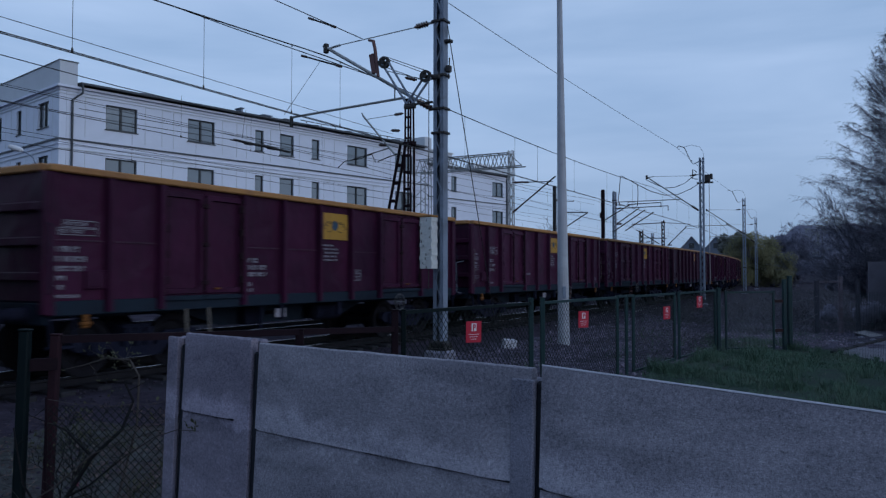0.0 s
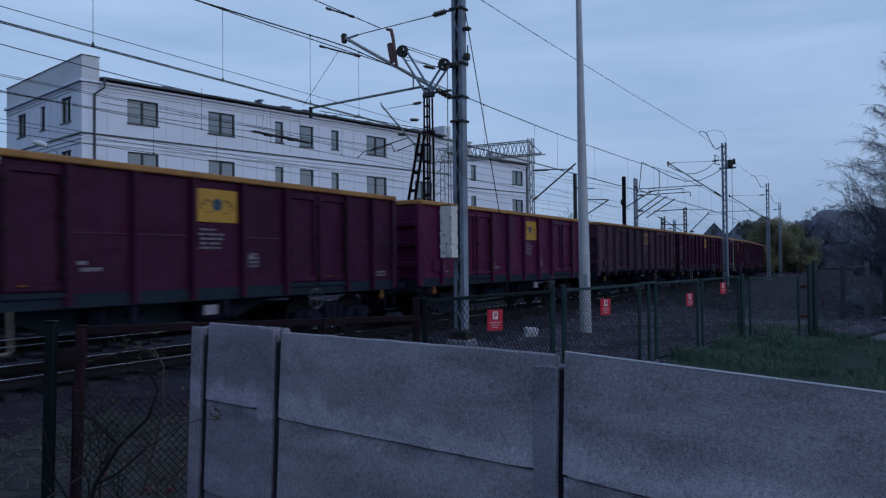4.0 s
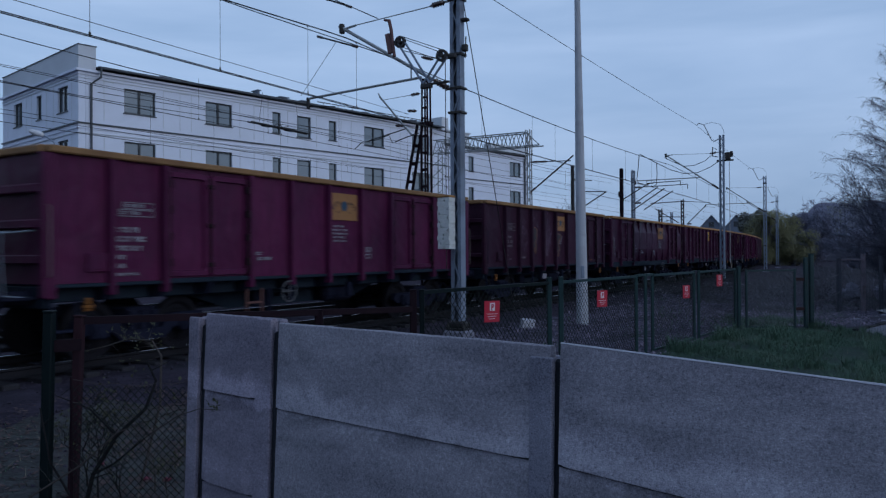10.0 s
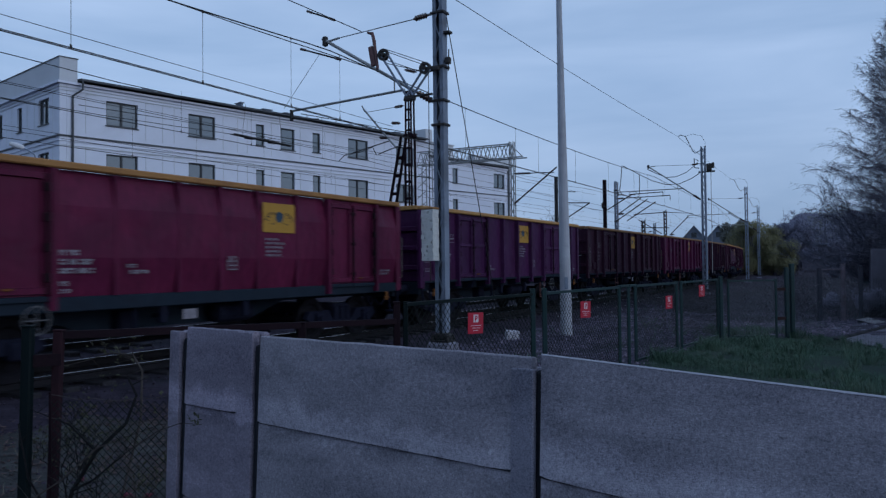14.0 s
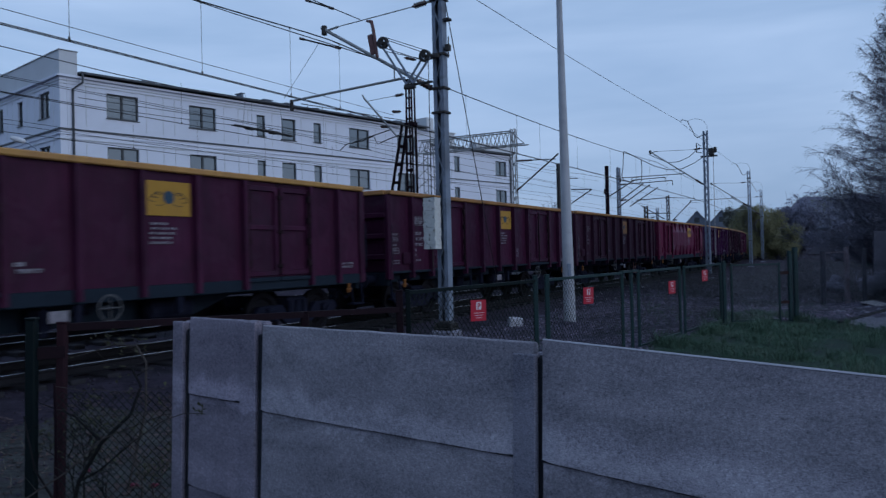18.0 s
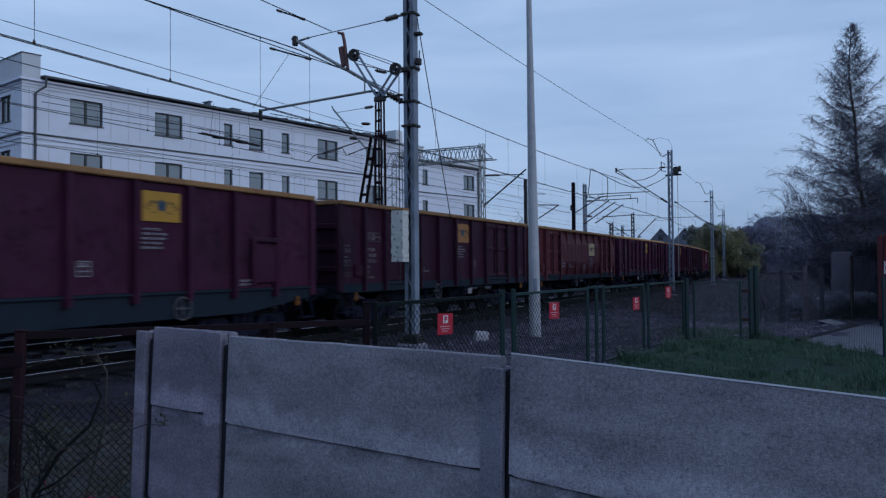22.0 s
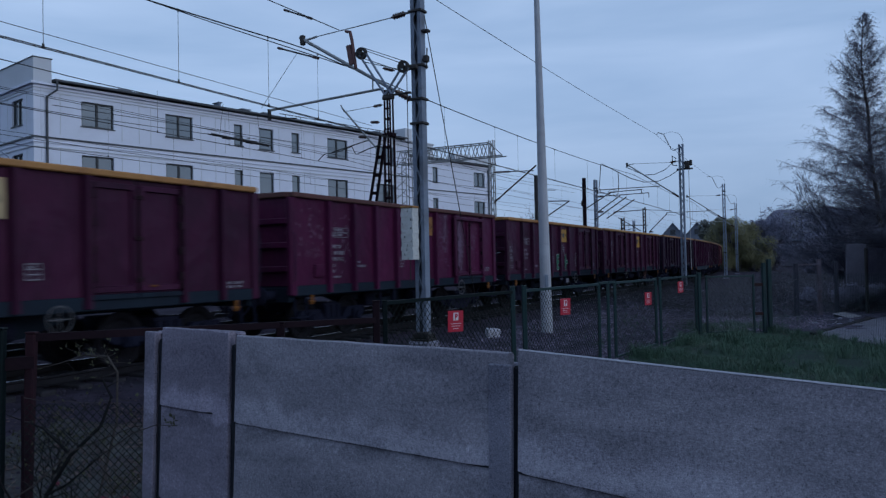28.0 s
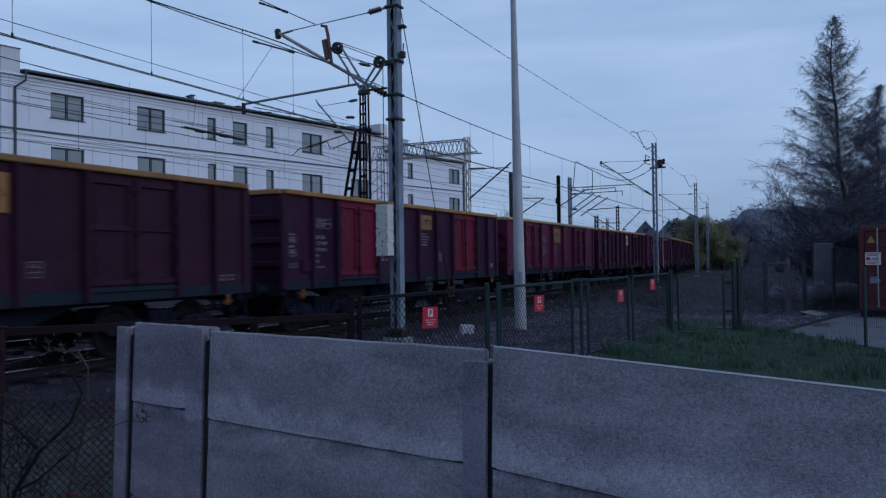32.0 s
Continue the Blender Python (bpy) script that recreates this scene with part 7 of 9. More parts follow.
    if recessed:
        for e in edges[1:-1]:
            part("rib_foot", shared(("rib_foot",), lambda: Mesh().add([(-0.055, -1.46, 1.18), (0.055, -1.46, 1.18), (0.055, -1.36, 0.98), (-0.055, -1.36, 0.98), (-0.055, -1.04, 1.18), (0.055, -1.04, 1.18), (0.055, -1.04, 0.98), (-0.055, -1.04, 0.98)], [(0, 3, 2, 1), (4, 5, 6, 7), (0, 4, 7, 3), (1, 2, 6, 5), (2, 3, 7, 6)])), SOOT, g, "", Matrix.Translation((e, 0, 0)))
    for sgn in (-1, 1):
        a, b = sorted((sgn * half, sgn * (half - 0.12)))
        h = part("headstock", shared(("headstock", sgn, round(half, 3)), lambda: Mesh().soft_box(a, b, -1.30, 1.30, 0.88, 1.22, 0.02)), SILL, g)
        for y in (-0.875, 0.875):
            part("buffer", shared(("buffer",), buffer_mesh), SOOT, h, "", Matrix.Translation((sgn * half, y, 1.05)) @ Matrix.Rotation(0 if sgn > 0 else math.pi, 4, "Z"))
        part("coupling", shared(("coupling", sgn), lambda: Mesh().tube([(0, 0, 1.0), (sgn * 0.3, 0, 1.0), (sgn * 0.42, 0, 0.9), (sgn * 0.55, 0, 0.72), (sgn * 0.62, 0, 0.9)], 0.035, 6)), SOOT, g, "", Matrix.Translation((sgn * half, 0, 0)))
        part("hose", shared(("hose", sgn), lambda: Mesh().tube([(0, -0.3, 0.95), (sgn * 0.2, -0.3, 0.75), (sgn * 0.38, -0.28, 0.6), (sgn * 0.55, -0.2, 0.78)], 0.025, 6)), SOOT, g, "", Matrix.Translation((sgn * half, 0, 0)))
        part("tie_down_hook", shared(("hook",), lambda: Mesh().soft_box(-0.085, 0.085, -1.46, -1.40, 0.86, 0.92, 0.015).soft_box(-0.04, 0.04, -1.46, -1.40, 0.92, 1.03, 0.012).soft_box(-0.06, 0.06, -1.45, -1.40, 0.82, 0.86, 0.012)), TAG, g, "orange yellow hook", Matrix.Translation((sgn * (half - 0.62), 0, 0)))
        part("step", shared(("step",), lambda: Mesh().bar((-0.2, -1.36, 1.05), (-0.2, -1.42, 0.55), 0.03, 0.04).bar((0.2, -1.36, 1.05), (0.2, -1.42, 0.55), 0.03, 0.04).soft_box(-0.22, 0.22, -1.47, -1.27, 0.52, 0.56, 0.01)), SOOT, g, "", Matrix.Translation((sgn * (half - 0.25), 0, 0)))
        part("handrail", shared(("handrail",), lambda: Mesh().tube([(0, SIDE - 0.03, 1.35), (0, SIDE - 0.12, 1.38), (0, SIDE - 0.12, 2.4), (0, SIDE - 0.03, 2.43)], 0.010, 6)), PALE_STEP if platform else SILL, g, "", Matrix.Translation((sgn * (half + 0.03), 0, 0)))
        if platform and sgn < 0:
            part("end_platform", Mesh().soft_box(-half - 0.55, -half - 0.02, -1.15, 1.15, 1.02, 1.07, 0.01), SOOT, g)
            for y in (-1.12, -0.55, 0.55, 1.12):
                part("platform_rail", Mesh().tube([(-half - 0.1, y, 1.05), (-half - 0.5, y, 1.1), (-half - 0.54, y, 1.5), (-half - 0.54, y, 2.0), (-half - 0.08, y, 2.05)], 0.013, 6), GREY_STEEL, g)
            part("platform_bar", Mesh().rod((-half - 0.54, -1.12, 2.0), (-half - 0.54, 1.12, 2.0), 0.013, None, 6), GREY_STEEL, g)
    # brake gear
    hwx = {-1: 0.52, 1: 0.35, 2: 0.52, 4: 0.33, 9: -0.55, 12: -0.1, 13: -0.15, 15: 0.3, 17: -0.35, 19: 0.5, 20: 0.3, 22: 0.1, 23: -0.3}.get(k, rng.choice((0.35, -0.2, 0.5))) * half
    part("hand_brake_wheel", shared(("brake_wheel",), lambda: Mesh().disc_ring((0, -1.47, 0.93), (0, 1, 0), 0.20, 0.22, 0.02, 20).bar((-0.2, -1.47, 0.93), (0.2, -1.47, 0.93), 0.012, 0.016).bar((0, -1.47, 0.73), (0, -1.47, 1.13), 0.012, 0.016).rod((0, -1.47, 0.93), (0, -1.3, 0.93), 0.03, None, 8)), DIM_STEEL, g, "pale hand brake wheel", Matrix.Translation((hwx, 0, 0)))
    part("air_tank", shared(("air_tank",), lambda: Mesh().lathe([(0.05, 0), (0.18, 0.04), (0.2, 0.12), (0.2, 0.9), (0.18, 0.98), (0.05, 1.02)], Matrix.Translation((0.6, -0.75, 0.78)) @ Matrix.Rotation(radians(90), 4, "Y"), 14)), SOOT, g)
    part("brake_rigging", shared(("rigging",), lambda: Mesh().bar((-2.6, -0.25, 0.72), (2.6, -0.25, 0.72), 0.04, 0.06).bar((-0.6, -0.9, 0.85), (-0.6, 0.6, 0.7), 0.05, 0.08).soft_box(-1.5, -1.1, -0.7, -0.3, 0.6, 0.95, 0.03).bar((-1.6, -1.2, 1.0), (-1.6, -1.2, 0.55), 0.05, 0.06)), SOOT, g)
    for bx in ((-1.1, 0.9) if not fish else ()):
        part("door_chute", shared(("chute",), lambda: Mesh().soft_box(-0.06, 0.06, -1.36, -1.24, 0.72, 1.04, 0.015)), SOOT, g, "", Matrix.Translation((bx, 0, 0)))
    if rng.random() < 0.6:
        part("data_plate", shared(("data_plate",), lambda: Mesh().soft_box(-0.16, 0.16, -1.345, -1.335, 0.76, 0.94, 0.003)), WHITE_PAINT, g, "pale data plate", Matrix.Translation((rng.uniform(-1.5, 1.5), 0, 0)))
    if k in (-1, 2):
        part("step_loop", Mesh().tube([(-0.27, -1.38, 1.04), (-0.27, -1.42, 0.5), (-0.22, -1.42, 0.45), (0.22, -1.42, 0.45), (0.27, -1.42, 0.5), (0.27, -1.38, 1.04)], 0.024, 6), PALE_STEP, g, "pale grey step loop", Matrix.Translation((-half * 0.54, 0, 0)))
    elif rng.random() < 0.5:
        part("side_ladder", shared(("ladder",), lambda: Mesh().bar((-0.2, -1.38, 1.02), (-0.2, -1.38, 0.45), 0.025, 0.04).bar((0.2, -1.38, 1.02), (0.2, -1.38, 0.45), 0.025, 0.04).bar((-0.2, -1.38, 0.48), (0.2, -1.38, 0.48), 0.025, 0.04).bar((-0.2, -1.38, 0.75), (0.2, -1.38, 0.75), 0.025, 0.04)), TAN, g, "worn tan step ladder", Matrix.Translation((rng.choice((-2.2, 2.4)), 0, 0)))
    # bogies and wheels
    for bx in (-half + 1.95, half - 1.95):
        b = part("bogie", shared(("bogie",), bogie_frame), SOOT, g, "", Matrix.Translation((bx, 0, 0)))
        for wx in (-0.9, 0.9):
            wsx = part("wheelset", shared(("wheelset",), wheelset_mesh), WHEEL, b)
            wsx.matrix_parent_inverse = Matrix.Translation((wx, 0, 0.46))
            WHEELSETS.append(wsx)
    # spray and odd details
    y = SIDE - 0.02
    if extra == "letters":
        for i, ch in enumerate("REH"):
            px = -half + (0.43 + 0.105 * i) * 2 * half - 0.55
            part("spray_edge", letters(ch, 0.86, 0.045, 0.001), GRAF_PALE, g, "pale spray outline", Matrix.Translation((px, y - 0.004, 1.36)))
            part("spray_letter", letters(ch, 0.86, 0.015, 0.001), GRAF_GREEN, g, "green sprayed letter", Matrix.Translation((px, y - 0.012, 1.36)))
        for q in (0.30, 0.70):
            c = -half + q * 2 * half
            tagged(part("scribble", Mesh().tube([(c + rng.uniform(-0.25, 0.25), y - 0.006, 1.45 + 0.025 * j) for j in range(26)], 0.008, 4), GRAF_PALE, g, "pale sprayed scribble"), kind="stuff")
    if extra == "scrawl":
        px = -half + 3.55 * scale_x
        outline_figure(((0.02, 0.95), (0.25, 1.02), (0.46, 0.93), (0.40, 0.62), (0.30, 0.50), (0.40, 0.30), (0.30, 0.10), (0.22, 0.34), (0.14, 0.12), (0.06, 0.30), (0.16, 0.48), (0.08, 0.62)), g, px - 0.1, y, 1.55)
        px = -half + 5.55 * scale_x
        outline_figure(((0.0, 0.72), (0.08, 0.90), (0.45, 0.94), (0.72, 0.86), (0.55, 0.74), (0.42, 0.56), (0.52, 0.42), (0.36, 0.10), (0.30, 0.36), (0.10, 0.46), (0.28, 0.62), (0.30, 0.74)), g, px - 0.1, y, 1.45)
        for q, n in ((2.4, 26), (4.5, 70), (3.4, 24)):
            tagged(part("flaked_mark", flakes(rng, 0.75, 1.5, n), PEEL, g, "pale flaked marks", Matrix.Translation((-half + q * scale_x, y, 1.5))), kind="stuff")
    if k in (0, 3, 15):
        for tx, tw, sw in text_spots:
            tagged(part("rust_spots", flakes(rng, tw * 0.8, 1.5, 9 if k == 3 else 22), SPOT, g, "dark patches of bare rust", Matrix.Translation((tx + tw * 0.1, y, 1.5))), kind="stuff")
    if extra == "tag":
        tagged(part("flaked_mark", flakes(rng, 0.8, 1.3, 60), PEEL, g, "pale flaked marks", Matrix.Translation((-2.2, y, 1.6))), kind="stuff")
    if extra == "big_door":
        m = Mesh()
        d0, d1 = half - 3.16, half - 1.06
        for x0, x1, z0, z1 in ((d0, d0 + 0.1, 1.3, 3.12), (d1 - 0.1, d1, 1.3, 3.12), (d0 + 0.1, d1 - 0.1, 3.02, 3.12)):
            m.soft_box(x0, x1, SIDE - 0.14, SIDE - 0.06, z0, z1, 0.015)
        part("door_surround", m, body, g, "framed loading door surround")
        for q, w, z, n in ((half - 3.0, 0.55, 1.5, 620), (half - 4.1, 0.7, 1.7, 40), (half - 3.75, 0.35, 1.9, 50), (half - 2.0, 0.7, 1.7, 30), (-half + 0.3, 0.9, 1.6, 26), (-half + 1.6, 0.9, 1.6, 30), (half - 5.4, 0.8, 1.4, 14)):
            tagged(part("flaked_mark", flakes(rng, w, 1.5, n), PEEL, g, "pale peeling paint", Matrix.Translation((q, y - (0.002 if n != 620 else 0.004), z))), kind="stuff")
    if extra == "hatch_door":
        m = Mesh()
        hx0 = half - 2.15
        for x0, x1, z0, z1 in ((hx0, hx0 + 0.1, 1.3, 2.3), (hx0 + 0.8, hx0 + 0.9, 1.3, 2.3), (hx0 + 0.1, hx0 + 0.8, 2.2, 2.3)):
            m.soft_box(x0, x1, SIDE - 0.13, SIDE - 0.08, z0, z1, 0.015)
        m.soft_box(hx0 + 0.14, hx0 + 0.76, SIDE - 0.10, SIDE - 0.06, 1.35, 2.16, 0.015)
        part("loading_hatch", m, body, g)
    return g


WHEELSETS = []
# number, shape, length, paint, door paint, rim, emblem plate, its size, double-panelled doors, end platform, spray, label
TRAIN = [
    (-8, "doors", 14.04, "dark_maroon", "dark_maroon", YELLOW_DULL, LOGO, 0.9, False, False, "", "dark maroon open goods wagon with a yellow rim"),
    (-7, "doors", 14.04, "brown", "brown", YELLOW_DULL, LOGO_DULL, 0.9, False, False, "", "brown open goods wagon with a worn yellow rim"),
    (-6, "plain", 14.04, "maroon", "maroon", YELLOW_DULL, LOGO, 0.9, False, False, "", "maroon open goods wagon with a yellow rim"),
    (-5, "doors", 14.04, "dark_maroon", "dark_maroon", YELLOW_DULL, LOGO, 0.9, False, False, "", "dark maroon open goods wagon with a yellow rim"),
    (-4, "plain", 14.04, "brown", "brown", YELLOW_DULL, LOGO_DULL, 0.8, False, False, "", "brown open goods wagon with a worn yellow rim"),
    (-3, "doors", 14.04, "maroon", "maroon", YELLOW_DULL, LOGO, 0.9, True, False, "", "maroon open goods wagon with a yellow rim"),
    (-2, "doors", 14.04, "maroon", "maroon", YELLOW, LOGO, 0.9, False, True, "", "maroon open goods wagon with white stencils and an end rail"),
    (-1, "doors", 14.04, "dark_maroon", "dark_maroon", YELLOW, LOGO, 0.95, False, False, "", "dark maroon open goods wagon with a yellow emblem plate"),
    (0, "doors", 14.04, "faded", "faded", YELLOW, LOGO_DULL, 0.95, False, True, "", "faded pinkish goods wagon with an end platform"),
    (1, "doors", 14.04, "red", "red", YELLOW, LOGO, 1.0, False, False, "", "red open goods wagon with a large emblem plate"),
    (2, "doors", 14.04, "dark_maroon", "dark_maroon", YELLOW, LOGO, 0.95, False, False, "", "dark maroon goods wagon with white stencils"),
    (3, "doors", 14.04, "maroon", "maroon", YELLOW, LOGO, 0.95, False, False, "", "maroon open goods wagon with double doors"),
    (4, "round", 14.04, "maroon", "maroon", YELLOW, LOGO_DULL, 0.95, True, True, "", "maroon goods wagon with swelling sides"),
    (5, "plain", 12.38, "brown", "brown", YELLOW_DULL, LOGO_DULL, 0.85, False, False, "scrawl", "brown open goods wagon with sprayed scrawls"),
    (6, "doors", 14.1, "red", "red", YELLOW_DULL, LOGO_DULL, 0.95, False, True, "", "red open goods wagon with an end platform and rails"),
    (7, "doors", 14.2, "brown", "brown", YELLOW_DULL, LOGO, 0.95, False, True, "", "dark brown goods wagon with white rails at its end"),
    (8, "doors", 14.04, "purple", "purple", YELLOW_BRIGHT, LOGO, 0.95, True, False, "", "purple open goods wagon with panelled doors"),
    (9, "round", 14.04, "crimson", "crimson", YELLOW, LOGO, 0.95, False, True, "", "red goods wagon with swelling sides"),
    (10, "doors", 14.04, "brown", "brown", YELLOW, LOGO_DULL, 0.95, False, False, "", "dull brownish maroon goods wagon with a yellow rim"),
    (11, "doors", 14.04, "dark_maroon", "dark_maroon", YELLOW, LOGO, 0.95, False, False, "", "maroon open goods wagon with dented panels"),
    (12, "doors", 14.04, "maroon", "maroon", YELLOW_BRIGHT, LOGO, 0.95, True, False, "", "maroon open goods wagon with panelled doors"),
    (13, "round", 13.9, "rust_red", "rust_red", YELLOW_DULL, LOGO_PALE, 0.95, True, False, "", "rusty red goods wagon with swelling sides"),
    (14, "doors", 13.9, "brown", "brown", YELLOW_DULL, LOGO_DULL, 0.95, True, False, "", "brown open goods wagon with panelled doors"),
    (15, "deep", 12.8, "maroon", "maroon", YELLOW_DULL, LOGO, 0.85, False, False, "hatch_door", "maroon goods wagon with a deep underframe and a hatch"),
    (16, "doors", 13.8, "plum_brown", "plum_brown", YELLOW, LOGO_DULL, 0.95, False, False, "", "dark plum goods wagon with a yellow emblem plate"),
    (17, "doors", 14.04, "maroon", "maroon", YELLOW_BRIGHT, LOGO, 1.0, False, False, "", "maroon goods wagon with a large emblem plate"),
    (18, "plain", 12.38, "maroon", "maroon", YELLOW, LOGO, 0.85, False, True, "letters", "maroon goods wagon sprayed with green letters"),
    (19, "plain", 12.1, "red", "red", TAN, LOGO_DULL, 0.85, False, False, "big_door", "rusty red goods wagon with a framed loading door"),
    (20, "doors", 14.04, "maroon", "maroon", YELLOW, LOGO_PALE, 0.95, False, False, "", "maroon goods wagon with a pale emblem plate"),
    (21, "wide", 14.04, "crimson", "crimson", STRAW, LOGO_DULL, 1.0, True, False, "", "bright red goods wagon with panelled doors"),
    (22, "doors", 14.04, "plum_grey", "bright_red", YELLOW, LOGO_DULL, 0.7, False, False, "", "dark plum goods wagon with bright red doors"),
    (23, "doors", 14.04, "brown", "brown", YELLOW_DULL, LOGO_DULL, 0.95, True, False, "", "dark brown open goods wagon with panelled doors"),
    (24, "doors", 14.04, "maroon", "maroon", YELLOW_DULL, LOGO_DULL, 0.95, False, False, "", "maroon open goods wagon with a worn yellow rim"),
]
# where each wagon's leading end stands on the line at the start
LEAD = {-1: 19.96, 0: 5.92, 1: -8.14, 2: -22.15, 3: -36.17, 4: -50.1, 5: -64.07, 6: -76.43, 7: -90.58, 8: -104.9, 9: -118.9, 10: -132.9, 11: -146.9, 12: -160.9, 13: -174.9,
        14: -188.7, 15: -202.5, 16: -215.3, 17: -229.1, 18: -243.1, 19: -255.45, 20: -267.5, 21: -281.5, 22: -295.5, 23: -309.6, 24: -323.6}
for _k in range(-8, -1):
    LEAD[_k] = 19.96 + 14.04 * (-1 - _k)


def travelled(t):
    """Metres that the train has gone after t seconds; it gathers speed slowly."""
    return 9.4 * t + 0.021 * t * t


# ---- plants ----
def spray(rng, p, d, length, r, m, droop=0.0, n=3, wob=0.12, segs=4):
    """One twig from p along d; returns its points."""
    pts, q, v = [], Vector(p), Vector(d).normalized()
    for i in range(segs + 1):
        pts.append(q.copy())
        v = (v + Vector((rng.uniform(-wob, wob), rng.uniform(-wob, wob), rng.uniform(-wob, wob) - droop))).normalized()
        q = q + v * length / segs
    m.tube(pts, [r * (1 - 0.8 * i / segs) for i in range(segs + 1)], n)
    return pts


def larch(x, y, h, seed, reach, lean):
    """A bare larch: curved trunk, many thin upturned limbs, side branches and hanging twigs."""
    rng = random.Random(seed)
    t = thing("larch_tree", "tall bare larch with hanging twigs", "tree", Matrix.Translation((x, y, ground_height(x, y))), group="larches")
    trunk, limbs, twigs = Mesh(), Mesh(), Mesh()
    pts = [Vector((-lean * math.sin(i / 16 * math.pi / 2) + 0.05 * math.sin(i * 1.3), 0.04 * math.cos(i), h * i / 16)) for i in range(17)]
    trunk.tube(pts, [0.115 * (1 - i / 16.3) ** 0.9 + 0.006 for i in range(17)], 8)
    part("trunk", trunk, TWIG, t)
    z = 0.16 * h
    while z < h * 0.99:
        f = z / h
        i = min(15, int(f * 16))
        c = pts[i].lerp(pts[i + 1], f * 16 - i)
        span = reach * (1 - f) ** 0.84 + 0.08
        a = rng.uniform(0, 6.3)
        d = Vector((math.cos(a), math.sin(a), rng.uniform(-0.25, 0.2) + 0.75 * f * f))
        L = span * (rng.uniform(0.45, 1.0) if rng.random() < 0.8 else rng.uniform(0.95, 1.25))
        lp = spray(rng, c, d, L, 0.011 * (1 - f) + 0.005, limbs, -0.05 - 0.05 * f, 4, 0.13, 7)
        for j in range(1, 8):
            for _k in range(2 if j < 3 else 3):
                o = lp[j].lerp(lp[j - 1], rng.random())
                ahead = (lp[j] - lp[j - 1]).normalized()
                side = Vector((-ahead.y, ahead.x, 0)) * rng.choice((-1, 1))
                bl = min(1.0, L * (0.40 - 0.03 * j)) * rng.uniform(0.6, 1.2) + 0.10
                bp = spray(rng, o, ahead * 0.8 + side * rng.uniform(0.3, 1.0) + Vector((0, 0, rng.uniform(-0.4, 0.25))), bl, 0.0055, limbs, 0.02, 3, 0.22, 3)
                for q in range(1, 4):
                    for _m in range(2 if bl > 0.3 else 1):
                        oo = bp[q].lerp(bp[q - 1], rng.random())
                        dd = (bp[q] - bp[q - 1]).normalized() * 0.5 + Vector((rng.uniform(-0.7, 0.7), rng.uniform(-0.7, 0.7), rng.uniform(-1.0, 0.1)))
                        spray(rng, oo, dd, rng.uniform(0.12, 0.40), 0.0046, twigs, 0.10, 3, 0.25, 2)
        z += rng.uniform(0.004, 0.022) * (1 + 4.0 * f * f + 14.0 * max(0.0, f - 0.78))
    part("limb_frame", limbs, BARK, t)
    part("crown", twigs, NEEDLE, t)


def fan_shrub(x, y, seed, aims):
    """A tall bare shrub: straight stems that fan out from one stool, with fine side twigs; aims: rows of lean, length."""
    rng = random.Random(seed)
    t = thing("fan_shrub", "bare shrub with a fan of long thin stems", "shrub", Matrix.Translation((x, y, ground_height(x, y) - 0.05)))
    stems, twigs = Mesh(), Mesh()
    for lean, length in aims:
        for _ in range(10):
            a = lean + rng.uniform(-0.12, 0.12)
            L = length * rng.uniform(0.72, 1.05)
            d = Vector((-math.sin(a), rng.uniform(-0.35, 0.35), math.cos(a)))
            lp = spray(rng, (rng.uniform(-0.5, 0.5), rng.uniform(-0.4, 0.4), 0), d, L, 0.008, stems, -0.01, 3, 0.07, 9)
            for j in range(4, 10):
                for _k in range(4):
                    o = lp[j].lerp(lp[j - 1], rng.random())
                    dd = (lp[j] - lp[j - 1]).normalized() + Vector((rng.uniform(-1, 1), rng.uniform(-1, 1), rng.uniform(-0.4, 0.8))) * 0.6
                    q = spray(rng, o, dd, rng.uniform(0.3, 0.95), 0.0062, twigs, -0.02, 3, 0.16, 3)
                    for _m in range(2):
                        spray(rng, q[rng.choice((1, 2))], dd + Vector((rng.uniform(-0.8, 0.8), rng.uniform(-0.8, 0.8), rng.uniform(-0.3, 0.6))), rng.uniform(0.2, 0.45), 0.005, twigs, 0.0, 3, 0.2, 2)
    part("stem_frame", stems, BARK, t)
    part("crown", twigs, NEEDLE, t)


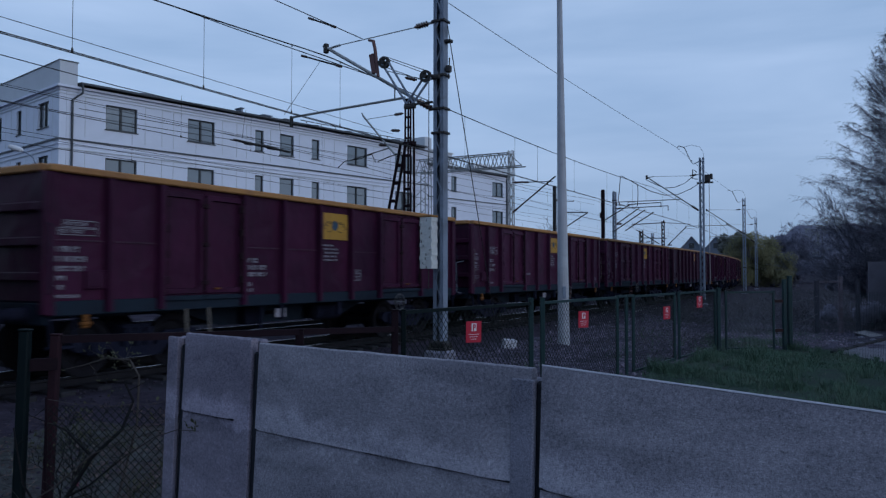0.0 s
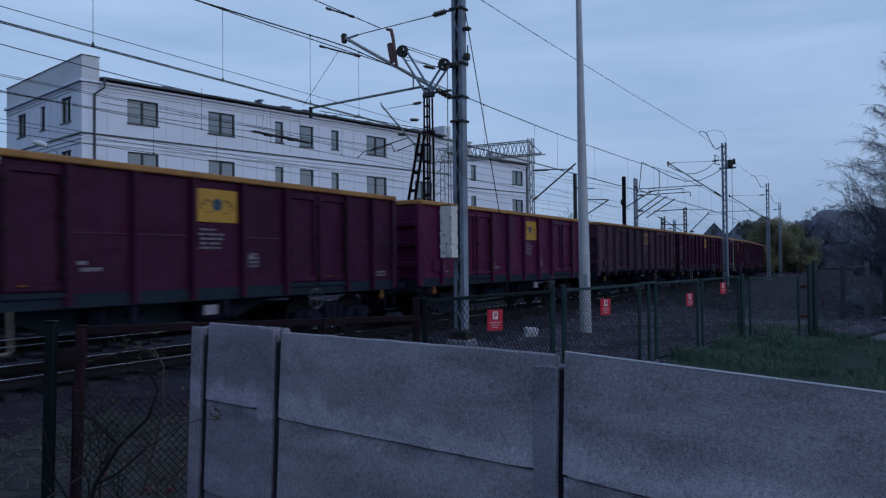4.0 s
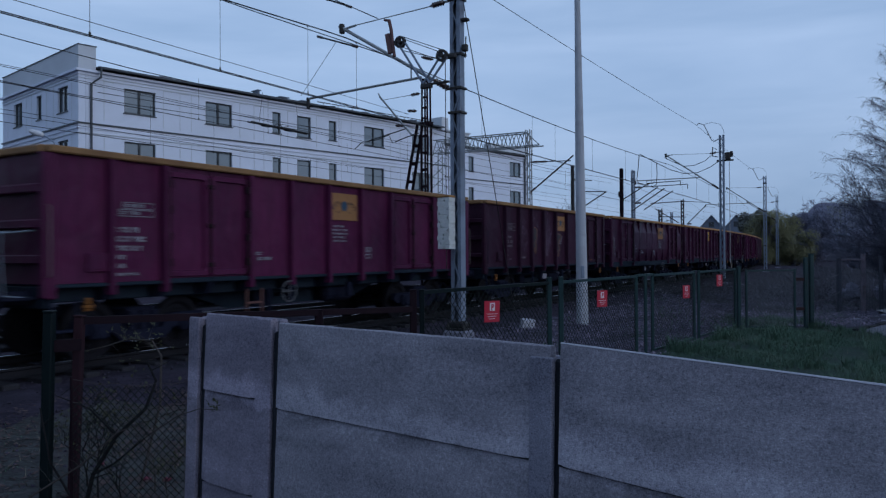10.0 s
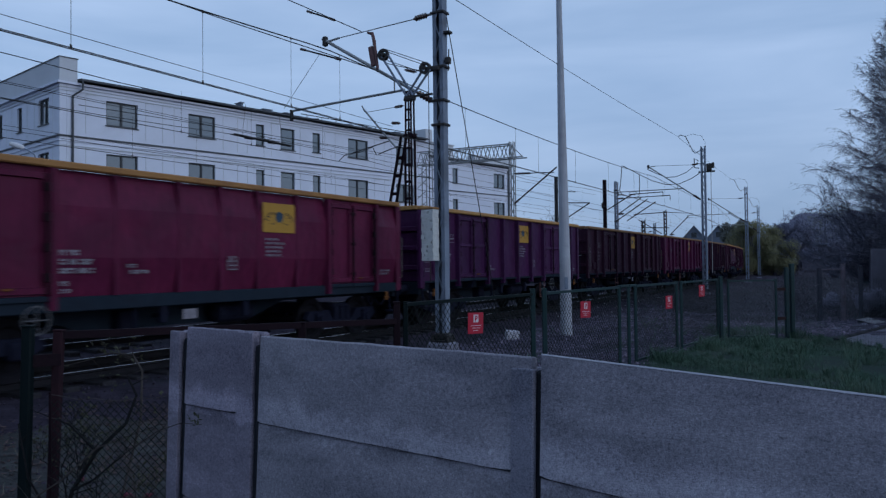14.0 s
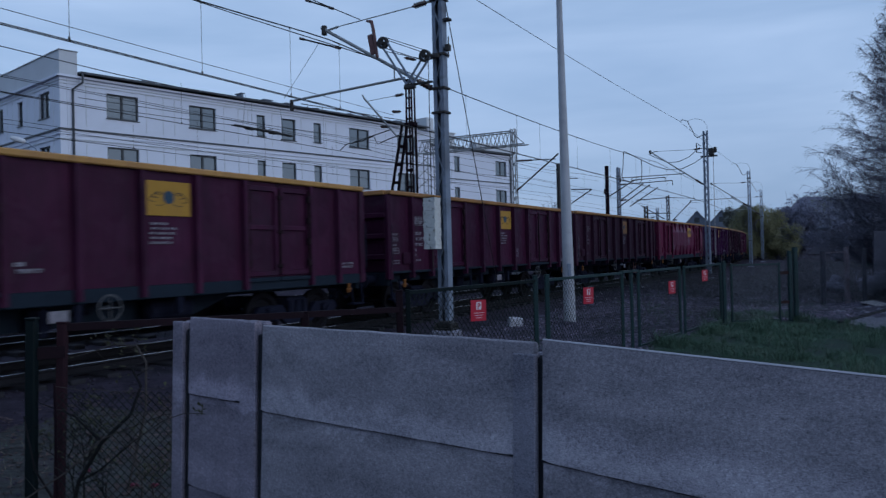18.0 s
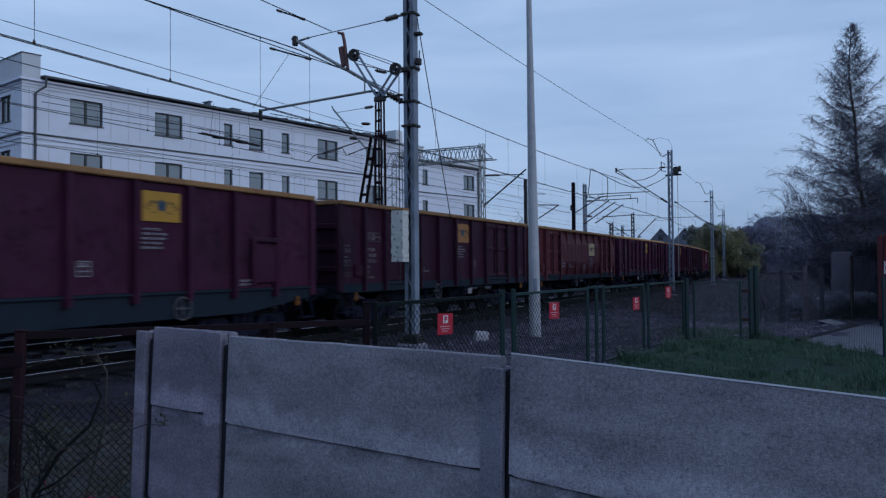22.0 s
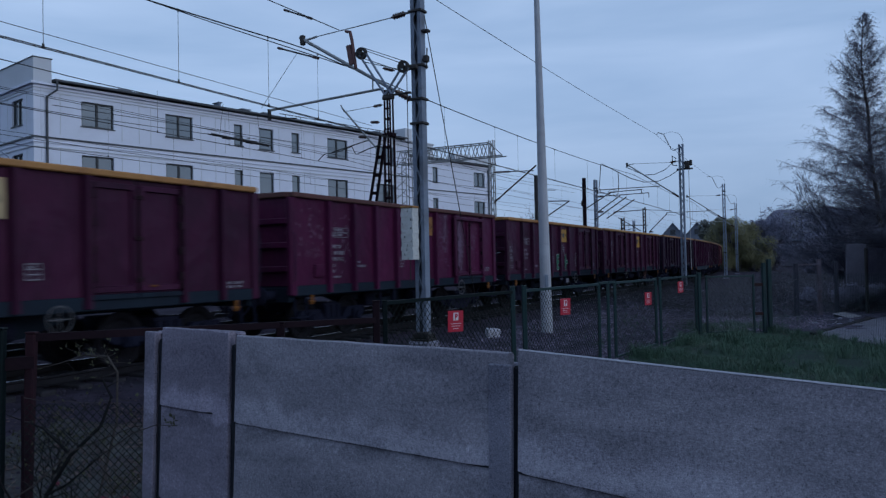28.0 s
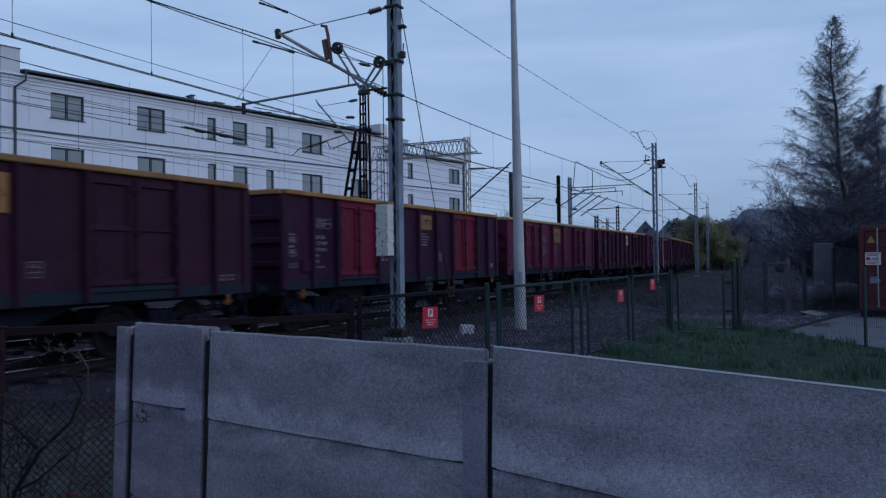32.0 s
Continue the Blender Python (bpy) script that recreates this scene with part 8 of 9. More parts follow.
def bare_tree(name, label, x, y, h, seed, spread, mat, leaf=None, leaf_n=0, leaf_r=0.1, base_z=None, twig=0.02, group=""):
    """A forking tree or tall shrub: stems that divide down to twigs, with small leaf clumps where it has them."""
    rng = random.Random(seed)
    gz = ground_height(x, y) if base_z is None else base_z
    t = thing(name, label, "tree" if h > 2.5 else "shrub", Matrix.Translation((x, y, gz - 0.05)), group=group)
    wood, leaves = Mesh(), Mesh()
    tips = []

    def grow(p, d, L, r, depth):
        pts = spray(rng, p, d, L, r, wood, -0.02, 5 if depth < 2 else 3, 0.16, 4)
        if depth == 4:
            tips.extend(pts[1:])
            return
        for k in range(3 if depth else 4):
            q = pts[rng.choice((2, 3, 4))] if k else pts[4]
            dd = (pts[4] - pts[2]).normalized() + Vector((rng.uniform(-1, 1), rng.uniform(-1, 1), rng.uniform(-0.25, 0.5))) * spread
            grow(q, dd, L * rng.uniform(0.55, 0.8), r * 0.58, depth + 1)

    grow(Vector((0, 0, 0)), (rng.uniform(-0.1, 0.1), rng.uniform(-0.1, 0.1), 1), h * 0.36, h * twig, 0)
    part("stem_frame", wood, mat, t)
    for _ in range(leaf_n):
        c = rng.choice(tips) + Vector((rng.gauss(0, 1), rng.gauss(0, 1), rng.gauss(0, 1))) * leaf_r * 1.6
        for _j in range(2):
            u = Vector((rng.uniform(-1, 1), rng.uniform(-1, 1), rng.uniform(-1, 1))).normalized()
            w = u.orthogonal().normalized()
            r = leaf_r * rng.uniform(0.5, 1.2)
            leaves.add([c - u * r, c + w * r * 0.45, c + u * r, c - w * r * 0.45], [(0, 1, 2, 3)])
    if leaf_n:
        part("crown", leaves, leaf, t)
    return t


def leafy_bush(x, y, h, w, seed, mat=None, label="rounded bush in fresh yellow green leaf", name="budding_bush", card=1.0):
    """A rounded, lumpy bush: short stems and many small leaf clumps with gaps between the lumps."""
    rng = random.Random(seed)
    t = thing(name, label, "bush" if mat is None else "tree", Matrix.Translation((x, y, ground_height(x, y) - 0.1)), group="budding bushes" if mat is None else "")
    stems, leaves = Mesh(), Mesh()
    for _ in range(46):
        a, f = rng.uniform(0, 6.3), rng.uniform(0.12, 0.88)
        r = w * math.sin(math.pi * (0.12 + 0.8 * f)) ** 0.7 * rng.uniform(0.25, 0.85)
        c = Vector((r * math.cos(a), r * math.sin(a), h * f))
        stems.tube([(0.2 * math.cos(a), 0.2 * math.sin(a), 0), c * 0.5 + Vector((0, 0, 0.2)), c], [0.07, 0.04, 0.015], 4)
        size = rng.uniform(0.7, 1.25)
        for _k in range(520):
            d = Vector((rng.gauss(0, 1), rng.gauss(0, 1), rng.gauss(0, 0.9))).normalized() * size * rng.random() ** 0.4
            p = c + d
            if p.z < 0.1:
                continue
            u = Vector((rng.uniform(-1, 1), rng.uniform(-1, 1), rng.uniform(-1, 1))).normalized()
            v = u.orthogonal().normalized()
            s = rng.uniform(0.05, 0.12) * card
            leaves.add([p - u * s, p + v * s * 0.5, p + u * s, p - v * s * 0.5], [(0, 1, 2, 3)])
    part("stem_frame", stems, BARK, t)
    part("crown", leaves, mat or BUSH_GREEN, t)


def woodland():
    """The wooded slope in the distance: a hill with many uneven small clumps and thin stems on it."""
    rng = random.Random(11)
    hill, na, nr = Mesh(), 90, 7
    for i in range(na + 1):
        az = radians(24.2 + 36.0 * i / na)
        swell = min(1.0, max(0.0, (math.degrees(az) - 24.2) / 2.4)) ** 0.6
        for k in range(nr + 1):
            r = 165 + 12 * k
            x, y = r * math.sin(az), r * math.cos(az)
            up = math.sin(math.pi / 2 * min(1.0, k / 4)) * swell
            bump = 0.9 * noise.noise(Vector((x * 0.16, y * 0.16, 1))) + 0.5 * noise.noise(Vector((x * 0.5, y * 0.5, 4)))
            hill.v.append((x, y, ground_height(x, y) - 1.0 + up * (13.3 + 1.3 * bump)))
    for i in range(na):
        for k in range(nr):
            a = i * (nr + 1) + k
            hill.f.append((a, a + 1, a + nr + 2, a + nr + 1))
    # the hill's pale blue-grey is haze put into its colour
    tagged(part("wooded_hill", hill, WOOD_HAZE), "wooded hill beyond the tracks, coloured blue-grey for haze", "hill", kind="structure")
    for mat, count, name, label in ((WOOD_HAZE, 260, "far_wood", "bare wood on the far slope, coloured blue-grey for haze"), (WOOD_GREEN_HAZE, 60, "budding_wood", "budding greenish wood on the far slope, paled for haze")):
        m = Mesh()
        for _ in range(count):
            az = radians(rng.uniform(24.8, 56))
            dist = rng.uniform(150, 230)
            x, y = dist * math.sin(az), dist * math.cos(az)
            g = ground_height(x, y) - 0.6
            h = rng.uniform(8.0, 12.5) * (0.55 + 0.45 * min(1, (math.degrees(az) - 24) / 3)) * (1.0 if dist < 180 else 1.2)
            m.rod((x, y, g), (x + rng.uniform(-0.6, 0.6), y, g + h * 0.9), 0.16, 0.03, 4, False)
            for _k in range(320):
                f = rng.random() ** 0.7
                rad = h * 0.36 * math.sin(math.pi * min(0.97, 0.12 + 0.86 * f)) ** 0.8
                a = rng.uniform(0, 6.3)
                rr = rad * math.sqrt(rng.random())
                c = Vector((x + rr * math.cos(a), y + rr * math.sin(a), g + h * (0.12 + 0.9 * f)))
                u = Vector((rng.uniform(-1, 1), rng.uniform(-1, 1), rng.uniform(-0.2, 1.3))).normalized()
                w = u.orthogonal().normalized()
                s = rng.uniform(0.15, 0.48)
                m.add([c - u * s, c + w * s * 0.28, c + u * s, c - w * s * 0.28], [(0, 1, 2, 3)])
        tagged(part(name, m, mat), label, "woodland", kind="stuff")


def build_grass():
    rng = random.Random(5)
    m = Mesh()
    k = 0
    while k < 30000:
        x, y = rng.uniform(1.8, 10.8), rng.uniform(7.0, 23.5)
        # right of the fence, left of the paving
        p = Vector((x, y, 0)) - FENCE_AT
        if p.cross(FENCE_WAY).z < 0.12 and (y < 20.4 or x < 8.2):
            continue
        if x > 10.4 and rng.random() < 0.5:
            continue
        dense = 0.5 + 0.9 * noise.noise(Vector((x * 0.55, y * 0.55, 3)))
        if rng.random() > max(0.06, dense - 0.05):
            continue
        z = ground_height(x, y)
        h = rng.uniform(0.03, 0.14) * (0.35 + max(0, dense) * 0.8 + max(0.0, noise.noise(Vector((x * 1.5, y * 1.5, 8))) - 0.05) * 4.2)
        for _ in range(3):
            a = rng.uniform(0, 6.3)
            b = Vector((x + rng.uniform(-0.04, 0.04), y + rng.uniform(-0.04, 0.04), z - 0.02))
            lean = Vector((math.cos(a), math.sin(a), 0)) * h * rng.uniform(0.2, 1.0)
            w = Vector((-math.sin(a), math.cos(a), 0)) * rng.uniform(0.003, 0.006)
            m.add([b - w, b + w, b + lean * 0.45 + Vector((0, 0, h * 0.65)) + w * 0.7, b + lean * 0.45 + Vector((0, 0, h * 0.65)) - w * 0.7, b + lean + Vector((0, 0, h))], [(0, 1, 2, 3), (3, 2, 4)])
        k += 1
    for _ in range(150):
        x, y = rng.uniform(2.0, 10.9), rng.uniform(7.5, 21.0)
        p = Vector((x, y, 0)) - FENCE_AT
        if p.cross(FENCE_WAY).z < 0.15:
            continue
        tall, wide = rng.uniform(0.10, 0.30), rng.uniform(0.05, 0.16)
        for _j in range(70):
            a, r = rng.uniform(0, 6.3), wide * rng.random()
            b = Vector((x + r * math.cos(a), y + r * math.sin(a), ground_height(x, y) - 0.02))
            h = tall * rng.uniform(0.5, 1.1)
            lean = Vector((math.cos(a), math.sin(a), 0)) * h * rng.uniform(0.1, 0.7)
            w = Vector((-math.sin(a), math.cos(a), 0)) * 0.005
            m.add([b - w, b + w, b + lean * 0.4 + Vector((0, 0, h * 0.65)) + w * 0.7, b + lean * 0.4 + Vector((0, 0, h * 0.65)) - w * 0.7, b + lean + Vector((0, 0, h))], [(0, 1, 2, 3), (3, 2, 4)])
    tagged(part("grass", m, GRASS), "tufted green grass beside the fence", "grass", kind="stuff")
    straw = Mesh()
    for _ in range(5200):
        x, y = rng.uniform(1.8, 11.0), rng.uniform(6.0, 23.0)
        p = Vector((x, y, 0)) - FENCE_AT
        if p.cross(FENCE_WAY).z < 0.1 or noise.noise(Vector((x * 0.8, y * 0.8, 15))) < rng.uniform(-0.4, 0.3):
            continue
        h, a = rng.uniform(0.03, 0.16), rng.uniform(0, 6.3)
        w = Vector((-math.sin(a), math.cos(a), 0)) * 0.005
        b = Vector((x, y, ground_height(x, y) - 0.01))
        straw.add([b - w, b + w, b + Vector((math.cos(a) * h, math.sin(a) * h, h * 0.8))], [(0, 1, 2)])
    tagged(part("straw", straw, DRY), "dry stalks among the green grass", "grass", kind="stuff")
    thin = Mesh()
    for _ in range(5200):
        s, n = rng.uniform(-9, 6), rng.uniform(3.0, 9.2)
        p, _a = on_line(s, n)
        z = ground_height(p.x, p.y)
        h = rng.uniform(0.02, 0.06)
        a = rng.uniform(0, 6.3)
        w = Vector((-math.sin(a), math.cos(a), 0)) * 0.006
        t = p + Vector((math.cos(a) * h * 0.6, math.sin(a) * h * 0.6, z + h))
        b = p + Vector((0, 0, z - 0.01))
        thin.add([b - w, b + w, t], [(0, 1, 2)])
    tagged(part("thin_grass", thin, GRASS), "thin grass and weeds by the track", "grass", kind="stuff")
    dry = Mesh()
    for _ in range(6000):
        s, n = rng.uniform(4, 60), rng.uniform(1.0, 8.4)
        p, _a = on_line(s, n)
        if noise.noise(Vector((p.x * 0.4, p.y * 0.4, 9))) < -0.05:
            continue
        z = ground_height(p.x, p.y)
        h = rng.uniform(0.05, 0.22)
        a = rng.uniform(0, 6.3)
        w = Vector((-math.sin(a), math.cos(a), 0)) * 0.005
        t = p + Vector((math.cos(a) * h, math.sin(a) * h, z + h * 0.7))
        b = p + Vector((0, 0, z - 0.01))
        dry.add([b - w, b + w, t], [(0, 1, 2)])
    # arching brambles and weeds on the waste ground round the shed
    bram = Mesh()
    for _ in range(7500):
        x = rng.uniform(11.0, 25.0)
        y = 25.2 + (x - 11.0) * 0.30 + rng.random() ** 1.3 * 18
        if noise.noise(Vector((x * 0.5, y * 0.5, 2))) < -0.1 and y > 28.6:
            continue
        z = ground_height(x, y)
        tall = 0.8 if 15.6 < x < 18.4 and y < 28.4 else (0.4 if y < 30 else 0.7)
        spray(rng, (x, y, z - 0.02), (rng.uniform(-0.7, 0.7), rng.uniform(-0.7, 0.7), 1), tall * rng.uniform(0.4, 1.5), 0.013, bram, 0.3, 3, 0.35, 4)
    for _ in range(6500):
        x, y = rng.uniform(13.0, 46.0), rng.uniform(40.0, 100.0)
        if Vector((x, y, 0)).dot(LEFT) > 7.0 or noise.noise(Vector((x * 0.2, y * 0.2, 7))) < -0.25:
            continue
        z = ground_height(x, y)
        spray(rng, (x, y, z - 0.02), (rng.uniform(-0.6, 0.6), rng.uniform(-0.6, 0.6), 1), rng.uniform(0.5, 2.0), 0.02, bram, 0.2, 3, 0.35, 4)
    waste, weeds = Mesh(), Mesh()
    for _ in range(15000):
        s, n = 10 + 42 * rng.random() ** 1.2, rng.uniform(0.5, 8.8)
        p, _a = on_line(s, n)
        drift = noise.noise(Vector((p.x * 0.45, p.y * 0.45, 21)))
        if not beyond_fence(p.x, p.y) or drift < rng.uniform(-0.45, 0.2):
            continue
        z = ground_height(p.x, p.y) + 0.01
        a = rng.uniform(0, 6.3)
        if drift > 0.12 and rng.random() < 0.6:
            h = rng.uniform(0.04, 0.16)
            w = Vector((-math.sin(a), math.cos(a), 0)) * 0.009
            b = p + Vector((0, 0, z))
            weeds.add([b - w, b + w, b + Vector((math.cos(a) * h * 0.6, math.sin(a) * h * 0.6, h))], [(0, 1, 2)])
        else:
            spray(rng, p + Vector((0, 0, z)), (math.cos(a), math.sin(a), rng.uniform(0.05, 0.7)), rng.uniform(0.12, 0.5), 0.008, waste, 0.25, 3, 0.3, 3)
    # the stalks share the haze-blued bark colour
    tagged(part("dead_stalks", waste, BARK_HAZE), "dead stalks and twigs on the waste ground", "stalks", kind="stuff")
    tagged(part("low_weeds", weeds, GRASS), "low weeds in patches on the waste ground", "weeds", kind="stuff")
    fleck = Mesh()
    for _ in range(2600):
        x, y = rng.uniform(5.0, 24.0), rng.uniform(18.0, 46.0)
        q = Vector((x, y, 0)) - FENCE_AT
        if q.cross(FENCE_WAY).z > 0.3 and y < 22.5 and x > 8:
            continue
        if 10.5 < x and y < 19.3 + (x - 10.5) * 1.25 and y < 27:
            continue
        z = ground_height(x, y) - 0.01
        r, a = rng.uniform(0.02, 0.075), rng.uniform(0, 6.3)
        ca, sa = math.cos(a) * r, math.sin(a) * r
        fleck.add([(x + ca, y + sa, z), (x - sa * 0.6, y + ca * 0.6, z), (x - ca, y - sa, z), (x + sa * 0.6, y - ca * 0.6, z), (x + ca * 0.2, y + sa * 0.2, z + r * 0.7)], [(0, 1, 4), (1, 2, 4), (2, 3, 4), (3, 0, 4)])
    tagged(part("stone_chips", fleck, BOARD_WORN), "pale stone chips scattered on the waste ground", "stones", kind="stuff")
    tagged(part("brambles", bram, BRAMBLE), "low dull brambles on the waste ground", "brambles", kind="stuff")
    tagged(part("dry_grass", dry, DRY), "dry straw-coloured grass on the stony ground", "grass", kind="stuff")
    litter = Mesh()
    for _ in range(30000):
        s, n = rng.uniform(-5, 10), rng.uniform(4.2, 9.7)
        p, _a = on_line(s, n)
        if noise.noise(Vector((p.x * 1.3, p.y * 1.3, 6))) < rng.uniform(-0.35, 0.55):
            continue
        z = ground_height(p.x, p.y) + 0.022
        u = Vector((rng.uniform(-1, 1), rng.uniform(-1, 1), rng.uniform(-0.12, 0.12))).normalized()
        w = u.cross(Vector((0, 0, 1))).normalized() * 1.4
        r = rng.uniform(0.006, 0.034)
        c = p + Vector((0, 0, z))
        litter.add([c - u * r, c + w * r * 0.6, c + u * r + Vector((0, 0, 0.01)), c - w * r * 0.6], [(0, 1, 2, 3)])
    tagged(part("leaf_litter", litter, LITTER), "dry leaves and crumbs on the ground", "leaf litter", kind="stuff")


def build_plants():
    larch(19.1, 28.9, 11.45, 3, 4.3, 0.95)
    larch(21.4, 30.8, 9.2, 8, 3.6, 0.1)
    fan_shrub(20.1, 30.8, 21, ((1.0, 5.6), (0.88, 5.8), (0.75, 6.0), (0.6, 6.2), (0.42, 6.6), (0.25, 6.6), (0.0, 6.0), (-0.3, 5.6)))
    fan_shrub(21.6, 31.4, 22, ((0.5, 5.6), (0.25, 6.0), (0.0, 6.2), (-0.3, 5.6)))
    fan_shrub(23.6, 32.2, 24, ((0.5, 5.8), (0.2, 6.2), (-0.1, 6.0), (-0.4, 5.4)))
    leafy_bush(49.6, 112.0, 8.4, 4.3, 31, card=1.25)
    leafy_bush(52.2, 111.0, 6.2, 3.2, 33, card=1.25)
    leafy_bush(49.4, 118.0, 9.0, 3.2, 32, WOOD_GREEN_HAZE, "round tree with bare twigs, colour paled for haze", "round_tree", 2.0)
    leafy_bush(53.4, 125.0, 8.6, 3.2, 37, WOOD_HAZE, "round tree with bare twigs, colour paled for haze", "round_tree", 2.2)
    leafy_bush(57.5, 116.0, 8.2, 3.6, 36, WOOD_HAZE, "round tree with bare twigs, colour paled for haze", "round_tree", 2.0)
    bare_tree("bare_tree", "bare spreading tree behind the tracks", 53.6, 122.0, 10.6, 35, 0.7, BARK_HAZE, twig=0.010)
    bare_tree("bare_tree", "bare spreading tree behind the tracks", 55.6, 124.0, 9.8, 38, 0.7, BARK_HAZE, twig=0.010)
    bare_tree("bare_tree", "bare spreading tree behind the house", 12.1, 85.0, 10.4, 36, 0.9, BARK, twig=0.014)
    for i, (x, y, h) in enumerate(((19.0, 33.0, 2.3), (18.8, 29.5, 1.9), (19.6, 29.6, 2.1), (18.6, 31.8, 2.8), (19.6, 31.0, 4.0), (21.5, 32.0, 4.2), (24.0, 33.5, 4.2), (22.5, 38.0, 4.2), (18.6, 29.9, 3.0), (20.2, 30.2, 3.4), (16.4, 27.1, 1.15), (16.95, 27.0, 1.1), (17.4, 27.1, 1.2), (16.0, 27.3, 0.9), (15.3, 28.2, 0.9))):
        bare_tree("undergrowth_bush", "dark tangled undergrowth bush below the larch", x, y, h, 60 + i, 1.0, UNDERWOOD, UNDERWOOD, 4600, 0.042, twig=0.006, group="undergrowth")
    # shrub by the netting, with a few young leaves
    for x, y, h, seed in ((-2.86, 6.55, 1.25, 41), (-2.45, 6.75, 1.1, 42), (-3.1, 6.9, 1.1, 43), (-2.2, 6.35, 0.8, 44), (-2.6, 6.4, 0.95, 47)):
        bare_tree("hedge_shrub", "leggy dark shrub with a few young leaves behind the netting", x, y, h, seed, 0.95, BARK_WET if seed % 2 else TWIG, LEAF_BUD, 90, 0.017, -0.42, 0.011, group="hedge shrubs")
    m, lv, rng = Mesh(), Mesh(), random.Random(6)
    vine = thing("hanging_branch", "arching twig with young leaves over the rusty rail", "branch")
    pts = [(-2.65, 6.9, -0.4), (-2.45, 6.85, 0.35), (-2.42, 6.8, 0.78), (-2.5, 6.8, 0.92), (-2.72, 6.85, 0.93), (-2.95, 6.9, 0.86)]
    m.tube(pts, [0.012, 0.011, 0.010, 0.009, 0.007, 0.004], 5)
    for i in range(26):
        a, b = Vector(pts[2 + i % 3]), Vector(pts[3 + i % 3])
        o = a.lerp(b, rng.random())
        q = spray(rng, o, (rng.uniform(-1, 1), rng.uniform(-0.5, 0.5), rng.uniform(-0.3, 0.8)), rng.uniform(0.06, 0.2), 0.003, m, 0.05, 3, 0.3, 2)
        for _j in range(3):
            c = q[-1] + Vector((rng.gauss(0, 0.012), rng.gauss(0, 0.012), rng.gauss(0, 0.012)))
            u = Vector((rng.uniform(-1, 1), rng.uniform(-1, 1), rng.uniform(0, 1))).normalized()
            w = u.orthogonal().normalized()
            lv.add([c, c + u * 0.018 + w * 0.006, c + u * 0.036, c + u * 0.018 - w * 0.006], [(0, 1, 2, 3)])
    part("stem", m, TWIG, vine)
    part("leaves", lv, LEAF_BUD, vine)
    thick = thing("leaning_branch", "dark leaning branches behind the low netting", "branch")
    for pts, r, mt, nm in (([(-2.75, 5.95, -0.45), (-2.62, 5.9, 0.0), (-2.42, 5.85, 0.30), (-2.18, 5.8, 0.52), (-2.12, 5.85, 0.72), (-2.2, 5.9, 0.84)], 0.020, BARK_WET, "bough"), ([(-2.62, 5.9, 0.0), (-2.4, 5.75, 0.12), (-2.1, 5.7, 0.36)], 0.011, BARK_WET, "bough"), ([(-2.42, 5.85, 0.30), (-2.6, 5.8, 0.52), (-2.85, 5.8, 0.62)], 0.009, BARK_WET, "bough"), ([(-2.75, 5.95, -0.3), (-2.95, 5.9, 0.1), (-3.05, 5.95, 0.5)], 0.012, BARK_WET, "bough"), ([(-2.9, 5.5, -0.05), (-2.53, 5.5, 0.18), (-2.27, 5.5, 0.41), (-1.83, 5.48, 0.57), (-1.62, 5.45, 0.60)], 0.007, TWIG, "switch")):
        mm = Mesh().tube(pts, [r * (1 - 0.6 * i / (len(pts) - 1)) for i in range(len(pts))], 5)
        for i in range(9):
            j = rng.randrange(1, len(pts))
            o = Vector(pts[j - 1]).lerp(Vector(pts[j]), rng.random())
            spray(rng, o, (rng.uniform(-1, 1), rng.uniform(-0.4, 0.4), rng.uniform(-0.1, 1)), rng.uniform(0.1, 0.34), r * 0.3, mm, 0.02, 3, 0.25, 3)
        part(nm, mm, mt, thick)
    for x, y, a in ((-2.65, 7.05, 0.4), (-2.45, 7.04, 1.3), (-3.3, 7.6, 2.2)):
        scrap = thing("paper_scrap", "crumpled red wrapper lying on the ground", "litter", Matrix.Translation((x, y, ground_height(x, y) + 0.02)) @ Matrix.Rotation(a, 4, "Z"), group="scraps")
        part("wrapper", Mesh().add([(-0.05, -0.02, 0), (0.0, -0.03, 0.02), (0.05, -0.015, 0.005), (0.045, 0.02, 0.012), (-0.005, 0.025, 0.03), (-0.05, 0.02, 0.006), (0, 0, -0.01)], [(0, 1, 4, 5), (1, 2, 3, 4), (0, 6, 1), (1, 6, 2), (2, 6, 3), (3, 6, 4), (4, 6, 5), (5, 6, 0)]), PAINT["bright_red"], scrap)
    stray = thing("stray_twig", "thin twig lying across the concrete wall", "branch", WALL_M)
    q = [(3.55, 0.10, 0.28), (3.0, 0.09, 0.56), (2.75, 0.08, 0.64), (2.52, 0.07, 0.66)]
    st = Mesh().tube(q, [0.006, 0.005, 0.004, 0.003], 4)
    part("stem", st, TWIG, stray)
    lv = Mesh()
    for i in range(16):
        c = Vector((2.60 + rng.uniform(-0.08, 0.06), 0.075 + rng.uniform(-0.01, 0.03), 0.665 + rng.uniform(-0.02, 0.05)))
        u = Vector((rng.uniform(-1, 1), rng.uniform(-0.3, 1), rng.uniform(-0.3, 1))).normalized()
        w = u.orthogonal().normalized()
        lv.add([c, c + u * 0.02 + w * 0.007, c + u * 0.04, c + u * 0.02 - w * 0.007], [(0, 1, 2, 3)])
    part("leaves", lv, LEAF_BUD, stray)


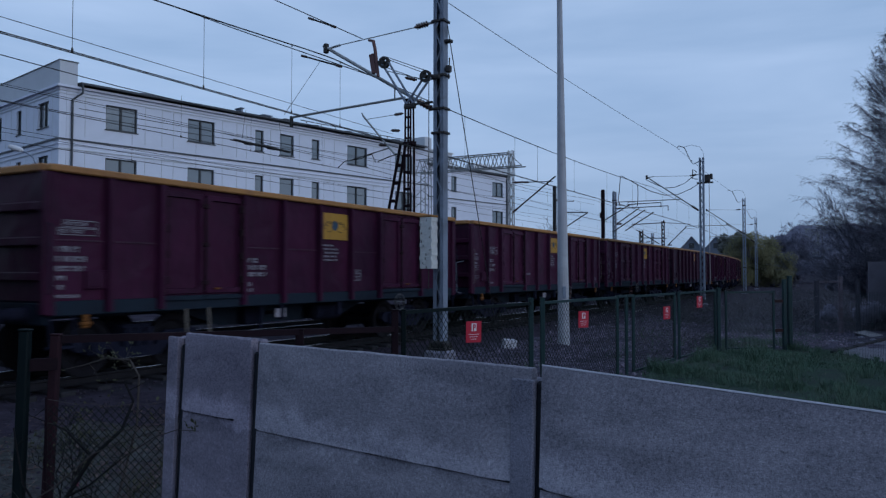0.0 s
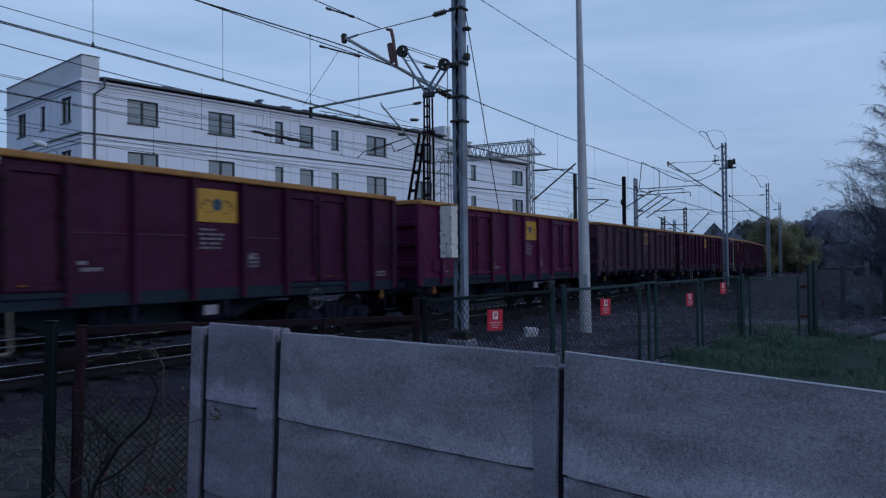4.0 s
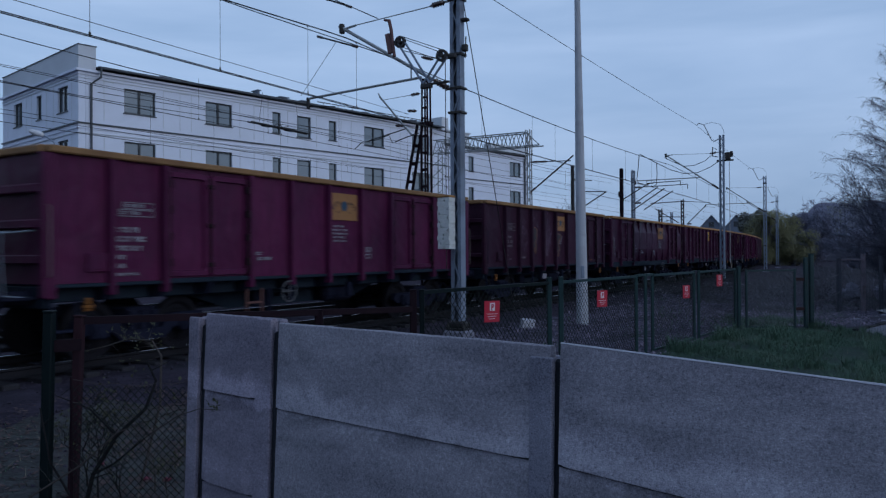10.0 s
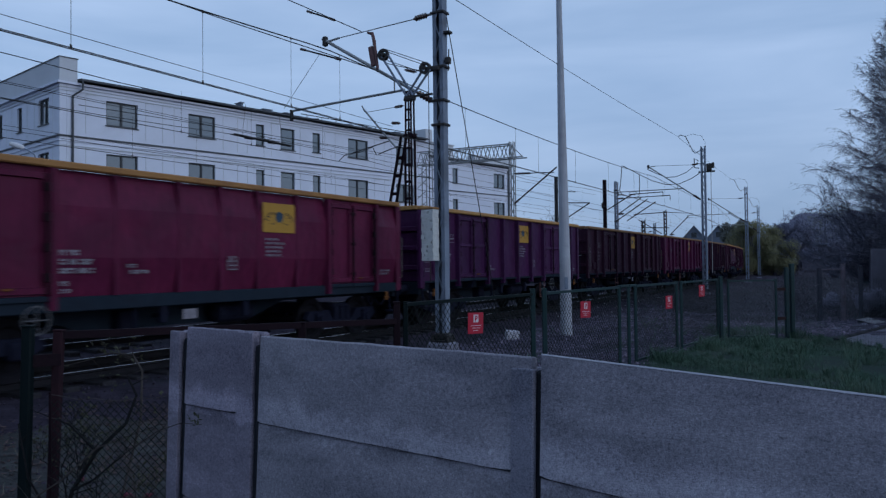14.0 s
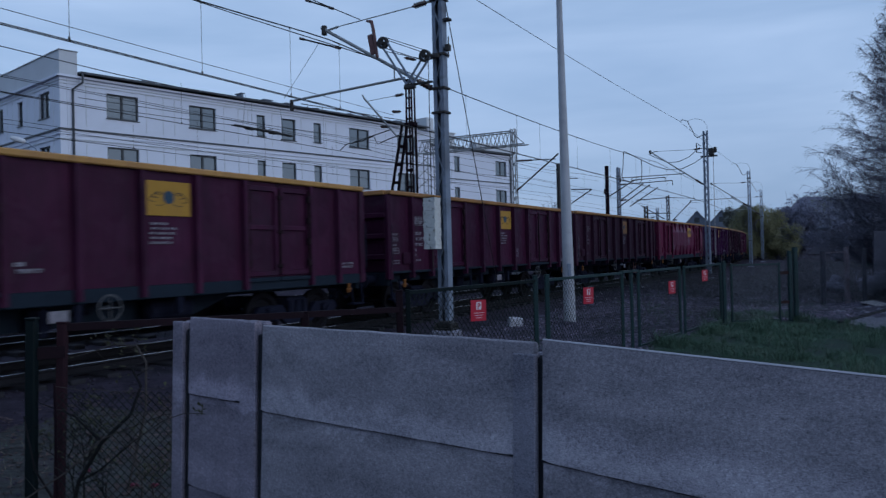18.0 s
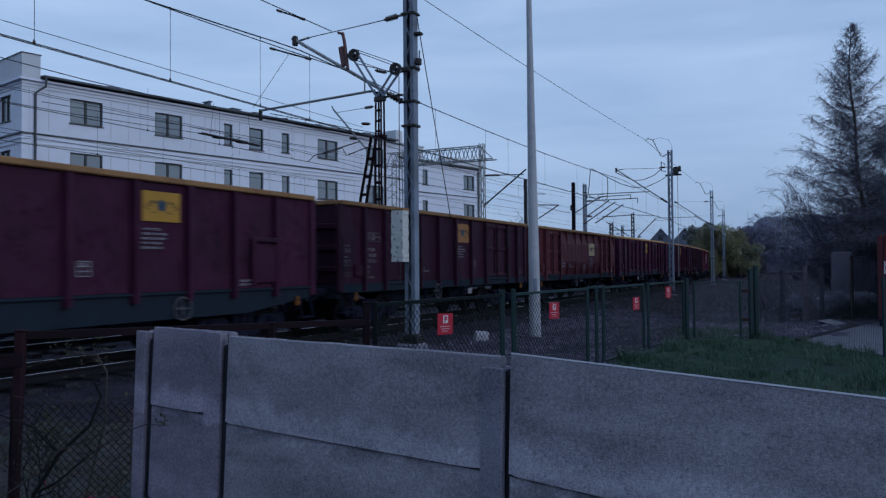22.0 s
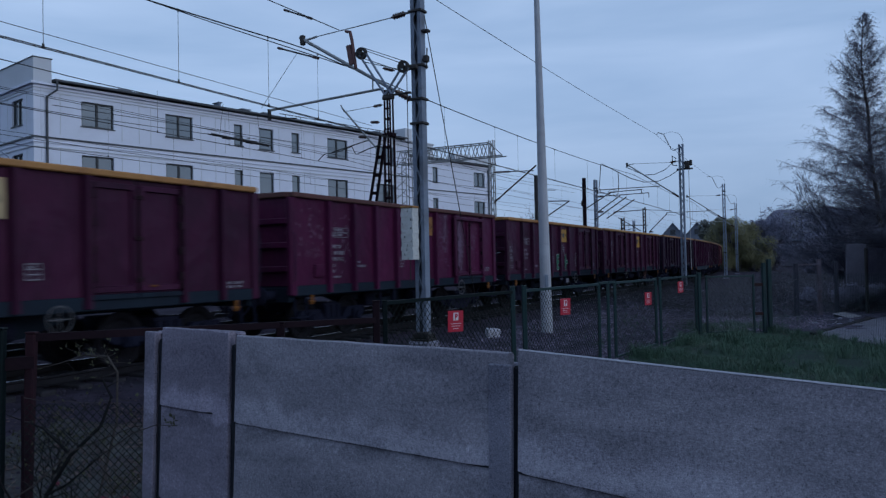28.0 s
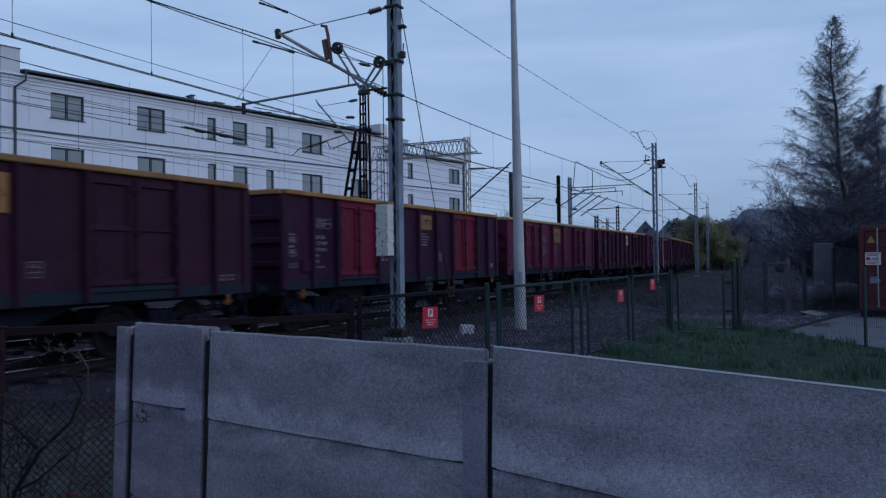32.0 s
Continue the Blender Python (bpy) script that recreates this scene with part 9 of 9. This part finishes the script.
# ---- yard: container, shed, paving ----
def build_yard():
    strip("pavement", [(10.8, 19.5), (13.72, 22.52), (16.2, 24.75), (18.4, 26.4), (30, 30), (30, 5), (12.6, 8.0), (11.0, 11.8), (10.75, 15.0)], -0.355, 0.2, PAVING, "pale worn concrete yard surface")
    kerb = thing("kerb_stones", "broken row of low kerb stones at the yard edge", "kerb")
    for i in range(7):
        a = Vector((10.8, 19.5, 0)).lerp(Vector((15.6, 24.3, 0)), i / 7)
        mm = Matrix.Translation((a.x - 0.1, a.y, -0.36)) @ pose(0, 0, 0, random.Random(i).uniform(-5, 5), random.Random(i + 9).uniform(-4, 4), 45)
        part("kerb_stone", Mesh().soft_box(0, 0.85, -0.08, 0.08, -0.1, 0.05, 0.02), SLEEPER, kerb, "", mm)
    pallet = thing("wooden_pallet", "pale weathered wooden pallet tilted on the kerb stones", "pallet", Matrix.Translation((14.9, 25.0, -0.42)) @ pose(0, 0, 0, 10, -3, 25) @ Matrix.Scale(0.86, 4))
    for y in (-0.32, 0.0, 0.32):
        part("bearer", Mesh().soft_box(-0.36, 0.36, y - 0.04, y + 0.04, 0.0, 0.11, 0.006), SHED_WOOD, pallet)
    for i in range(6):
        part("slat", Mesh().soft_box(-0.37 + i * 0.125, -0.27 + i * 0.125, -0.37, 0.37, 0.112, 0.135, 0.005), BOARD_WORN, pallet)
    rng = random.Random(77)
    for i in range(11):
        x = rng.uniform(12.2, 16.0)
        y = 21.6 + (x - 12.2) * 1.15 + rng.uniform(-0.5, 0.9)
        lump = thing("rubble_stone", "broken lump of concrete lying by the kerb", "stone", Matrix.Translation((x, y, ground_height(x, y) - 0.03)) @ pose(0, 0, 0, rng.uniform(-15, 15), rng.uniform(-15, 15), rng.uniform(0, 180)), group="rubble")
        r = rng.uniform(0.05, 0.11)
        part("stone", Mesh().soft_box(-r, r, -r * 0.7, r * 0.7, 0, r * 0.9, r * 0.25), CONCRETE_POST, lump)
    stonebox = thing("marker_stone", "small whitewashed marker stone by the track", "stone", Matrix.Translation((2.47, 20.9, -0.42)) @ pose(0, 0, 0, 8, 4, 20))
    part("stone", Mesh().soft_box(-0.19, 0.19, -0.1, 0.1, 0, 0.30, 0.018), RIM, stonebox)

    c = thing("shipping_container", "dark red steel container with warning labels", "container", Matrix.Translation((15.53, 23.45, -0.13)) @ pose(0, 0, 0, 0, 0, -37))
    W, H, L = 2.44, 2.68, 6.06
    for x in (0.02, W - 0.32):
        for y in (0.02, L - 0.32):
            part("support_block", Mesh().soft_box(x, x + 0.3, y, y + 0.3, -0.215, 0.0, 0.015), SOOT, c, "dark timber block under the corner")
    for x in (0, W - 0.16):
        for y in (0, L - 0.16):
            part("corner_post", Mesh().soft_box(x, x + 0.16, y, y + 0.16, 0, H, 0.015), CONTAINER, c)
    part("rails", Mesh().soft_box(0.16, W - 0.16, 0, 0.12, H - 0.16, H, 0.01).soft_box(0.16, W - 0.16, 0, 0.12, 0, 0.16, 0.01).soft_box(0, 0.12, 0.16, L - 0.16, H - 0.1, H, 0.01).soft_box(0, 0.12, 0.16, L - 0.16, 0, 0.16, 0.01).soft_box(W - 0.12, W, 0.16, L - 0.16, H - 0.1, H, 0.01), CONTAINER, c)
    for i in range(2):
        x0 = 0.17 + i * 1.05
        d = part("door", Mesh().soft_box(x0, x0 + 1.04, 0.03, 0.09, 0.17, H - 0.17, 0.01), CONTAINER, c, "ribbed container door")
        for j in range(4):
            part("door_rib", Mesh().soft_box(x0 + 0.1, x0 + 0.94, 0.008, 0.03, 0.35 + j * 0.55, 0.60 + j * 0.55, 0.01), CONTAINER, d)
        for xx in (x0 + 0.36, x0 + 0.84):
            part("lock_rod", Mesh().rod((xx, -0.02, 0.1), (xx, -0.02, H - 0.05), 0.022, None, 8).soft_box(xx - 0.06, xx + 0.06, -0.05, 0.03, 0.9, 0.98, 0.01), GALV, d)
    side = Mesh()
    n = 40
    for i in range(n):
        y0, y1 = 0.16 + (L - 0.32) * i / n, 0.16 + (L - 0.32) * (i + 1) / n
        xa = 0.02 if (i // 2) % 2 else 0.055
        side.box(xa, xa + 0.03, y0, y1, 0.16, H - 0.1)
    part("side_sheet", side, CONTAINER, c)
    part("far_sheet", Mesh().box(W - 0.06, W - 0.03, 0.16, L - 0.16, 0.16, H - 0.1).box(0.16, W - 0.16, L - 0.08, L - 0.04, 0.16, H - 0.1), CONTAINER, c)
    part("roof_sheet", Mesh().box(0.12, W - 0.12, 0.12, L - 0.12, H - 0.06, H - 0.02), CONTAINER, c)
    tri = [(0.23, -0.003, 2.16), (0.47, -0.003, 2.16), (0.35, -0.003, 2.40)]
    part("warning_triangle", Mesh().add(tri + [(x, 0.007, z) for x, _y, z in tri], [(0, 1, 2), (5, 4, 3), (0, 3, 4, 1), (1, 4, 5, 2), (2, 5, 3, 0)]), YELLOW, c, "yellow warning triangle")
    for x0, x1, z0, z1, mt in ((0.18, 0.62, 1.45, 1.85, SIGN_WHITE), (0.86, 1.16, 1.56, 1.92, YELLOW), (0.30, 0.52, 0.86, 1.08, GREY_STEEL)):
        part("label_plate", Mesh().box(x0, x1, -0.004, 0.008, z0, z1), mt, c, "printed label plate")
    for x0, x1, z0, z1 in ((0.21, 0.59, 1.79, 1.815), (0.23, 0.55, 1.745, 1.77), (0.21, 0.32, 1.60, 1.70), (0.36, 0.56, 1.645, 1.67), (0.34, 0.50, 1.60, 1.625), (0.22, 0.57, 1.525, 1.55), (0.22, 0.48, 1.48, 1.50)):
        part("label_line", Mesh().box(x0, x1, -0.007, -0.004, z0, z1), SIGN_RED, c)
    tri = [(1.02, -0.006, 1.0), (1.18, -0.006, 1.24), (0.86, -0.006, 1.24)]
    part("white_triangle", Mesh().add(tri + [(x, 0.004, z) for x, _y, z in tri], [(0, 1, 2), (5, 4, 3), (0, 3, 4, 1), (1, 4, 5, 2), (2, 5, 3, 0)]), SIGN_WHITE, c, "white triangle label")
    teeth = Mesh()
    for i in range(6):
        teeth.box(0.1 + i * 0.16, 0.18 + i * 0.16, -0.003, 0.0, H - 0.06, H - 0.02)
    part("edge_marks", teeth, TAG, c)

    shed = thing("board_shed", "low dark tarred board shed beside the container", "shed", Matrix.Translation((15.95, 28.0, -0.45)) @ pose(0, 0, 0, 0, 0, -8))
    for i in range(13):
        part("board", shared(("board",), lambda: Mesh().soft_box(0, 0.145, 0, 0.03, 0, 2.3, 0.004)), SHED_WOOD, shed, "", Matrix.Translation((1.55 + i * 0.15, 0.004 * (i % 3), 0)))
    for x0, x1, y0, y1 in ((1.57, 3.5, 0.04, 0.1), (1.5, 1.56, 0.04, 2.0), (3.45, 3.52, 0.11, 2.0)):
        part("shed_wall", Mesh().box(x0, x1, y0, y1, 0, 2.28), SHED_WOOD, shed)
    part("shed_roof", Mesh().soft_box(1.52, 3.55, -0.03, 2.2, 2.31, 2.36, 0.01), SHED_WOOD, shed)
    wallb = thing("pale_wall_piece", "pale upright concrete slab leaning by the shed", "slab", Matrix.Translation((16.50, 27.6, -0.45)) @ pose(0, 0, 0, 2, 0, -14))
    part("slab", Mesh().soft_box(-0.02, 0.66, 0, 0.08, 0, 2.55, 0.015), PALE_BOARD, wallb)
    # twin gabled roofs beyond the bend
    for x, y in ((56.2, 149.2), (60.5, 147.6)):
        h = thing("far_house", "far house with a gabled roof, coloured blue for haze", "house", Matrix.Translation((x, y, 0)) @ pose(0, 0, 0, 0, 0, 70), group="far houses")
        part("house_body", Mesh().box(0, 12, 0.1, 4.5, -1, 6.3).add([(0, 0.1, 6.3), (0, 4.5, 6.3), (0, 2.3, 8.85), (12, 0.1, 6.3), (12, 4.5, 6.3), (12, 2.3, 8.85)], [(0, 2, 1), (3, 4, 5)]), ROOF_HAZE, h)
        for sy in (-1, 1):
            part("roof", Mesh().add([(-0.3, 2.3, 9.0), (12.3, 2.3, 9.0), (12.3, 2.3 + sy * 2.5, 6.2), (-0.3, 2.3 + sy * 2.5, 6.2), (-0.3, 2.3, 8.85), (12.3, 2.3, 8.85), (12.3, 2.3 + sy * 2.5, 6.05), (-0.3, 2.3 + sy * 2.5, 6.05)], [(0, 1, 2, 3), (7, 6, 5, 4), (0, 3, 7, 4), (1, 5, 6, 2), (2, 6, 7, 3)]), ROOF_HAZE, h)
        part("window", Mesh().box(-0.05, 0.0, 1.8, 2.8, 6.6, 7.6), FRAME, h)
    # pale low buildings and fence pieces on the far slope
    for x, y, w, hh in ((70.5, 140.0, 4.0, 4.6), (75.0, 141.0, 3.0, 4.2)):
        h = thing("far_shed", "pale low shed on the far slope", "shed", Matrix.Translation((x, y, 0)) @ pose(0, 0, 0, 0, 0, -26), group="far sheds")
        part("shed_body", Mesh().box(0, w, 0, 3, 0, hh), PALE_BOARD, h)
        part("shed_roof", Mesh().soft_box(-0.3, w + 0.3, -0.3, 3.3, hh, hh + 0.25, 0.05), ROOF_HAZE, h)


# ---- build ----
build_ground()
build_wall()
wall_scars()
build_house()
build_overhead()
build_fences()
build_yard()
build_plants()
woodland()
WAGONS = [(spec, wagon(spec)) for spec in TRAIN]
build_grass()
build_tracks()


def motions():
    """The train runs along the line; its wheels roll."""
    times = [i * 0.5 for i in range(65)]
    for spec, g in WAGONS:
        middle = LEAD[spec[0]] - (spec[2] - 1.24) / 2
        rows = []
        for t in times:
            s = middle + travelled(t)
            a, _ = on_line(s + 4.4, NEAR_TRACK)
            b, _ = on_line(s - 4.4, NEAR_TRACK)
            d = a - b
            rows.append((t, Matrix.Translation((a + b) / 2) @ Matrix.Rotation(math.atan2(d.y, d.x), 4, "Z")))
        walk(g, rows)
    first = WHEELSETS[0]
    walk(first, [(i / FPS, Matrix.Rotation(travelled(i / FPS) / 0.46, 4, "Y")) for i in range(961)])
    act, slot = first.animation_data.action, first.animation_data.action_slot
    for w in WHEELSETS[1:]:
        w.rotation_mode = "QUATERNION"
        w.animation_data_create()
        w.animation_data.action = act
        w.animation_data.action_slot = slot


motions()
